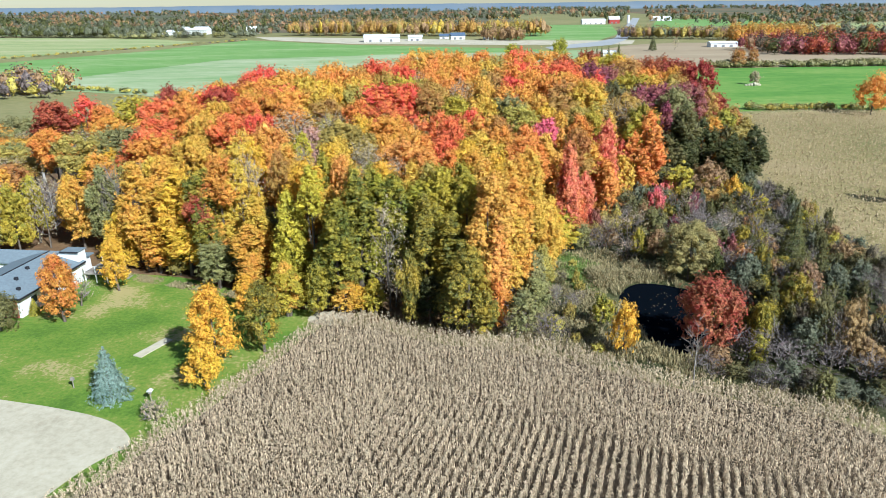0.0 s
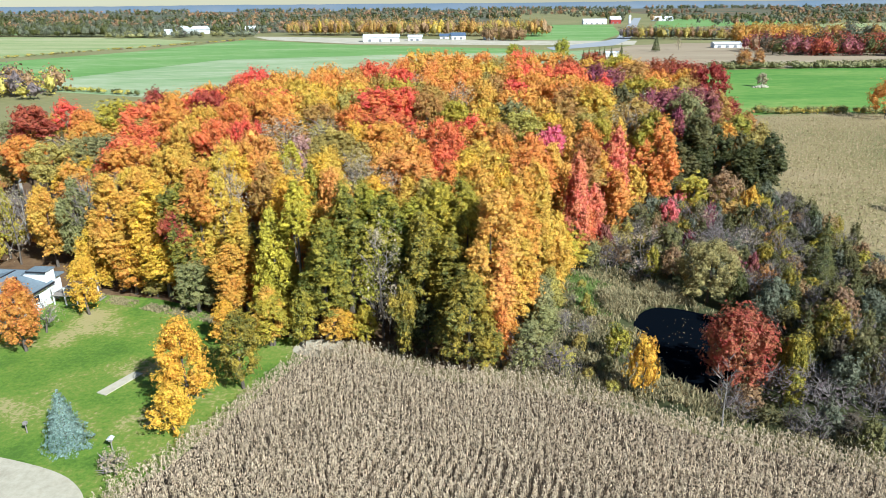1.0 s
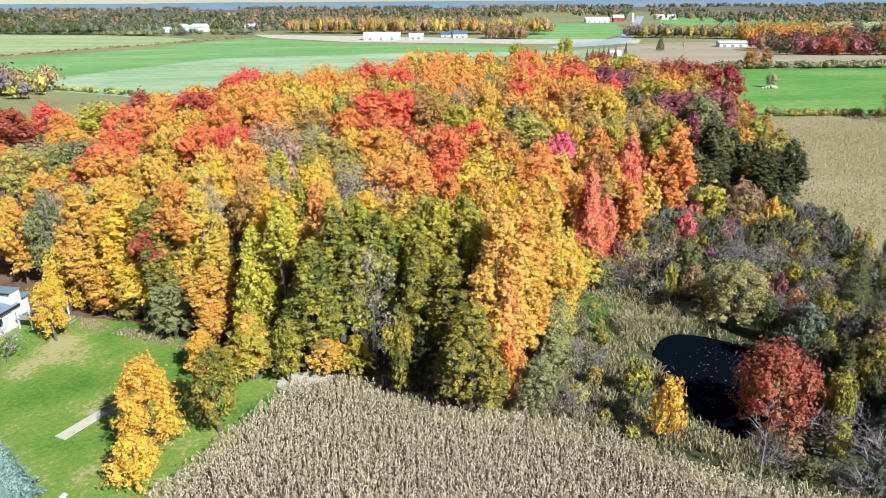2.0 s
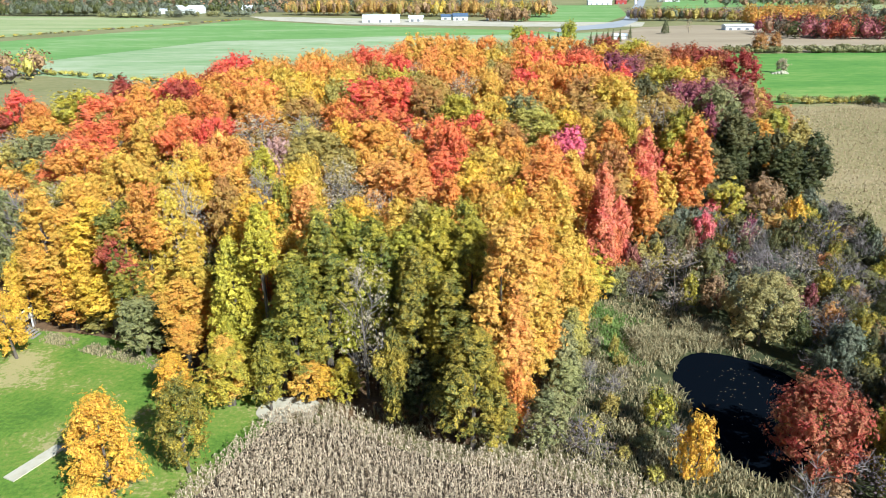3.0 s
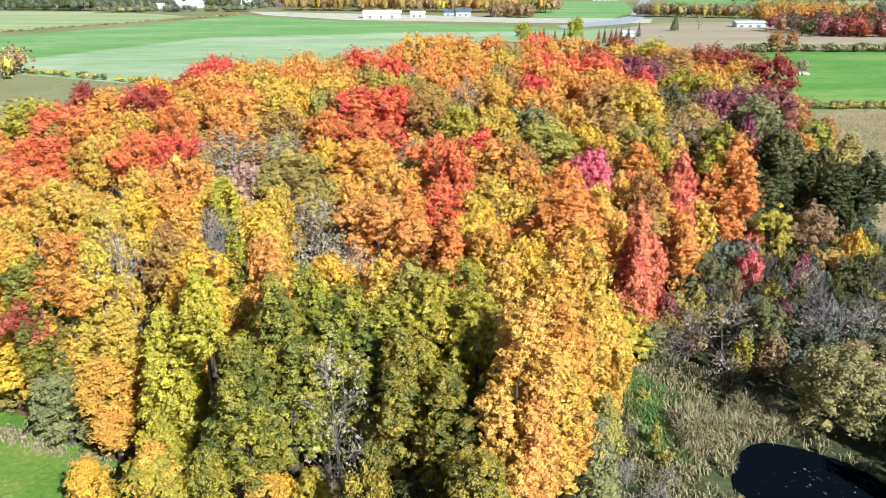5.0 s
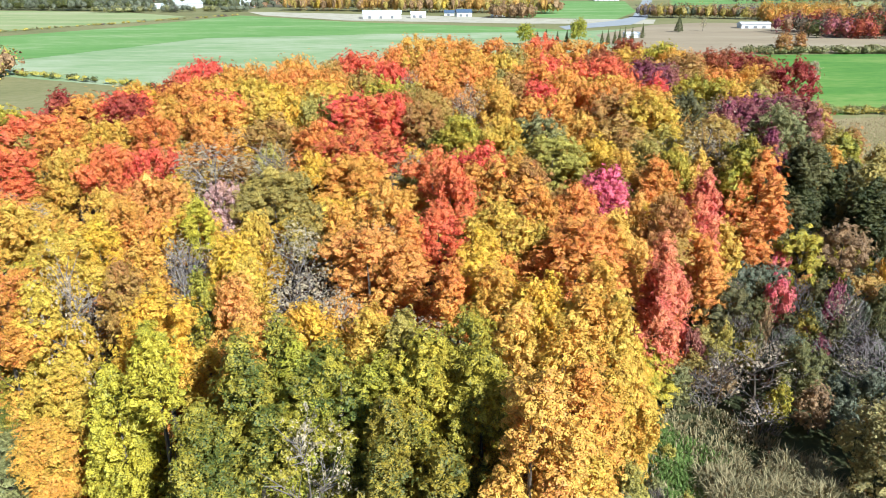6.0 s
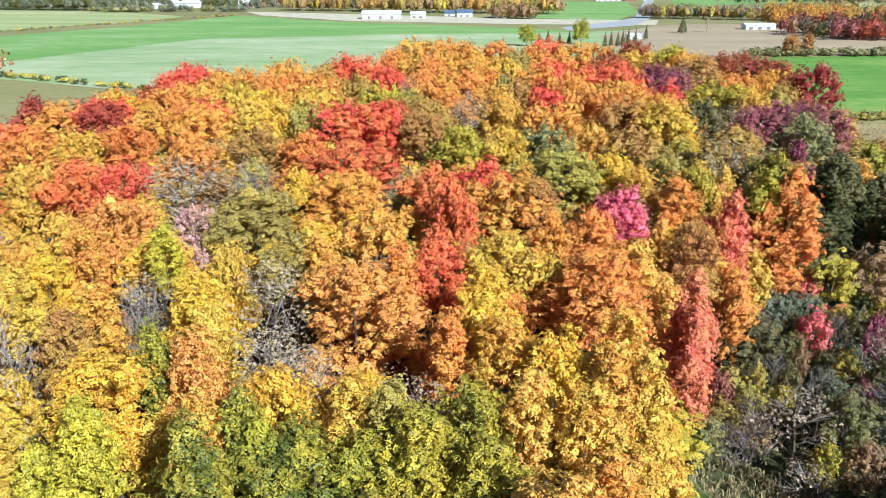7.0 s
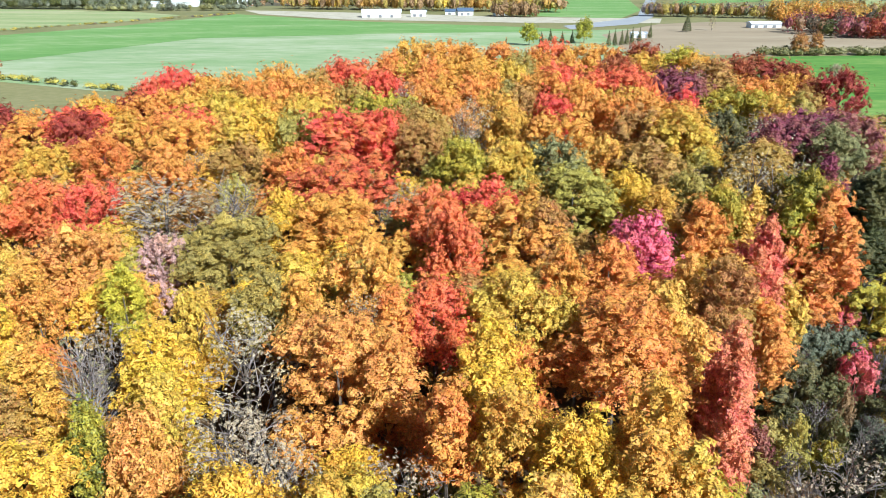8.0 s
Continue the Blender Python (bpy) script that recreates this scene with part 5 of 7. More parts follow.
grove("O", "edge_m", "maple with orange autumn leaves at the woodlot edge", [
    (7.1, 76.2, 7.6, 1.7), (-19.6, 89.3, 10.2, 2.6), (-6.4, 96.4, 7.9, 2.7), (-42.4, 97.8, 8.4, 2.8), (-81.2, 106.2, 11.2, 3.5), (-93.3, 109.6, 11.2, 4.4),
    (-104.9, 114.1, 10.9, 3.7), (27.4, 114.1, 11.2, 3.5), (-108.8, 117.1, 11.1, 3.9),
])
grove("L", "edge_s", "dense olive green tree with yellow-lit leaves at the woodlot edge", [
    (-15.3, 76.9, 7.2, 1.6),
])
grove("L", "edge_c", "dense olive green tree with yellow-lit leaves at the woodlot edge", [
    (0.9, 77.3, 12.5, 3), (2.6, 80.3, 17.5, 2.3),
])
grove("G", "edge_s", "maple with golden autumn leaves at the woodlot edge", [
    (-19.3, 77.7, 7, 2), (-12.1, 78.1, 4.4, 1.9), (11.4, 90.7, 6.2, 2.4),
])
grove("G", "edge_c", "maple with golden autumn leaves at the woodlot edge", [
    (7.7, 77.8, 14, 2.4), (8.5, 80.1, 16.5, 2.9), (-25.1, 84.4, 10, 2.5), (-23.9, 85.8, 12.9, 2.5), (11.6, 87.3, 17.6, 2.3),
])
grove("y", "edge_s", "maple turning from green to yellow at the woodlot edge", [
    (-8.6, 77.9, 4.7, 1.7), (-19, 77.9, 6.3, 3.1), (-17.7, 96.1, 6.8, 2.4), (16.5, 99.6, 7.4, 4.4),
])
grove("Y", "edge_s", "maple with bright yellow autumn leaves at the woodlot edge", [
    (-24.1, 78, 5.3, 1.9), (-10.4, 78.3, 3.7, 1.4), (-33.7, 92.2, 7.4, 2.2), (-44.7, 95.3, 5, 2.3), (15.5, 97.6, 7.2, 3.4),
])
grove("B", "edge_m", "leafless grey twiggy tree at the woodlot edge", [
    (-6.8, 78.9, 13.7, 2.7), (-6.2, 80.4, 8.9, 2.3),
])
grove("g", "edge_c", "leafy green tree yellowing at its tips at the woodlot edge", [
    (-13.1, 79, 14.5, 3), (-10.3, 80.2, 17.3, 3), (-5.7, 81.8, 16.8, 3.2), (-8.3, 81.8, 16.6, 2.8), (-3.1, 81.8, 15.9, 2.4),
])
grove("L", "edge_c", "dense olive green tree with yellow-lit leaves at the corn edge", [
    (-2.3, 79.2, 14.8, 2.8),
])
grove("b", "bush_s", "almost leafless shrub with pale branches in the wet hollow", [
    (15.8, 79.3, 1.8, 1.3), (14.2, 81.7, 2, 1),
])
grove("e", "edge_m", "grey green leafy tree at the woodlot edge", [
    (11, 80.1, 7.2, 2.2), (8.9, 91, 8.3, 2.3), (-21.4, 91.1, 9.7, 3), (-23.9, 91.4, 10.1, 2.1), (-40.2, 94.7, 8.4, 2.8), (1.2, 104.1, 10, 4.1),
    (-111.5, 112.7, 10.1, 4.3),
])
grove("y", "edge_c", "maple turning from green to yellow at the woodlot edge", [
    (-14.7, 80.4, 10, 2.1), (-0.3, 81.7, 17, 2.9), (-18.3, 84.1, 9.2, 2.8),
])
grove("P", "edge_c", "maple with pink red autumn leaves at the woodlot edge", [
    (18.1, 99.2, 17.0, 2.1),
])
grove("S", "edge_c", "maple with salmon orange autumn leaves above the wet hollow", [
    (18.7, 109.9, 17.2, 2.1),
])
grove("F", "dome_m", "tall maple with flame red upper leaves at the lawn edge", [
    (-29.6, 89.8, 17.5, 3.0),
])
grove("G", "edge_x", "tall maple with golden autumn leaves at the lawn edge", [
    (-27.4, 90.4, 16.8, 3.4),
])
grove("h", "dome_m", "dark olive tree at the cornfield side of the woodlot", [
    (47.4, 135.2, 16.5, 3.2),
])
grove("o", "dome_l", "rust brown tree at the cornfield side of the woodlot", [
    (59, 159.6, 17.2, 4.1),
])
grove("O", "edge_t", "maple with glowing orange leaves above the wet hollow", [
    (36.7, 125.1, 17.6, 4.3),
])
grove("m", "bush", "grey green shrub at the foot of an orange maple", [
    (35.2, 121.6, 5.2, 2.4), (38.9, 121.9, 4.4, 2.2), (33.0, 120.4, 4.0, 1.9),
])
grove("r", "dome_m", "small maple with dark red leaves at the lawn edge", [
    (-32.8, 88.0, 12.6, 2.0),
])
grove("y", "edge_t", "maple turning from green to yellow at the woodlot edge", [
    (-20, 80.5, 7.7, 1.8), (-112, 116.4, 11.6, 3.4),
])
grove("y", "dome_s", "maple turning from green to yellow in the woodlot", [
    (-0.4, 81.4, 17.6, 1.9), (-16.3, 82.1, 17.6, 1.9), (-21.9, 106.6, 17.6, 1.9),
])
grove("G", "dome_s", "maple with golden autumn leaves in the woodlot", [
    (-10.9, 82.2, 17.6, 1.9), (8, 83.4, 17.6, 1.9), (-3.9, 84.6, 17.6, 1.9), (9.7, 87, 17.6, 1.9), (4.1, 90.7, 17.6, 1.9), (-13.4, 91.9, 17.6, 1.9),
    (-21.7, 94.9, 17.6, 1.9),
])
grove("y", "edge_x", "maple turning from green to yellow at the woodlot edge", [
    (-19.3, 82.7, 14.5, 2.7), (35.1, 126.8, 17.5, 3.5),
])
grove("g", "dome_s", "leafy green tree yellowing at its tips in the woodlot", [
    (-8.9, 82.7, 17.6, 1.5), (-15.9, 89.6, 17.6, 1.5),
])
grove("T", "edge_m", "olive tan tree at the woodlot edge", [
    (12.5, 83.1, 7.2, 2),
])
grove("L", "dome_m", "dense olive green tree with yellow-lit leaves in the woodlot", [
    (1.8, 83.6, 17.6, 2.6),
])
grove("T", "dome_s", "olive tan tree in the woodlot", [
    (-1.9, 83.8, 17.6, 1.9),
])
grove("S", "dome_s", "maple with salmon orange autumn leaves in the woodlot", [
    (5, 84.4, 17.6, 1.9),
])
grove("Y", "dome_m", "maple with bright yellow autumn leaves in the woodlot", [
    (-7.7, 85.2, 17.6, 2.6), (-17.5, 86.8, 17.6, 3.1), (-4.4, 92.4, 12.7, 2.9), (-21.5, 96.7, 13.7, 2.6), (-16.4, 97.8, 17.6, 2.9), (3.6, 98, 17.6, 2.7),
    (-15.3, 100.1, 14.6, 2.7), (-28.1, 101.1, 17.6, 2.4), (-33.7, 101.4, 13.2, 2.4), (3.6, 107.6, 13.3, 2.6), (-25.5, 108.6, 14.3, 2.5), (-14.5, 110.7, 14.2, 2.9),
    (-11.5, 111.7, 13.8, 2.8), (-57.4, 111.8, 12.7, 2.7), (-25.3, 111.9, 14.4, 2.8), (16.6, 114.6, 13, 3), (6.1, 115.3, 13.1, 3), (-32.3, 117.3, 14.7, 2.6),
    (21.4, 117.6, 13.5, 2.5), (-30.1, 117.7, 13.9, 2.6), (-11.6, 118.4, 13.4, 2.8), (-8.5, 119, 14.3, 2.8), (-57.5, 119.3, 12.7, 2.8), (-0.3, 121.9, 13.1, 2.7),
])
grove("Y", "dome_m", "maple with bright yellow autumn leaves in the woodlot", [
    (-64.7, 123.1, 11.8, 3.5), (-37.2, 123.1, 10.9, 3.5), (-15.1, 129.4, 11.8, 3.2), (-33, 132.2, 14.1, 2.8), (-25.8, 140, 14.7, 3), (-3.5, 140.4, 13.8, 2.8),
    (-65.9, 141.5, 10.9, 3.4), (-4.2, 142.8, 13.8, 2.6), (38, 144.3, 15.8, 2.5), (-18.9, 146.6, 16.1, 2.7), (16.9, 146.9, 14.4, 2.8), (13.1, 147.2, 15.8, 2.8),
    (-59, 166.7, 13.6, 3.4),
])
grove("d", "bush", "dense dark green shrub in the wet hollow", [
    (35.7, 85.8, 5.1, 1.6), (59.4, 115.1, 4.8, 1.5), (50.7, 117.7, 4.8, 1.9), (56.1, 129.3, 4.5, 1.8),
])
grove("y", "edge_m", "maple turning from green to yellow at the woodlot edge", [
    (-3.6, 86.1, 11, 2.4), (-24.5, 89.3, 8.8, 3.1), (5.2, 90.7, 9.9, 2.6), (-12.8, 93.4, 9, 2.2), (-44.9, 97.2, 8.1, 2.2), (-65.7, 101.7, 10.9, 3),
    (-65.6, 107.1, 11.2, 3),
])
grove("G", "edge_m", "maple with golden autumn leaves at the woodlot edge", [
    (-21.3, 86.2, 8, 4), (13.3, 88, 11.1, 2.8), (14.3, 91.8, 8.8, 2.2), (14.7, 94.2, 10.3, 2.5), (-77, 100.9, 11.5, 4.5), (-80.7, 101.4, 11, 3.3),
    (-59.7, 107.9, 11.4, 3), (31.1, 119.6, 11.2, 3.1),
])
grove("S", "edge_m", "maple with salmon orange autumn leaves at the woodlot edge", [
    (3.4, 86.2, 10.8, 2.6),
])
grove("G", "dome_m", "maple with golden autumn leaves in the woodlot", [
    (-14.7, 86.5, 13.8, 2.4), (-11.7, 88.7, 13.1, 2.5), (-3.3, 89.7, 13.7, 2.5), (10.1, 93.4, 13.7, 2.7), (-25.3, 97, 12.2, 3.2), (-32.8, 97.7, 14.7, 2.6),
    (-29.7, 98, 17.7, 3.3), (1.9, 100.5, 12.7, 2.8), (-36.1, 101.4, 12.8, 2.8), (-15.3, 102.6, 17.6, 2.3), (-44.3, 104.6, 14.7, 2.4), (9.6, 104.9, 14.5, 2.8),
    (-16.3, 107.4, 13.8, 2.6), (-1.1, 107.7, 12.3, 3.5), (-43.8, 108.5, 13.7, 2.6), (-32, 110.2, 17.6, 2.6), (-1.8, 110.4, 13.2, 2.5), (23.8, 114.7, 14.4, 2.9),
    (-12.3, 115.5, 14.2, 2.9), (20.1, 115.5, 12.9, 2.6), (0.5, 115.9, 12.3, 3.4), (-93.7, 117, 10.4, 3.1), (25, 118.4, 13.3, 2.6), (-33.7, 121.6, 12.7, 2.4),
])
grove("G", "dome_m", "maple with golden autumn leaves in the woodlot", [
    (-30.3, 122.7, 14.7, 3), (-22.9, 124.6, 12.8, 2.5), (16.6, 124.6, 12.9, 2.4), (20.9, 125.3, 17.7, 2.9), (-58.8, 126.1, 13.7, 2.5), (-33.2, 129.4, 13.5, 2.4),
    (-47.4, 130, 13.8, 2.7), (-35.9, 130.1, 13.1, 2.8), (-29.1, 133.1, 13.8, 2.6), (9.7, 133.1, 15.1, 2.7), (-47.8, 133.7, 13.5, 2.8), (3.3, 136.9, 15.1, 3),
    (21.6, 137.4, 13.7, 3), (17.3, 138.9, 13.3, 2.9), (-54.9, 138.9, 14.5, 3), (-61, 140.1, 14.1, 2.8), (-8.4, 143.5, 13.9, 2.5), (-47.1, 144.3, 13.9, 2.8),
    (23.4, 146.9, 16, 2.8), (-15, 147.2, 15.1, 2.5), (-52, 147.9, 15.6, 2.4), (34.1, 148.2, 14.7, 2.9), (5.9, 163.2, 15.3, 3.5), (-46.5, 163.2, 14.4, 3.1),
])
grove("G", "dome_m", "maple with golden autumn leaves in the woodlot", [
    (2.2, 166.2, 15.5, 3.2), (-59.6, 177.7, 14.1, 2.9), (-4.1, 186.9, 16.7, 3.1), (24.6, 187.3, 15.5, 3.4), (52.2, 191.3, 14.2, 3.4), (17.8, 191.6, 15.8, 3.4),
    (20.4, 193.9, 16.1, 3.5), (-26.1, 200.5, 15.9, 3.2), (9.7, 200.8, 15.3, 3.2), (-3.4, 203.4, 15.7, 3.4), (-18.2, 203.7, 16.4, 3.5), (-22.7, 206.9, 16.5, 3.5),
    (-16.5, 212, 15.9, 2.9), (-19.9, 212.3, 16.1, 3.4), (-2.6, 214.6, 15.7, 3.4), (0.4, 216.5, 16, 3.4), (-8.9, 219.4, 15.5, 3.1), (-13.1, 221.6, 15.9, 3.1),
    (-16.3, 225.1, 15.4, 3), (3, 225.5, 15.7, 3.2), (18.3, 237.2, 16.1, 3.4), (9.3, 237.3, 16, 3.2),
])
grove("B", "dome_s", "thin brown grey twiggy tree in the woodlot", [
    (-6.2, 86.9, 17.6, 1.9),
])
grove("T", "edge_m", "tree with dull olive tan leaves at the woodlot edge", [
    (1.4, 87.4, 10, 3.4), (2, 91.4, 11, 2.6), (-24.9, 93.7, 8.3, 2.6), (-38.2, 95.1, 10.5, 3.8), (-71.7, 97.9, 11.5, 3), (0.2, 97.9, 8.7, 2.2),
    (-99.1, 107.7, 10, 4.1), (-88, 109.8, 10.1, 4.4), (-105, 110.6, 10.3, 4),
])
grove("o", "bush", "shrub with rust brown autumn leaves in the wet hollow", [
    (40.1, 88.1, 4.7, 1.8), (48, 118.9, 4.4, 3.2),
])
grove("O", "edge_x", "maple with orange autumn leaves at the woodlot edge", [
    (-40.5, 97.6, 16, 3.7), (23.5, 122.5, 17.4, 3.3),
])
grove("B", "dome_m", "thin brown grey twiggy tree in the woodlot", [
    (-9.3, 89.3, 17.6, 2.6), (-1.1, 90.1, 13.9, 2.8), (-11.4, 99.2, 17.6, 3.2), (-22.1, 104.3, 14.2, 2.8), (-18.6, 104.9, 13.1, 2.5), (-4.5, 107, 14.8, 2.4),
    (-8.7, 107.1, 12.9, 3), (10.4, 107.1, 14, 2.5), (18.2, 107.6, 13, 2.8), (-47.8, 108.3, 12.9, 2.7), (-44.1, 117.5, 13.6, 2.5), (-50.8, 122.8, 13.4, 2.8),
    (-59, 129.9, 13.9, 2.6), (-30.1, 130.2, 14.8, 2.9), (-37.2, 131.9, 13.2, 2.8), (28.8, 133.1, 14.4, 2.9), (-14.4, 135.6, 13.4, 3), (-43, 136.1, 15.3, 2.8),
    (-7.1, 137.4, 15.5, 2.8), (-3.7, 137.5, 14.7, 2.5), (-37.4, 140.3, 14.2, 2.7), (-11.5, 140.5, 15.2, 2.6), (31.3, 143.2, 14.9, 2.6), (-54.4, 143.9, 14.9, 3),
])
grove("B", "dome_m", "thin brown grey twiggy tree in the woodlot", [
    (-29.8, 146.6, 15.5, 2.9), (28.3, 148.2, 14.3, 2.6),
])
grove("g", "edge_c", "leafy tree still green in autumn at the woodlot edge", [
    (-31.8, 89.3, 15.8, 2.9),
])
grove("S", "dome_m", "maple with salmon orange autumn leaves in the woodlot", [
    (-13.7, 89.4, 17.6, 2.3), (17.4, 105, 14.5, 2.4), (-28.5, 110.5, 14.3, 2.9), (-31.8, 153, 14.9, 3.4), (-41.2, 197.4, 14.1, 3.1),
])
grove("Y", "dome_l", "maple with bright yellow autumn leaves in the woodlot", [
    (7, 89.5, 17.6, 3.3), (-14.9, 95.6, 11.7, 3.7), (-89.5, 113.6, 10.5, 3.6), (-14.3, 124.3, 17.6, 3.3), (19.4, 130.7, 18, 4.1), (-92.8, 132.8, 10.7, 4),
    (-99.7, 150.9, 11.6, 3.7), (-23.9, 154.1, 19.3, 3.8), (-27.3, 161.3, 19.9, 4.1), (-51, 167.1, 18.7, 3.7), (-61.7, 169.2, 13.2, 3.8), (-61.5, 172.9, 14.9, 4),
])
grove("R", "dome_m", "maple with bright red autumn leaves in the woodlot", [
    (-34, 90.8, 11.8, 1.9), (0.2, 104.7, 17.6, 3.2), (-76, 148.9, 18.2, 3.1), (16.3, 162.6, 19.8, 3.4), (15.7, 167.1, 19.9, 2.5),
    (36.8, 169.3, 20, 3.1),
])
grove("o", "dome_s", "tree with rust brown autumn leaves in the woodlot", [
    (-22.1, 91.5, 17.6, 1.9),
])
grove("B", "edge_x", "thinly leaved grey brown tree at the woodlot edge", [
    (-26.5, 91.6, 17.2, 3), (35.9, 133.3, 18, 4.3), (32.1, 134, 17.9, 3.9),
])
grove("O", "dome_s", "maple with orange autumn leaves in the woodlot", [
    (1, 91.6, 17.6, 1.9), (-2.7, 102.3, 17.6, 2),
])
grove("O", "dome_m", "maple with orange autumn leaves in the woodlot", [
    (11.3, 91.8, 17.6, 2.4), (5.5, 101.3, 14.4, 3), (-30, 103.1, 12.8, 2.6), (-26.5, 103.4, 13.1, 2.4), (-5, 103.8, 14.7, 2.6), (-8.9, 104.2, 17.6, 2.4),
    (-27.9, 105.9, 17.6, 2.3), (-54.6, 108.7, 14.4, 2.6), (9.5, 110.3, 17.6, 2.3), (6.3, 110.7, 14.6, 2.5), (-55.4, 110.8, 11.9, 3.2), (-22.9, 110.8, 14.8, 2.7),
    (-36, 111.1, 14.2, 2.6), (16.9, 111.3, 14.5, 3), (13.1, 111.6, 17.6, 2.9), (-33, 112, 12.8, 2.6), (-39.8, 112.1, 13.8, 2.4), (-3.5, 112.3, 12.8, 2.8),
    (-41.6, 114.2, 12, 3.5), (-89.9, 116.8, 10.4, 3.4), (-31.2, 119.8, 13.1, 3.2), (-40.3, 120.1, 10.1, 3.2), (23.6, 120.5, 17.6, 2.8), (-48.3, 121.6, 12.8, 2.6),
])
grove("O", "dome_m", "maple with orange autumn leaves in the woodlot", [
    (-3.3, 122.4, 13.8, 3), (-17.9, 129.9, 14.1, 2.9), (-50.2, 132.2, 10.6, 3.1), (-53.6, 134.9, 10.5, 3.5), (-0.7, 135.9, 13.5, 2.9), (27.4, 136.2, 14.1, 3),
    (-40.9, 140.4, 13.8, 2.6), (-36.9, 142.7, 13.9, 2.9), (-61.9, 143.1, 13.9, 2.6), (-28.6, 143.6, 15.3, 2.6), (-43.6, 143.9, 15.4, 2.6), (34.6, 144.2, 14.3, 3),
    (13.1, 144.6, 15.4, 2.9), (-15, 144.7, 13.7, 3), (-22.3, 146.5, 14.7, 2.9), (9.5, 148.2, 15.2, 2.9), (13.2, 153.9, 19, 3.2), (-34.6, 154.4, 14.9, 3),
    (-86.8, 154.5, 13.2, 3.4), (18.6, 157.2, 13.8, 3.5), (39.8, 163, 14.3, 3.4), (-53.4, 163.4, 13.8, 3), (-21.2, 168.4, 15.4, 3.5), (-16.1, 168.8, 14.8, 3.4),
])
grove("O", "dome_m", "maple with orange autumn leaves in the woodlot", [
    (57.5, 184.3, 15.4, 3.1), (-53.2, 184.4, 14.1, 3.4), (-7.3, 184.9, 16.6, 3.4), (-25.4, 193.9, 15.2, 3.5), (-33.6, 197.3, 15.3, 3), (6.6, 199.3, 15.2, 3.1),
    (-33.9, 200.4, 15.2, 3.4), (0.4, 203.4, 15.2, 3.1), (9.5, 207, 15.6, 3.4), (-18.5, 207.1, 16.7, 3.5), (0.2, 207.1, 15.7, 3.1), (-30.9, 209.9, 16.4, 3.4),
    (6.2, 211.9, 15.7, 3), (47, 212.9, 15, 3), (-19.6, 215.6, 17, 3.2), (-6.6, 215.9, 17, 3.4), (-16.2, 216.5, 15.9, 3), (-4.3, 218.6, 16.6, 3.5),
    (-9.4, 222.6, 16, 3), (18.6, 228.6, 15.6, 3.4), (15.7, 230.5, 17.4, 3), (37, 233.2, 15.8, 3.1), (6.1, 237.4, 16.4, 3.5), (11.7, 240.1, 17.3, 2.9),
])
grove("O", "dome_m", "maple with orange autumn leaves in the woodlot", [
    (15.2, 240.1, 15.4, 3.3),
])
grove("Y", "edge_x", "maple with bright yellow autumn leaves at the woodlot edge", [
    (-35.7, 91.8, 15.7, 4.2),
])
grove("T", "edge_s", "tree with dull olive tan leaves at the woodlot edge", [
    (-37.4, 91.9, 4.6, 1.9), (-16.9, 92.3, 6.4, 2.8), (3.6, 94.1, 6.4, 2.4),
])
grove("O", "edge_t", "maple with orange autumn leaves at the woodlot edge", [
    (-30.6, 92, 12.2, 4.7), (-70.7, 109.1, 11.9, 3), (49.6, 146.8, 12.7, 4), (58, 149.5, 12.5, 3.6),
])
grove("Y", "edge_c", "maple with bright yellow autumn leaves at the woodlot edge", [
    (-38.5, 92.2, 13.1, 2.6),
])
grove("Y", "dome_s", "maple with bright yellow autumn leaves in the woodlot", [
    (3.1, 93, 17.6, 1.9),
])
grove("M", "bush_s", "shrub with dark purple leaves in the wet hollow", [
    (38.7, 93.2, 3.9, 1.2), (41.4, 94.8, 4.3, 1), (36.9, 106.7, 3.7, 1.2), (38.4, 111.2, 2.4, 1.5), (42.5, 115.2, 3.4, 1.5), (40.1, 128.9, 2.1, 2),
])
grove("Y", "edge_m", "maple with bright yellow autumn leaves at the woodlot edge", [
    (-18.8, 93.7, 7.7, 2.5), (-46.2, 94.2, 9.1, 2.6),
])
grove("G", "edge_x", "maple with golden autumn leaves at the woodlot edge", [
    (-42.7, 93.9, 16, 3.6), (28.6, 129.4, 17.4, 3.2),
])
grove("B", "dome_m", "thinly leaved grey brown tree in the woodlot", [
    (-27.6, 94.6, 13.4, 3.1), (-36.8, 113.3, 10.5, 3.5), (-99.2, 121.6, 10.9, 3), (-25.2, 121.8, 12.4, 3), (-78.5, 123.4, 10.6, 3.4), (-105, 135, 12.3, 3.3),
    (23.4, 135.2, 13.7, 3.1), (2.9, 156.6, 19.3, 2.8), (4.5, 159.8, 19.8, 3.4), (-5.6, 172.7, 20.4, 2.5), (37.3, 194.5, 15.4, 3.2), (30.7, 194.7, 16.7, 3.5),
    (39.1, 197.8, 16.4, 3.5),
])
grove("G", "edge_t", "maple with golden autumn leaves at the woodlot edge", [
    (-31.4, 95.4, 12.9, 4.1), (-56.4, 103.2, 11.7, 3), (-86.4, 104, 11.9, 3.8),
])
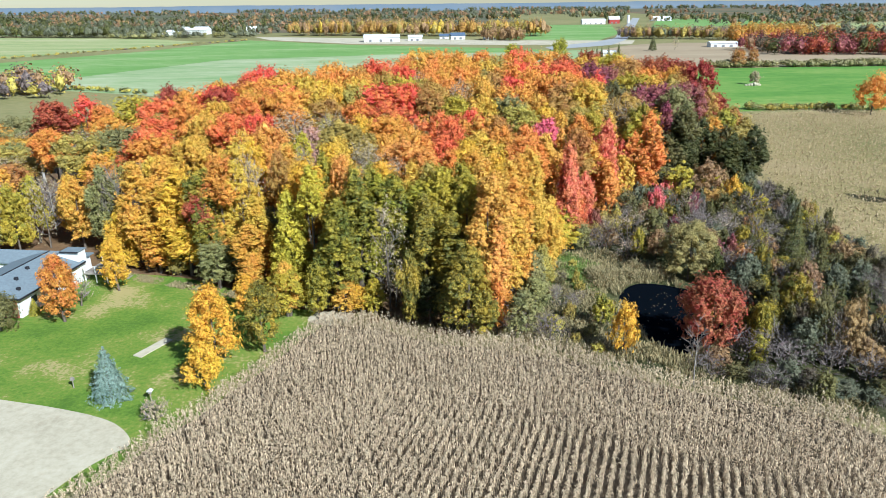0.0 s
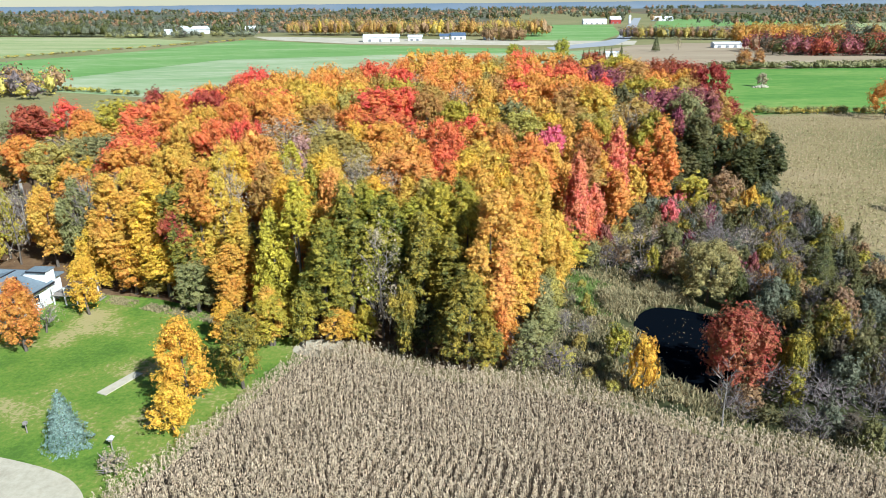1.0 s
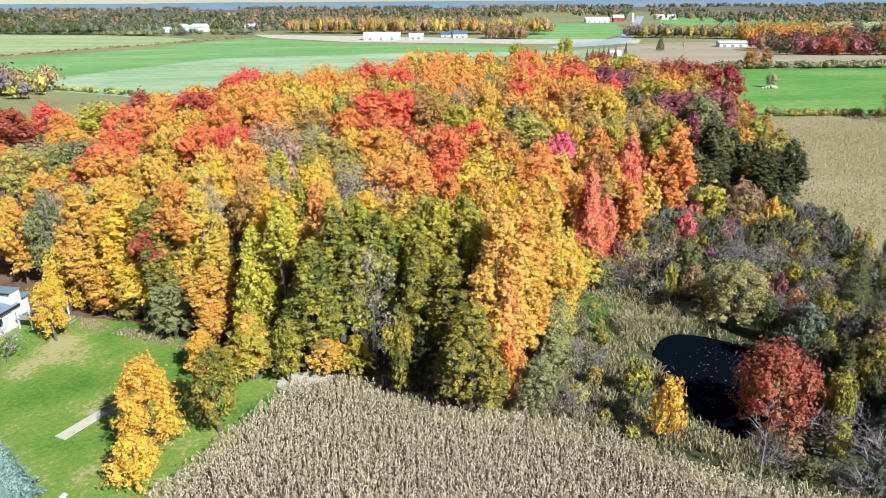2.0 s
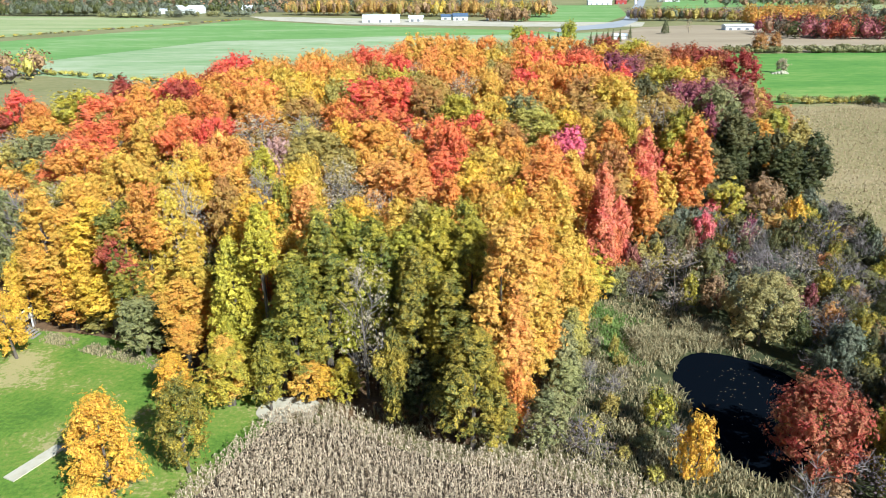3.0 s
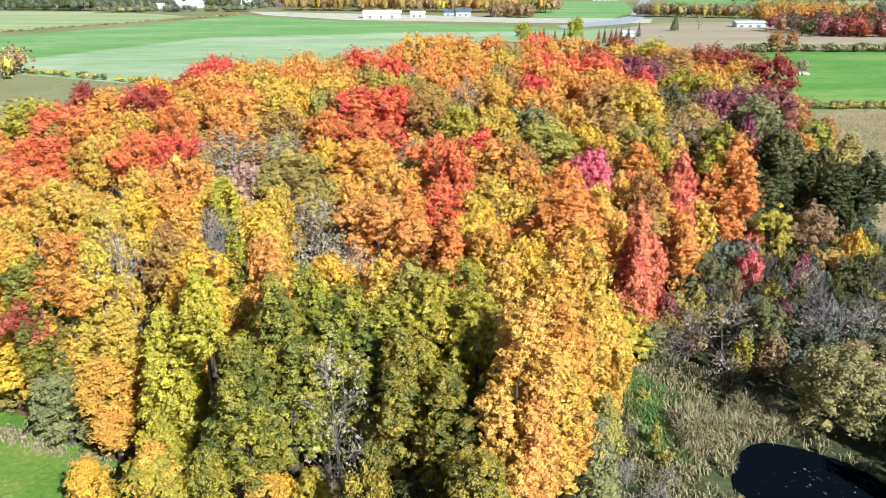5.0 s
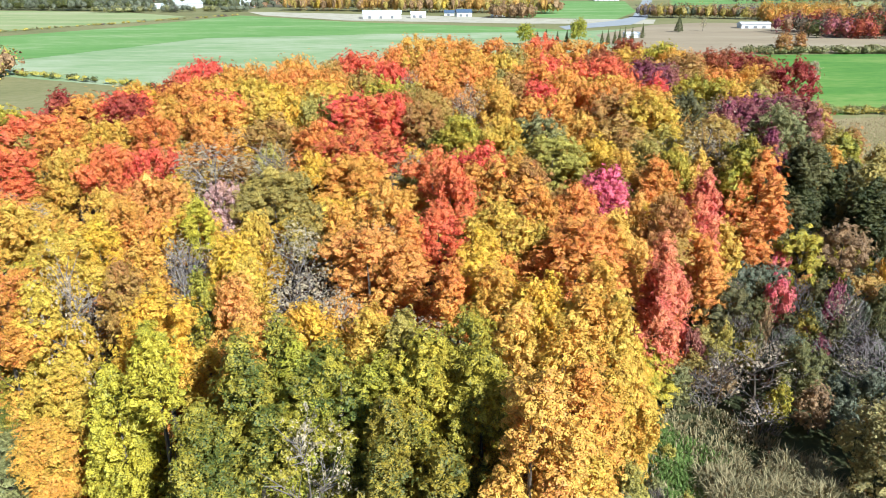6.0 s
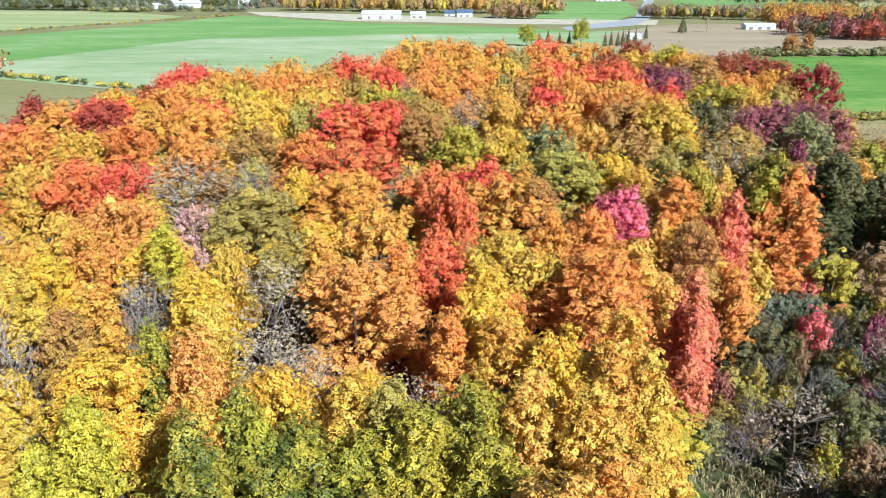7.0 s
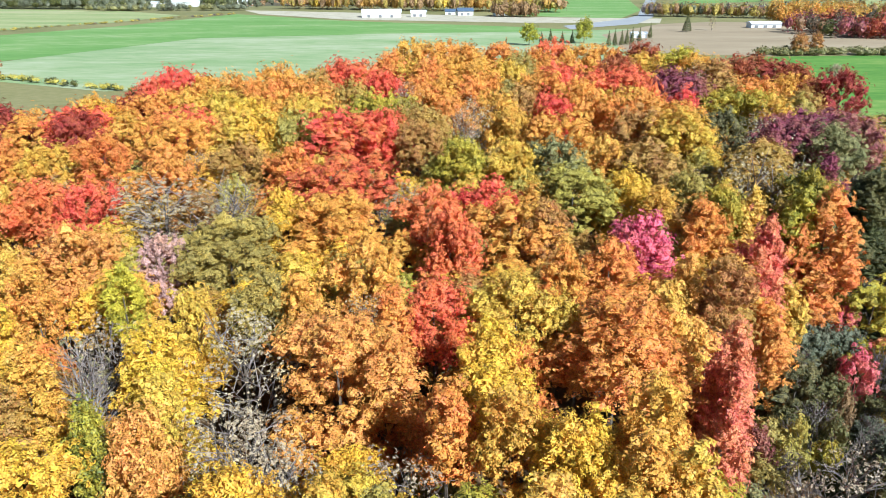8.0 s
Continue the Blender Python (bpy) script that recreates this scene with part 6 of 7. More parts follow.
grove("B", "dome_l", "thinly leaved grey brown tree in the woodlot", [
    (-9.2, 95.4, 12.5, 3.8), (-37.9, 117.2, 10.4, 3.6), (-81.1, 119.5, 10.3, 4.2), (-106.1, 129.4, 11.5, 3.5), (-113, 138.6, 10.8, 4.1), (31, 138.7, 13.1, 3.6),
    (-74.2, 141.5, 12.4, 4.2), (-87.8, 146.8, 11.5, 3.7), (-106.3, 147.3, 12.1, 3.7), (5.6, 153.5, 14.2, 3.8), (42.7, 157.1, 18.3, 3.9), (-81, 159.9, 13.7, 3.7),
    (45.8, 196.3, 19.9, 3.9), (36.2, 200.4, 16.2, 3.8),
])
grove("B", "edge_s", "thinly leaved grey brown tree at the woodlot edge", [
    (-12.3, 96.3, 5.8, 2.4),
])
grove("b", "dome_s", "almost leafless tree with pale branches in the woodlot", [
    (-19.8, 96.4, 17.6, 2),
])
grove("o", "edge_m", "tree with rust brown autumn leaves at the woodlot edge", [
    (12.5, 97.6, 8.7, 2.5), (-100.6, 113.5, 11.1, 3.3),
])
grove("e", "edge_t", "grey green leafy tree at the woodlot edge", [
    (-68, 97.7, 11.8, 3), (-51.5, 101.5, 13.5, 3),
])
grove("G", "dome_l", "maple with golden autumn leaves in the woodlot", [
    (-35.1, 97.7, 11.2, 3.6), (-38.2, 100.2, 10.2, 3.8), (5.9, 105.1, 17.6, 4.4), (-40.2, 108.9, 16.2, 4.2), (-33.7, 109.9, 12.5, 3.6), (-84, 116.6, 10.5, 3.6),
    (6.9, 121, 17.6, 5), (-19, 122.2, 12, 3.7), (-84.6, 123, 11.6, 3.7), (-105.2, 123, 10.4, 3.6), (-47.4, 125.5, 11.8, 4), (-99, 126.2, 11.5, 4.6),
    (-90.7, 126.4, 11.9, 3.6), (-43.8, 127, 17.8, 3.3), (-87.5, 128.3, 11.4, 3.8), (-61.4, 128.9, 11.6, 4), (-63.7, 133.8, 16.5, 4.2), (-58.5, 138.4, 11.9, 3.8),
    (-45.7, 139.6, 18.5, 4), (8.1, 140.8, 18.6, 4.2), (-86.9, 140.9, 11.1, 4.3), (-108.8, 142, 12.1, 4.8), (18.7, 142.6, 18.7, 4.1), (-95.8, 149.5, 12.2, 4.2),
])
grove("G", "dome_l", "maple with golden autumn leaves in the woodlot", [
    (-109.2, 150.1, 11.9, 4.2), (31.5, 151.2, 19.2, 4.5), (-78.5, 151.3, 12.4, 4.3), (31.5, 153.6, 20, 5.4), (-99.3, 154.2, 12, 3.6), (-26, 154.3, 19.4, 5.2),
    (9.4, 156.9, 19.5, 4), (-43.1, 158.4, 18.4, 4.8), (-68.4, 158.8, 12.2, 3.6), (-86.4, 161.8, 13.7, 3.8), (-19.6, 163.1, 20.4, 4.9), (-31.5, 165, 20.5, 5),
    (8.1, 167.5, 20.2, 3.7), (26.2, 167.7, 20.5, 4.4), (-53.5, 168.7, 19.2, 3.7), (50.8, 168.8, 18.9, 4.1), (-67.8, 169.9, 14.6, 4), (-38.6, 170.7, 19.3, 4.5),
    (-57.1, 172.5, 13.6, 3.7), (-55.3, 175.9, 14.8, 3.8), (14.1, 185.5, 16.3, 3.8), (-13.5, 187.5, 16.1, 3.8), (-9, 187.8, 15.5, 3.6), (12.7, 191.5, 15.6, 3.7),
])
grove("G", "dome_l", "maple with golden autumn leaves in the woodlot", [
    (-5.4, 196.7, 21.3, 4.6), (12.1, 196.7, 21.3, 4.6), (-31.8, 206.7, 17.1, 3.8), (-9.6, 212, 16.6, 3.7), (42.9, 217.5, 20.5, 5.4), (-18.7, 221.9, 16.7, 3.6),
    (-3.5, 225.2, 22, 5.4), (21.2, 234.5, 15.7, 4), (0.6, 237.6, 16.3, 3.6),
])
grove("S", "dome_l", "maple with salmon orange autumn leaves in the woodlot", [
    (-5.1, 97.9, 17.6, 5.2), (-29.2, 113.9, 17.6, 4.2), (-27.3, 155.5, 19.4, 4), (-36.8, 184.1, 20.6, 4.2), (-31.4, 190.6, 15.5, 3.8), (-38.1, 194.6, 14.4, 3.7),
])
grove("e", "bush", "grey green leafy shrub in the wet hollow", [
    (20.8, 99.6, 4.7, 1.5),
])
grove("B", "bush", "thinly leaved grey brown shrub in the wet hollow", [
    (24.6, 99.9, 5.3, 1.9), (27.8, 100, 6.4, 3.2), (42.7, 101, 5.3, 2.9), (40.1, 110, 6.6, 2.1),
])
grove("O", "dome_l", "maple with orange autumn leaves in the woodlot", [
    (-2.6, 99.9, 11.5, 4), (11.8, 101.6, 17.6, 5.5), (-34.4, 103.9, 12, 3.6), (-73.9, 107.1, 11, 3.7), (-74.5, 110.8, 11.3, 3.6), (-5.8, 110.8, 17.6, 3.5),
    (-45.9, 111.4, 16.5, 4.9), (-78.5, 116.8, 10.5, 3.7), (-6.5, 120, 12.6, 3.6), (-69.4, 122.4, 16.1, 4), (-9.3, 123.9, 17.6, 5.8), (-103.2, 126.4, 10.8, 4.2),
    (-94.1, 128.6, 11.6, 4.5), (-111.7, 132.3, 11.8, 3.6), (-99.5, 132.7, 11.1, 3.7), (-102, 137.5, 11.5, 3.6), (-96.2, 137.9, 12, 4.2), (-62.4, 138, 10.8, 3.6),
    (-31.1, 138.3, 18.5, 4.6), (-17.2, 138.4, 18.5, 4), (-50.4, 139.5, 18.5, 4.4), (-103.2, 141.7, 11, 3.8), (-90.6, 142, 10.9, 4.1), (-40, 143.4, 18.8, 4.2),
])
grove("O", "dome_l", "maple with orange autumn leaves in the woodlot", [
    (-112.5, 144.2, 12, 4.4), (-69.9, 144.3, 17.4, 3.7), (-46.5, 151.1, 11.6, 3.8), (16, 153, 19.4, 4.5), (-33.8, 153, 19.3, 5), (-39.2, 158.4, 18.4, 4.8),
    (-56.5, 158.6, 18.7, 5.4), (34.2, 159.8, 19.8, 4.1), (31.1, 161.2, 19.8, 3.8), (1.4, 161.3, 20.1, 4.1), (25.5, 162.8, 20.1, 4.2), (21.8, 164.3, 20.1, 3.8),
    (-23.2, 164.5, 20.2, 4.2), (29.5, 166.1, 20.4, 4.4), (-45.8, 169, 19.1, 4.5), (17.2, 169.6, 15.7, 3.7), (0.3, 169.7, 15.8, 3.6), (-42.8, 172.4, 19.4, 4.6),
    (-20.2, 173.2, 21.1, 4.6), (21.7, 173.2, 21, 4.6), (-29.5, 173.3, 21.1, 4.6), (4.1, 175.1, 21.2, 4.6), (-3.5, 175.2, 21.2, 4.6), (-24.6, 175.2, 21.2, 4.6),
])
grove("O", "dome_l", "maple with orange autumn leaves in the woodlot", [
    (0.5, 177.2, 21.4, 4.8), (7, 179, 21.2, 4), (16.3, 179.2, 21.6, 4.8), (51.8, 180, 20.1, 4.9), (-40.3, 181.2, 20.5, 4.5), (-21.2, 181.7, 15.8, 3.7),
    (2.6, 181.7, 15.6, 3.6), (64.9, 181.8, 15, 3.6), (-28.3, 183.8, 22.2, 5), (9.9, 185.4, 15.2, 4), (52.4, 186.2, 19.6, 4.2), (-0.4, 186.7, 16.4, 3.6),
    (61.6, 189.3, 19.7, 4.4), (-2.6, 193.2, 21.6, 5.3), (6.6, 193.2, 21.6, 5.3), (18, 196.5, 16.6, 3.7), (1.5, 197, 21.7, 5.4), (-38, 199.2, 14.4, 3.6),
    (23.9, 204.9, 21.5, 4.9), (-10.8, 205.3, 21.7, 5.3), (-3.2, 209.9, 17, 3.6), (31.6, 212.9, 16.3, 3.8), (15.5, 215, 16.7, 3.7), (11.4, 215.2, 15.6, 3.6),
])
grove("O", "dome_l", "maple with orange autumn leaves in the woodlot", [
    (54.3, 217.4, 20.5, 5.4), (-22.4, 218.8, 15.5, 4.1), (20, 219.1, 21.4, 4.2), (34.7, 219.4, 21.9, 5.3), (29.8, 219.6, 22, 5.4), (5.3, 219.8, 22, 5.4),
    (39.8, 224.9, 16.5, 3.7), (12.4, 225, 22, 5.4), (-13.2, 227.2, 16, 4), (0.3, 231, 22.1, 5.4), (30.9, 231.7, 16.9, 3.6), (-8.4, 235, 22.1, 5.3),
    (31.1, 240.7, 15.9, 4.4),
])
grove("o", "dome_m", "tree with rust brown autumn leaves in the woodlot", [
    (-24.6, 100.1, 13.3, 3), (20.8, 108.4, 17.6, 2.4), (21.8, 110.6, 12.7, 3), (-17.9, 111.2, 13.2, 2.7), (2.7, 114.6, 13.1, 2.8), (14.1, 115.3, 14.4, 2.5),
    (-23, 115.6, 13.4, 3), (12.1, 116.6, 11.5, 3.5), (9.5, 117.3, 12.7, 2.7), (-21.2, 118.9, 13, 3.2), (13, 119.1, 13.1, 2.4), (9.8, 121.5, 17.6, 2.8),
    (13.3, 122.6, 13.8, 2.5), (6.2, 124.9, 13.2, 2.7), (12.6, 126.1, 12.8, 2.7), (-16.1, 126.2, 14.4, 2.5), (23.4, 128.2, 14.3, 2.9), (-1.1, 129.1, 14, 2.6),
    (-44.3, 129.7, 13.7, 2.6), (34.5, 129.8, 14.9, 2.6), (-26.2, 132.2, 15.2, 2.6), (24.5, 133.1, 14.7, 2.8), (-19.5, 133.5, 13.2, 2.8), (-21.9, 133.9, 13.7, 2.6),
])
grove("o", "dome_m", "tree with rust brown autumn leaves in the woodlot", [
    (-57.9, 135.3, 13.8, 2.6), (-37.2, 135.5, 13.7, 2.9), (-26.2, 136.4, 13.9, 2.6), (-21.1, 138.6, 12.5, 3.4), (-8.2, 139.7, 14, 2.6), (-19.1, 143.2, 14.6, 2.7),
    (28.6, 143.3, 15.4, 2.9), (-99.5, 143.4, 12.6, 3.4), (-23.2, 144.1, 15.2, 2.4), (-12.4, 144.2, 15.9, 2.5), (24.8, 144.4, 15.1, 2.7), (21.5, 144.6, 15.5, 2.6),
    (-33.4, 146.4, 14.6, 2.5), (0.2, 147.9, 14.5, 3.5), (6.8, 147.9, 15.9, 2.6), (12.7, 163.5, 15.4, 3.5), (43.7, 163.6, 12.5, 3.4), (42.3, 166.9, 13.8, 3.1),
    (39.9, 171.8, 14.6, 3.1), (-16.8, 180.8, 15.8, 3.2), (34.2, 188.5, 15.2, 3), (37.5, 190.1, 16.6, 3.5), (-46.5, 193.3, 15.2, 3.4), (-30.7, 194.6, 15.9, 3.1),
])
grove("o", "dome_m", "tree with rust brown autumn leaves in the woodlot", [
    (52.5, 194.6, 15.1, 3.4), (40.4, 194.7, 14.9, 2.9), (-19.5, 196.5, 15.7, 3.5), (-23.1, 197, 15.6, 3.1), (58.5, 197.5, 13.9, 3.2), (33.9, 197.7, 15.5, 3.1),
    (-30.5, 197.8, 16.9, 3.5), (42.1, 199.8, 14.4, 3), (48.9, 200.7, 14.3, 3.2), (-22.5, 203.1, 17, 3.1), (0.2, 210.2, 16.3, 3), (-24.4, 211.9, 15.7, 3.2),
    (64, 221.5, 14, 3.4), (33.4, 228.5, 17.3, 3.5), (29.9, 236.7, 16.7, 3.4),
])
grove("b", "dome_l", "almost leafless tree with pale branches in the woodlot", [
    (-19.9, 100.3, 12.8, 3.7), (-20.2, 127.8, 17.8, 3.5), (-80.6, 137.1, 10.6, 4.1), (-75.2, 160.7, 13.9, 4.1),
])
grove("b", "dome_m", "almost leafless tree with pale branches in the woodlot", [
    (-43.5, 100.6, 11.4, 3.5), (-40.1, 103, 11.9, 3.1), (-111.2, 125.8, 11.9, 3.2), (-102.8, 131.8, 11.3, 3), (-112.3, 148.2, 12.8, 3.3),
])
grove("P", "edge_m", "small tree with pinkish red leaves at the woodlot edge", [
    (19.1, 101.3, 9.6, 2.5), (22.3, 107.9, 10.6, 2.5),
])
grove("b", "edge_t", "almost leafless tree with pale branches at the woodlot edge", [
    (-49.3, 101.4, 13.5, 3),
])
grove("T", "edge_t", "tree with dull olive tan leaves at the woodlot edge", [
    (-72.5, 101.5, 11.6, 4.1), (59.5, 141.1, 12, 4.1), (64.3, 147.9, 12.8, 3.3),
])
grove("S", "edge_x", "maple with salmon orange autumn leaves at the woodlot edge", [
    (15.5, 103.5, 17.6, 3.1), (29.7, 126.4, 17.1, 2.9),
])
grove("B", "edge_m", "thinly leaved grey brown tree at the woodlot edge", [
    (-62.5, 104.4, 11.4, 2.8), (-92.9, 104.8, 10.2, 3.6), (-68.9, 104.8, 10.7, 3), (-89.6, 104.9, 10.7, 3.3),
])
grove("R", "edge_s", "maple with bright red autumn leaves at the woodlot edge", [
    (21.1, 104.6, 6, 1.5),
])
grove("F", "edge_m", "maple with flame red and orange leaves at the woodlot edge", [
    (20.3, 104.6, 9, 2.1),
])
grove("b", "edge_m", "almost leafless tree with pale branches at the woodlot edge", [
    (-46.8, 104.8, 10, 2.5), (-54.1, 106.1, 10.7, 3), (-63.3, 112.9, 8.6, 1.9), (-66.3, 113.4, 9.1, 2.2), (-72.9, 133.7, 11, 2.2), (-71.6, 136.6, 11.7, 2.7),
    (-68.8, 138.1, 10.8, 2.5),
])
grove("T", "dome_m", "olive tan tree in the woodlot", [
    (-11.3, 104.8, 17.6, 2.8), (13.1, 107.8, 13.6, 2.8), (-50.4, 108.6, 12.7, 2.7), (3.1, 110.6, 13.5, 2.8), (-4.3, 114.6, 13.4, 2.9), (-7.1, 115.2, 14.7, 2.6),
    (-22.8, 121.3, 14.3, 2.5), (2.6, 121.8, 14.4, 2.9), (20.7, 122, 14.6, 2.6), (10.6, 124.6, 14, 2.5), (-55.2, 125.4, 13.4, 2.6), (-3.4, 130.2, 13.5, 2.9),
    (-40.4, 132.5, 14.4, 2.9), (-44.3, 132.7, 14.2, 2.8), (5.6, 132.7, 14.1, 2.6), (6, 136, 14.7, 2.8), (13.4, 136.1, 15, 2.6), (-23, 136.5, 15.1, 2.8),
    (-55.8, 136.7, 13.7, 2.5), (-39.5, 137, 13.4, 2.5), (8.9, 137.2, 14.9, 2.7), (-58.3, 143.1, 15.7, 2.6), (11, 143.3, 15.4, 2.9), (-33.8, 144.5, 15.3, 2.6),
])
grove("T", "dome_m", "olive tan tree in the woodlot", [
    (-0.9, 144.6, 15.6, 2.4), (-43.4, 146.3, 14.7, 2.8), (31.4, 146.3, 15.8, 2.9), (-39.4, 146.8, 14, 2.9), (-46.5, 147.9, 14.2, 2.5), (-26.1, 147.9, 15.5, 2.5),
])
grove("P", "edge_m", "maple with pink red autumn leaves at the woodlot edge", [
    (20, 105.2, 12.5, 2.3),
])
grove("P", "bush_s", "small shrub with pinkish red leaves in the wet hollow", [
    (48.6, 105.3, 3.8, 1.4), (42.7, 121.6, 3.8, 1.6),
])
grove("T", "bush_s", "olive tan shrub in the wet hollow", [
    (26.4, 105.7, 3.4, 1.8), (25.9, 107.9, 4.3, 2),
])
grove("M", "bush", "shrub with dark purple leaves in the wet hollow", [
    (24.2, 105.8, 4.9, 1.4), (43.6, 117.2, 5, 1.3),
])
grove("y", "dome_m", "maple turning from green to yellow in the woodlot", [
    (-36.9, 106, 11.9, 3.5), (-30.9, 107.2, 13, 2.9), (-59.4, 132.3, 12, 3.4), (-55.8, 133.1, 13.8, 2.4), (6.3, 143.7, 14, 2.9), (45.3, 169.4, 14.3, 3.2),
    (-9.3, 169.5, 15.8, 2.9), (67.6, 224.3, 14, 3.5), (66.8, 230.5, 15.4, 3.1), (61.8, 230.7, 14.8, 3.2), (64.3, 233.4, 15.8, 3.4), (47, 233.7, 15.2, 3.1),
    (17.7, 234.1, 16.3, 3.1), (58.1, 234.2, 14.9, 3.4), (43.3, 236.6, 14.1, 3.5), (55.9, 238.1, 15.8, 3.4), (59.3, 238.1, 14.5, 3.5),
])
grove("T", "bush", "shrub with dull olive tan leaves in the wet hollow", [
    (27.7, 107.2, 4.6, 1.1),
])
grove("y", "dome_l", "maple turning from green to yellow in the woodlot", [
    (-83.9, 110.5, 10.8, 4.2), (-81.4, 114.2, 10.3, 3.6), (-34.2, 115.8, 11.8, 3.6), (18.2, 122.3, 13.1, 3.8), (27.1, 126.1, 17.7, 3.3), (1.8, 134.9, 12.4, 3.7),
    (25.1, 138, 12.7, 3.6), (2.2, 141.4, 18.6, 5), (-65.2, 149.6, 18.2, 5.4), (-78.1, 156.4, 13, 3.7), (-72.3, 157.1, 13.5, 4.2), (-6.8, 164.2, 19.9, 3.6),
    (-10.5, 164.5, 20.2, 4.2), (-69.5, 165.2, 13.4, 4.3), (49.2, 172.4, 19.4, 4.5), (45.1, 174.2, 19.6, 4.6), (-64.8, 174.7, 13.8, 3.8), (-27.9, 212.6, 16.7, 3.8),
    (58.8, 222.2, 14.4, 3.7), (51.6, 222.4, 20.6, 5.4), (60.6, 225.1, 15.5, 3.6), (55, 227.2, 20.6, 5.4), (64.7, 227.7, 14.2, 3.6), (42.5, 228.5, 15.3, 3.6),
])
grove("y", "dome_l", "maple turning from green to yellow in the woodlot", [
    (70.2, 230.4, 15.9, 3.6), (68.5, 237.9, 14.6, 4.2), (61.7, 240.7, 15.2, 4.1), (21.4, 240.9, 15.9, 4),
])
grove("e", "dome_m", "grey green leafy tree in the woodlot", [
    (-80.5, 111, 11.3, 3.2), (-46.1, 120.3, 10.1, 3.2), (-50.7, 125.4, 10, 3), (-92.8, 156.8, 12.9, 3.2), (56.2, 193.9, 15.4, 3.5), (12.8, 203.2, 15.8, 3.4),
    (-27.7, 206.8, 16.2, 3.4),
])
grove("W", "dome_m", "half-bare tree with faded pink leaves in the woodlot", [
    (-21.7, 112.8, 17.6, 2.4),
])
grove("T", "dome_l", "tree with dull olive tan leaves in the woodlot", [
    (-95.7, 113.4, 10.7, 4.1), (-61.8, 115.9, 16.4, 4.4), (-92.8, 122.7, 11, 3.8), (-74.6, 126.5, 11, 3.7), (-80.3, 128.8, 11.5, 3.6), (-87.2, 132.8, 11.2, 3.6),
    (-92.6, 138.9, 11.6, 3.7), (-101.8, 147.8, 13.2, 3.6), (-68, 154.4, 12.6, 3.6), (-19.7, 155.5, 19.4, 4), (-12.8, 159, 14.5, 3.8), (-89.6, 159.3, 12.9, 3.6),
    (20.6, 160.4, 14, 3.7), (-5, 161.3, 19.9, 4.1), (53, 165, 12.6, 3.6), (58, 165.4, 14.6, 3.8), (-77.6, 165.4, 13.5, 4.4), (-74, 166.2, 13.1, 4.2),
    (57.9, 169.2, 13.9, 3.6), (-56.2, 182.3, 14.9, 3.8), (28.2, 190.1, 15.8, 3.8), (24, 197.7, 16.3, 3.7), (17.7, 203.3, 16.9, 3.7), (3.6, 203.5, 16.1, 3.6),
])
grove("T", "dome_l", "tree with dull olive tan leaves in the woodlot", [
    (-34, 204, 16, 4.1), (3.2, 209.1, 16.9, 3.6), (15.4, 209.4, 21.4, 4.5), (-5.9, 212.6, 16, 3.8), (-24.6, 215.8, 16.1, 4.4), (37.5, 228.9, 17, 3.8),
    (24.9, 237.8, 17.1, 4.4),
])
grove("T", "dome_m", "tree with dull olive tan leaves in the woodlot", [
    (-56.2, 113.9, 11.7, 3.5), (-27.7, 120.1, 12.9, 2.9), (40.6, 145.1, 11.8, 3.4), (65.7, 162.5, 12.4, 3.2), (61.7, 166.4, 12.7, 3.5), (54.1, 168.7, 18.8, 3.4),
    (10.2, 172.7, 20.6, 3.1), (36.3, 174.6, 15.5, 3.5), (45.9, 181.2, 15.1, 2.9), (5.2, 185.2, 16.7, 3.5), (31.4, 187.8, 15.1, 3), (-38.3, 188.4, 13.7, 3.5),
    (22.2, 189.8, 16.5, 3.2), (-40.7, 190.9, 14, 3.2), (25.3, 194.2, 16.3, 3), (-21.3, 199.5, 16.3, 3.4), (18.4, 199.8, 15.4, 3.1), (14.9, 201, 16.1, 3),
    (-28.2, 202.9, 15.3, 3.2), (11.1, 211.5, 16.5, 3.2), (18.3, 224.8, 15.4, 3.1), (-9.6, 227.8, 16.7, 3.4), (23.5, 230.8, 16.9, 3.4), (33.8, 234.3, 16.1, 3.5),
])
grove("K", "bush", "shrub with vivid magenta pink leaves in the wet hollow", [
    (36.1, 114.7, 6.3, 2.1), (41.7, 126.9, 4.7, 1.7),
])
grove("R", "dome_l", "maple with bright red autumn leaves in the woodlot", [
    (-50.6, 115.8, 16.7, 5.1), (1.2, 118.6, 17.6, 3.3), (-1.3, 125.5, 17.7, 3.8), (-34.1, 126.9, 17.8, 3.5), (-39.5, 127.3, 17.8, 4.2), (4.2, 127.4, 17.8, 4.1),
    (-54.4, 129.4, 16.8, 4.9), (-59.1, 147, 18, 5.4), (-10.7, 151, 19.2, 5.9), (-8.8, 152.1, 19.8, 5.4), (-13.2, 152.1, 19.8, 5.4), (-6.9, 155.5, 19.4, 4),
    (-50.5, 157.9, 19.4, 5.4), (-35.8, 160.1, 18.8, 5.4), (32.2, 174.8, 20.9, 3.8), (-9.7, 179.1, 21.4, 4.4), (25.5, 179.2, 21.6, 4.8),
    (-48.4, 180.1, 20.1, 4.9), (30.6, 181.6, 22.1, 5.4), (19.7, 183.6, 22, 5), (-46.2, 184.5, 21.6, 5.4), (-18.6, 190.2, 22.2, 5.4), (-14.5, 193.3, 21.6, 5.3),
])
grove("R", "dome_l", "maple with bright red autumn leaves in the woodlot", [
    (23.8, 225.1, 22.9, 5.4),
])
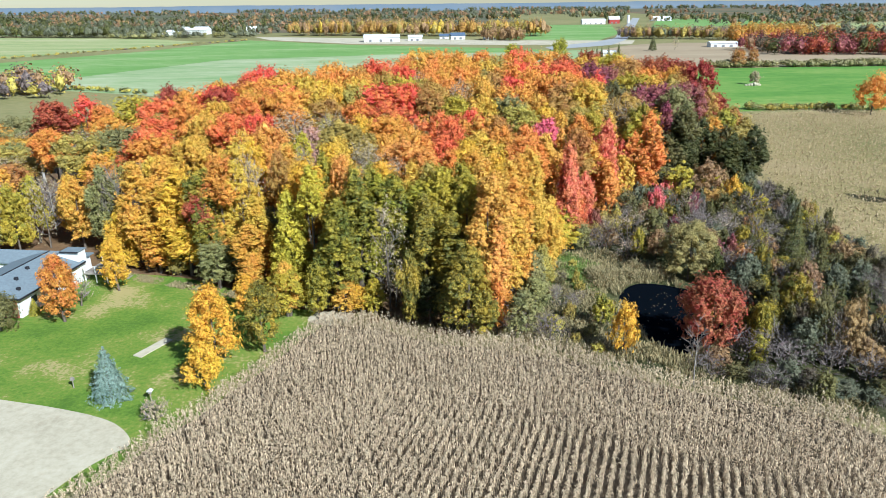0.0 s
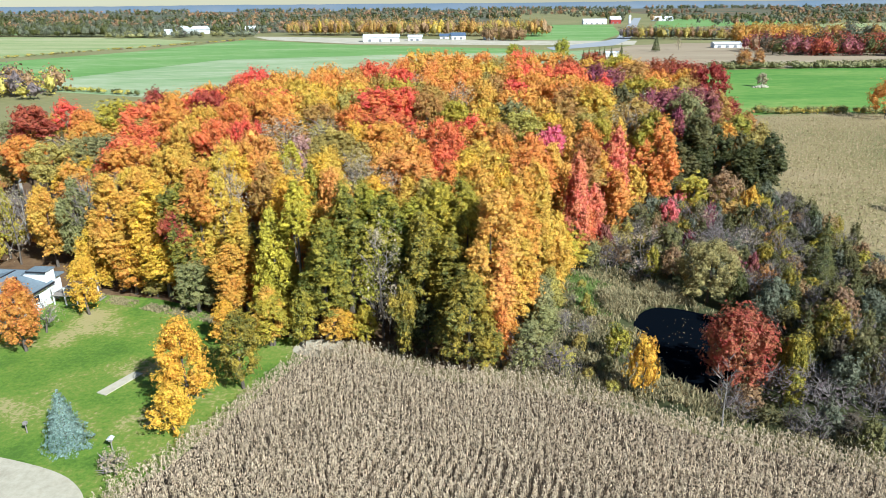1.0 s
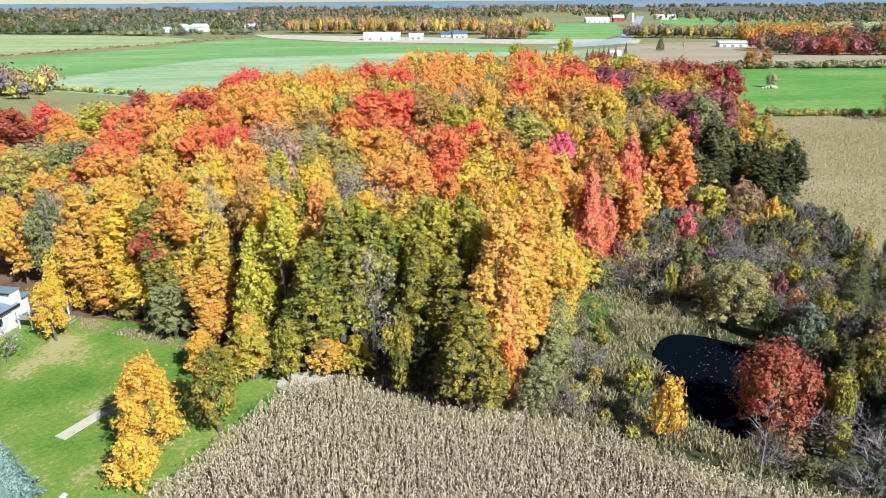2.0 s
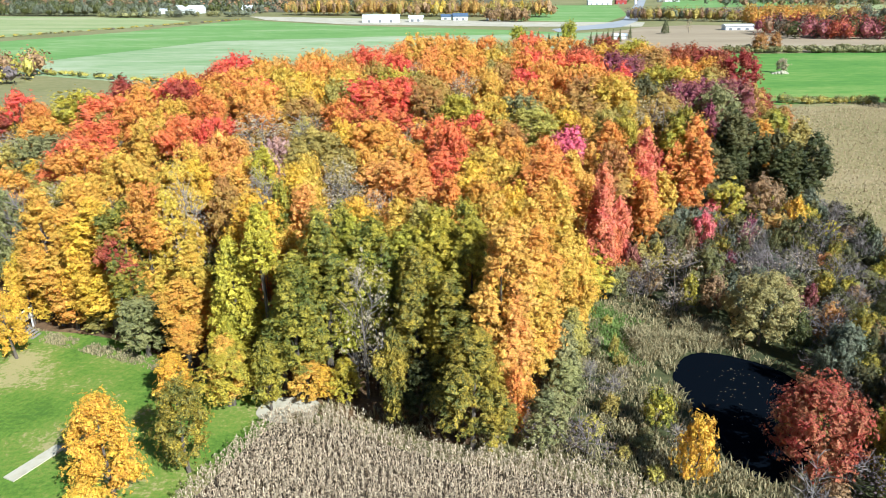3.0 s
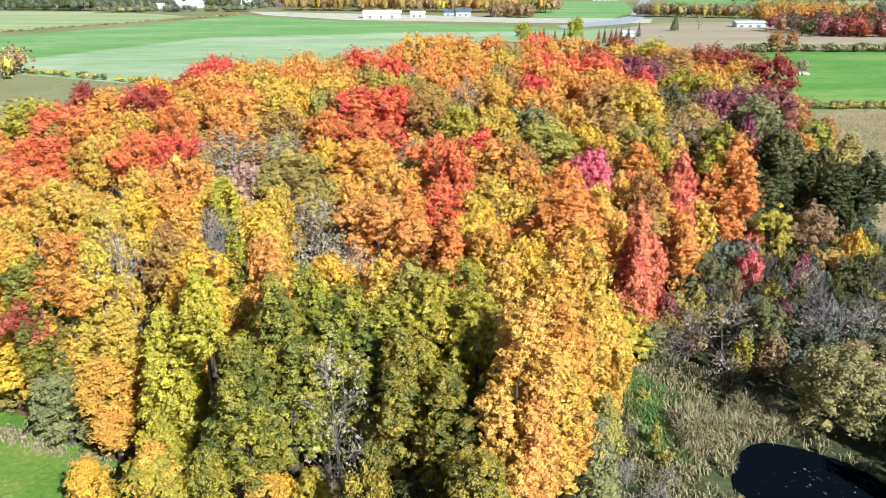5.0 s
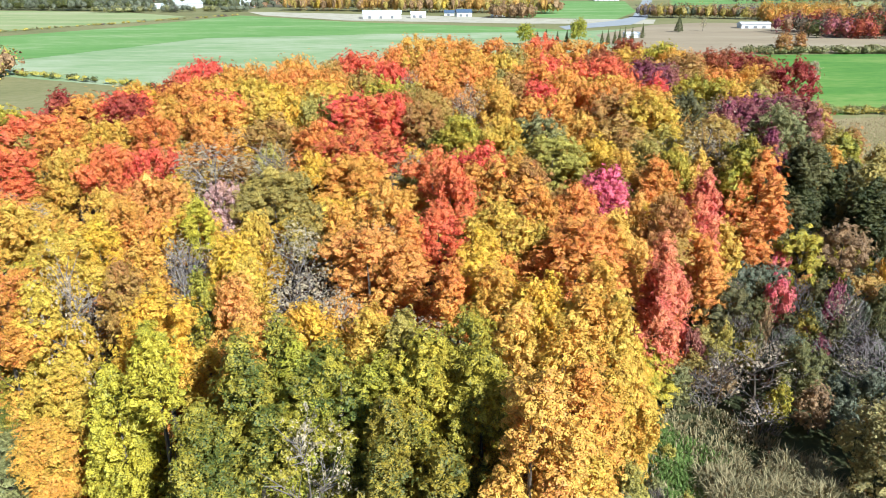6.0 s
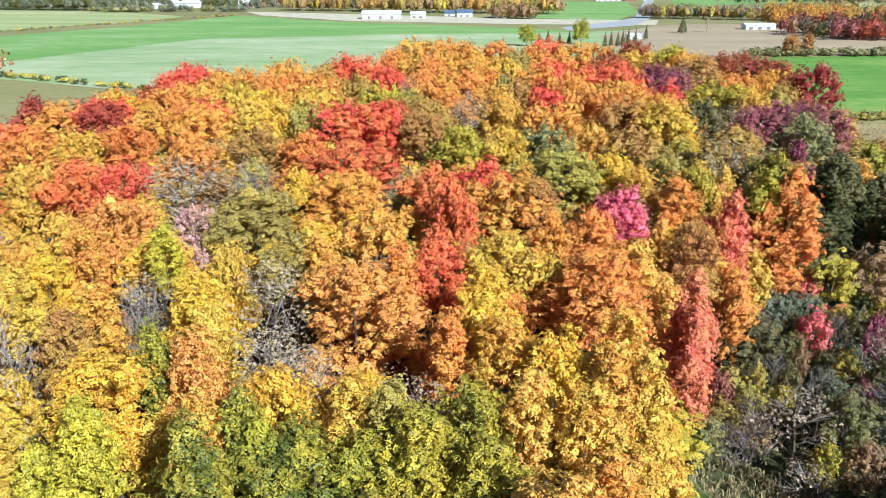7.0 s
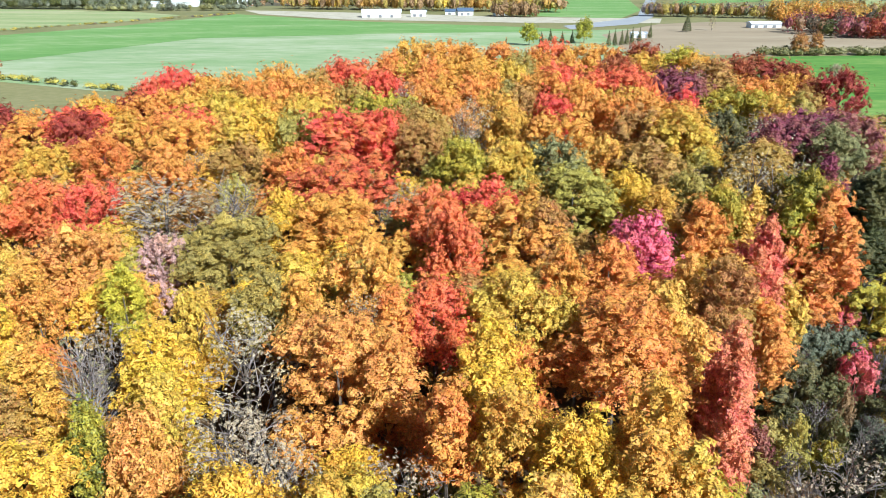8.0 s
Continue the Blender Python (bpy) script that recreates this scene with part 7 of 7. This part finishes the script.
grove("T", "dome_l", "olive tan tree in the woodlot", [
    (-17.3, 116.4, 17.6, 5.5), (25.3, 130.4, 18, 3.6), (14, 130.4, 18, 5.5),
])
grove("o", "dome_l", "tree with rust brown autumn leaves in the woodlot", [
    (-102.1, 117.1, 10.6, 4.5), (-74.4, 117.3, 10.8, 3.7), (-111.2, 120.2, 11, 4), (-108.7, 135.5, 11.7, 4.4), (36.2, 139.6, 18.6, 6), (23.7, 140.5, 18.6, 5.5),
    (-22.5, 140.7, 18.6, 4.4), (-2.9, 149.1, 19.1, 4), (-31.1, 149.7, 14.3, 3.6), (-105.4, 153.8, 12.6, 4), (-2.3, 154.5, 19.8, 5.1), (-83.4, 157, 13.6, 4.1),
    (27.3, 157.1, 19.8, 4.6), (12.3, 171.1, 20.6, 3.7), (-14.4, 173, 20.7, 3.8), (57.4, 174, 19.4, 3.8), (-2.9, 182.4, 16.1, 3.8), (-22, 186, 21, 4.2),
    (48.6, 186.5, 20, 5.1), (53.3, 204.2, 20.4, 5.4), (45.7, 209.2, 15.5, 4), (24.4, 215.4, 16, 3.6), (-11.9, 216.3, 16.7, 3.7), (5.9, 227.9, 16.3, 3.6),
])
grove("o", "dome_l", "tree with rust brown autumn leaves in the woodlot", [
    (40.9, 233.6, 15.1, 3.8),
])
grove("g", "dome_m", "leafy tree still green in autumn in the woodlot", [
    (-3.7, 117.1, 12.1, 2.9), (-52.8, 141.3, 10.9, 3.2), (19.1, 212.4, 16.7, 3), (12.1, 231.7, 17, 3.1),
])
grove("P", "edge_x", "maple with pink red autumn leaves at the woodlot edge", [
    (27.6, 117.6, 17.6, 3.1),
])
grove("K", "dome_l", "maple with magenta pink leaves in the woodlot", [
    (16.9, 117.8, 17.6, 3.7),
])
grove("y", "bush_s", "shrub turning from green to yellow in the wet hollow", [
    (55.9, 118.2, 3.9, 1.4), (53.7, 118.5, 2.5, 1.4), (44.1, 118.9, 3.7, 1.3), (41.5, 119.5, 4.3, 1.9), (38.8, 120.3, 2.7, 1.6), (40.4, 121.3, 3.9, 1.1),
    (54.1, 121.7, 4, 1.2), (45.4, 122, 2.1, 2), (47.4, 122.4, 3.5, 1.4), (55.3, 122.6, 4.2, 1.4), (51.4, 122.8, 2.4, 1.1), (38.6, 123.2, 2.5, 1.5),
    (55.3, 124.3, 4.1, 1.2), (53.2, 127.5, 3.4, 1.1), (37.8, 127.6, 2.2, 1), (54.7, 127.6, 2, 1.1), (51.1, 128.8, 2.2, 1.2), (43.2, 131, 4.1, 1.3),
    (48.8, 133.5, 4.2, 1.2), (54.2, 135.3, 2.3, 1.1),
])
grove("e", "dome_l", "grey green leafy tree in the woodlot", [
    (-54.2, 119.9, 16.4, 4.6), (-86.5, 119.9, 11.1, 3.8), (-59.3, 122, 16.1, 3.8), (-2.6, 134.4, 12.6, 4), (-84.6, 135.3, 11.2, 3.7), (13.6, 141.6, 18.6, 4.1),
    (-93.3, 145, 11.7, 4.2), (48.4, 147.1, 19, 4.4), (-91.2, 150.9, 11.6, 4.2), (-94.3, 152.7, 13.6, 3.7), (50.4, 153.4, 18.2, 5.1), (-35, 190.4, 14.2, 3.7),
    (71.3, 224.7, 14.8, 4.4), (3.5, 239.6, 16.1, 3.6),
])
grove("Y", "bush", "shrub with bright yellow autumn leaves in the wet hollow", [
    (51.8, 120.9, 6.7, 1.8),
])
grove("o", "bush_s", "shrub with rust brown autumn leaves in the wet hollow", [
    (33.3, 122.7, 3.8, 2.1),
])
grove("P", "edge_t", "small tree with pinkish red leaves at the woodlot edge", [
    (29.1, 123, 12.6, 3), (32.3, 125, 12.3, 2.5), (32.4, 128.6, 12.9, 2.5), (31.8, 131.5, 14.6, 3.1),
])
grove("S", "edge_t", "maple with salmon orange autumn leaves at the woodlot edge", [
    (26.9, 124.8, 13.1, 3),
])
grove("y", "bush", "shrub turning from green to yellow in the wet hollow", [
    (44.3, 127.1, 7.1, 3.8), (48.2, 129.4, 4.6, 1.2), (37.3, 130.2, 4.9, 2.2), (50.3, 130.6, 5.1, 1.4), (52.4, 130.9, 4.4, 1.7),
])
grove("B", "dome_l", "thin brown grey twiggy tree in the woodlot", [
    (-27.2, 127.1, 17.8, 5.8),
])
grove("r", "dome_m", "maple with dark maroon autumn leaves in the woodlot", [
    (-67.9, 128.1, 11.2, 3.5), (68.3, 174.9, 14, 3.4), (68.3, 179.3, 14.3, 3.2), (66.9, 185.2, 13.6, 3), (70, 191.2, 14.4, 2.9), (68, 194.6, 15.3, 3.4),
    (29.8, 199.3, 16.3, 3), (60.9, 200.9, 13.9, 2.9), (30.8, 203.4, 17, 3), (39.7, 203.4, 16.8, 3.5), (42.1, 209.2, 14.3, 3.5), (28.2, 211.8, 16.6, 3.4),
    (46.3, 228.6, 14.9, 2.9), (37, 236.4, 16.6, 3.2), (34.4, 239.8, 17.3, 3.3),
])
grove("L", "dome_l", "dense olive green tree with yellow-lit leaves in the woodlot", [
    (37.2, 130.4, 18, 3.6),
])
grove("h", "edge_x", "dark olive tree at the woodlot edge", [
    (38.3, 132.3, 17.7, 3.8),
])
grove("F", "dome_l", "maple with flame red and orange leaves in the woodlot", [
    (-10.6, 133.5, 18.2, 5.9),
])
grove("h", "edge_t", "dark olive tree at the woodlot edge", [
    (43.7, 134, 11.9, 4),
])
grove("d", "edge_t", "dense dark green tree at the woodlot edge", [
    (56.7, 135.5, 11.8, 3.2), (61.1, 136.8, 12.8, 4.1), (53.3, 142.2, 13.4, 3.6),
])
grove("d", "edge_x", "dense dark green tree at the woodlot edge", [
    (47.3, 136.3, 16.8, 3.5),
])
grove("o", "edge_x", "tree with rust brown autumn leaves at the woodlot edge", [
    (36.9, 137.8, 18.4, 4.5),
])
grove("L", "edge_t", "olive green tree yellowing at its tips at the woodlot edge", [
    (40.6, 138.7, 11.9, 3.3),
])
grove("d", "edge_m", "dense dark green tree at the woodlot edge", [
    (49.3, 140.7, 10.6, 2.9),
])
grove("M", "edge_x", "tree with dark purple leaves at the woodlot edge", [
    (45.4, 141.7, 16.7, 3.2),
])
grove("g", "dome_m", "leafy green tree yellowing at its tips in the woodlot", [
    (-51.2, 144.5, 14.7, 2.6),
])
grove("r", "dome_l", "maple with dark maroon autumn leaves in the woodlot", [
    (-81.6, 145.3, 17.9, 5.4), (-74.5, 152.6, 12.9, 4.1), (-48.4, 153.8, 19.4, 4.5), (-62, 161.1, 18.9, 4.2), (64.1, 168.8, 13.7, 3.6), (-48.5, 172.2, 19.1, 3.8),
    (63.7, 176, 22.1, 4.6), (61, 179.7, 20, 4), (61.7, 194.1, 15.1, 3.7), (67.5, 199.9, 20, 4.6), (46.1, 203.8, 15.2, 4), (66.6, 204.2, 20.4, 5.4),
    (70.5, 208.7, 14.7, 3.8), (35.5, 209.2, 21.4, 4.5), (59.5, 210.4, 20.5, 5.4), (65.7, 212.7, 20.5, 5.4), (68.8, 219.3, 14.8, 3.7), (51.7, 234.8, 14.8, 3.7),
    (70.8, 235.1, 15.5, 3.6), (48.6, 239.8, 20.7, 5.4), (39.3, 240.4, 16, 3.8),
])
grove("h", "edge_m", "dark olive tree at the woodlot edge", [
    (59.5, 146.4, 11.1, 3),
])
grove("M", "dome_m", "tree with dark purple leaves in the woodlot", [
    (40.6, 147.8, 19, 2.8), (55.6, 162.1, 18.2, 3.1),
])
grove("M", "dome_l", "tree with dark purple leaves in the woodlot", [
    (46.2, 150.5, 19.2, 4.6), (53.4, 151.9, 19.3, 4.4), (53.4, 157.3, 18.6, 5.3), (45.9, 158.2, 18.1, 4), (51, 161.1, 18.4, 4.1), (37.7, 180.2, 21.8, 5.4),
    (43.7, 186.5, 20, 5.1),
])
grove("g", "edge_t", "leafy tree still green in autumn at the woodlot edge", [
    (62.4, 153.7, 13.5, 4),
])
grove("h", "dome_l", "dark olive tree in the woodlot", [
    (36.9, 154.1, 19.7, 3.8),
])
grove("o", "edge_t", "tree with rust brown autumn leaves at the woodlot edge", [
    (65.3, 157.4, 13.6, 3.5),
])
grove("g", "dome_l", "leafy tree still green in autumn in the woodlot", [
    (-44.3, 189.8, 14.3, 3.7), (14.4, 234.5, 17, 3.7),
])
round_tree("willow_tree", "V", 33.3, 88.6, 7.9, 4.0, 0.03, "round pale olive willow leaning over the pond", 71, 0.27, 5200, lobe=0.2, taper=0.05, fill=0.62, category="tree")
conifer("cedar_tree", 48.7, 91.8, 10.4, 2.6, LEAVES["C"], "dark green cedar in the wet hollow", 487, 0.26, 12, cover=1.4)
conifer("cedar_tree", 48.0, 83.1, 7.6, 1.9, LEAVES["C"], "dark green cedar in the wet hollow", 480, 0.26, 12, cover=1.4)
conifer("cedar_tree", 36.9, 71.9, 7.1, 1.8, LEAVES["C"], "dark green cedar in the wet hollow", 369, 0.26, 12, cover=1.4)
conifer("cedar_tree", 40.2, 68.0, 7.7, 1.4, LEAVES["C"], "dark green cedar in the wet hollow", 402, 0.26, 12, cover=1.4)
conifer("cedar_tree", 40.5, 81.7, 6.2, 1.8, LEAVES["C"], "dark green cedar in the wet hollow", 405, 0.26, 12, cover=1.4)
conifer("cedar_tree", 42.1, 67.9, 7.8, 1.7, LEAVES["C"], "dark green cedar in the wet hollow", 421, 0.26, 12, cover=1.4)
conifer("spruce_tree", -76.6, 147.7, 13.5, 2.6, LEAVES["C"], "dark green spruce among the woodlot trees", 77, 0.36, 13, cover=1.2)
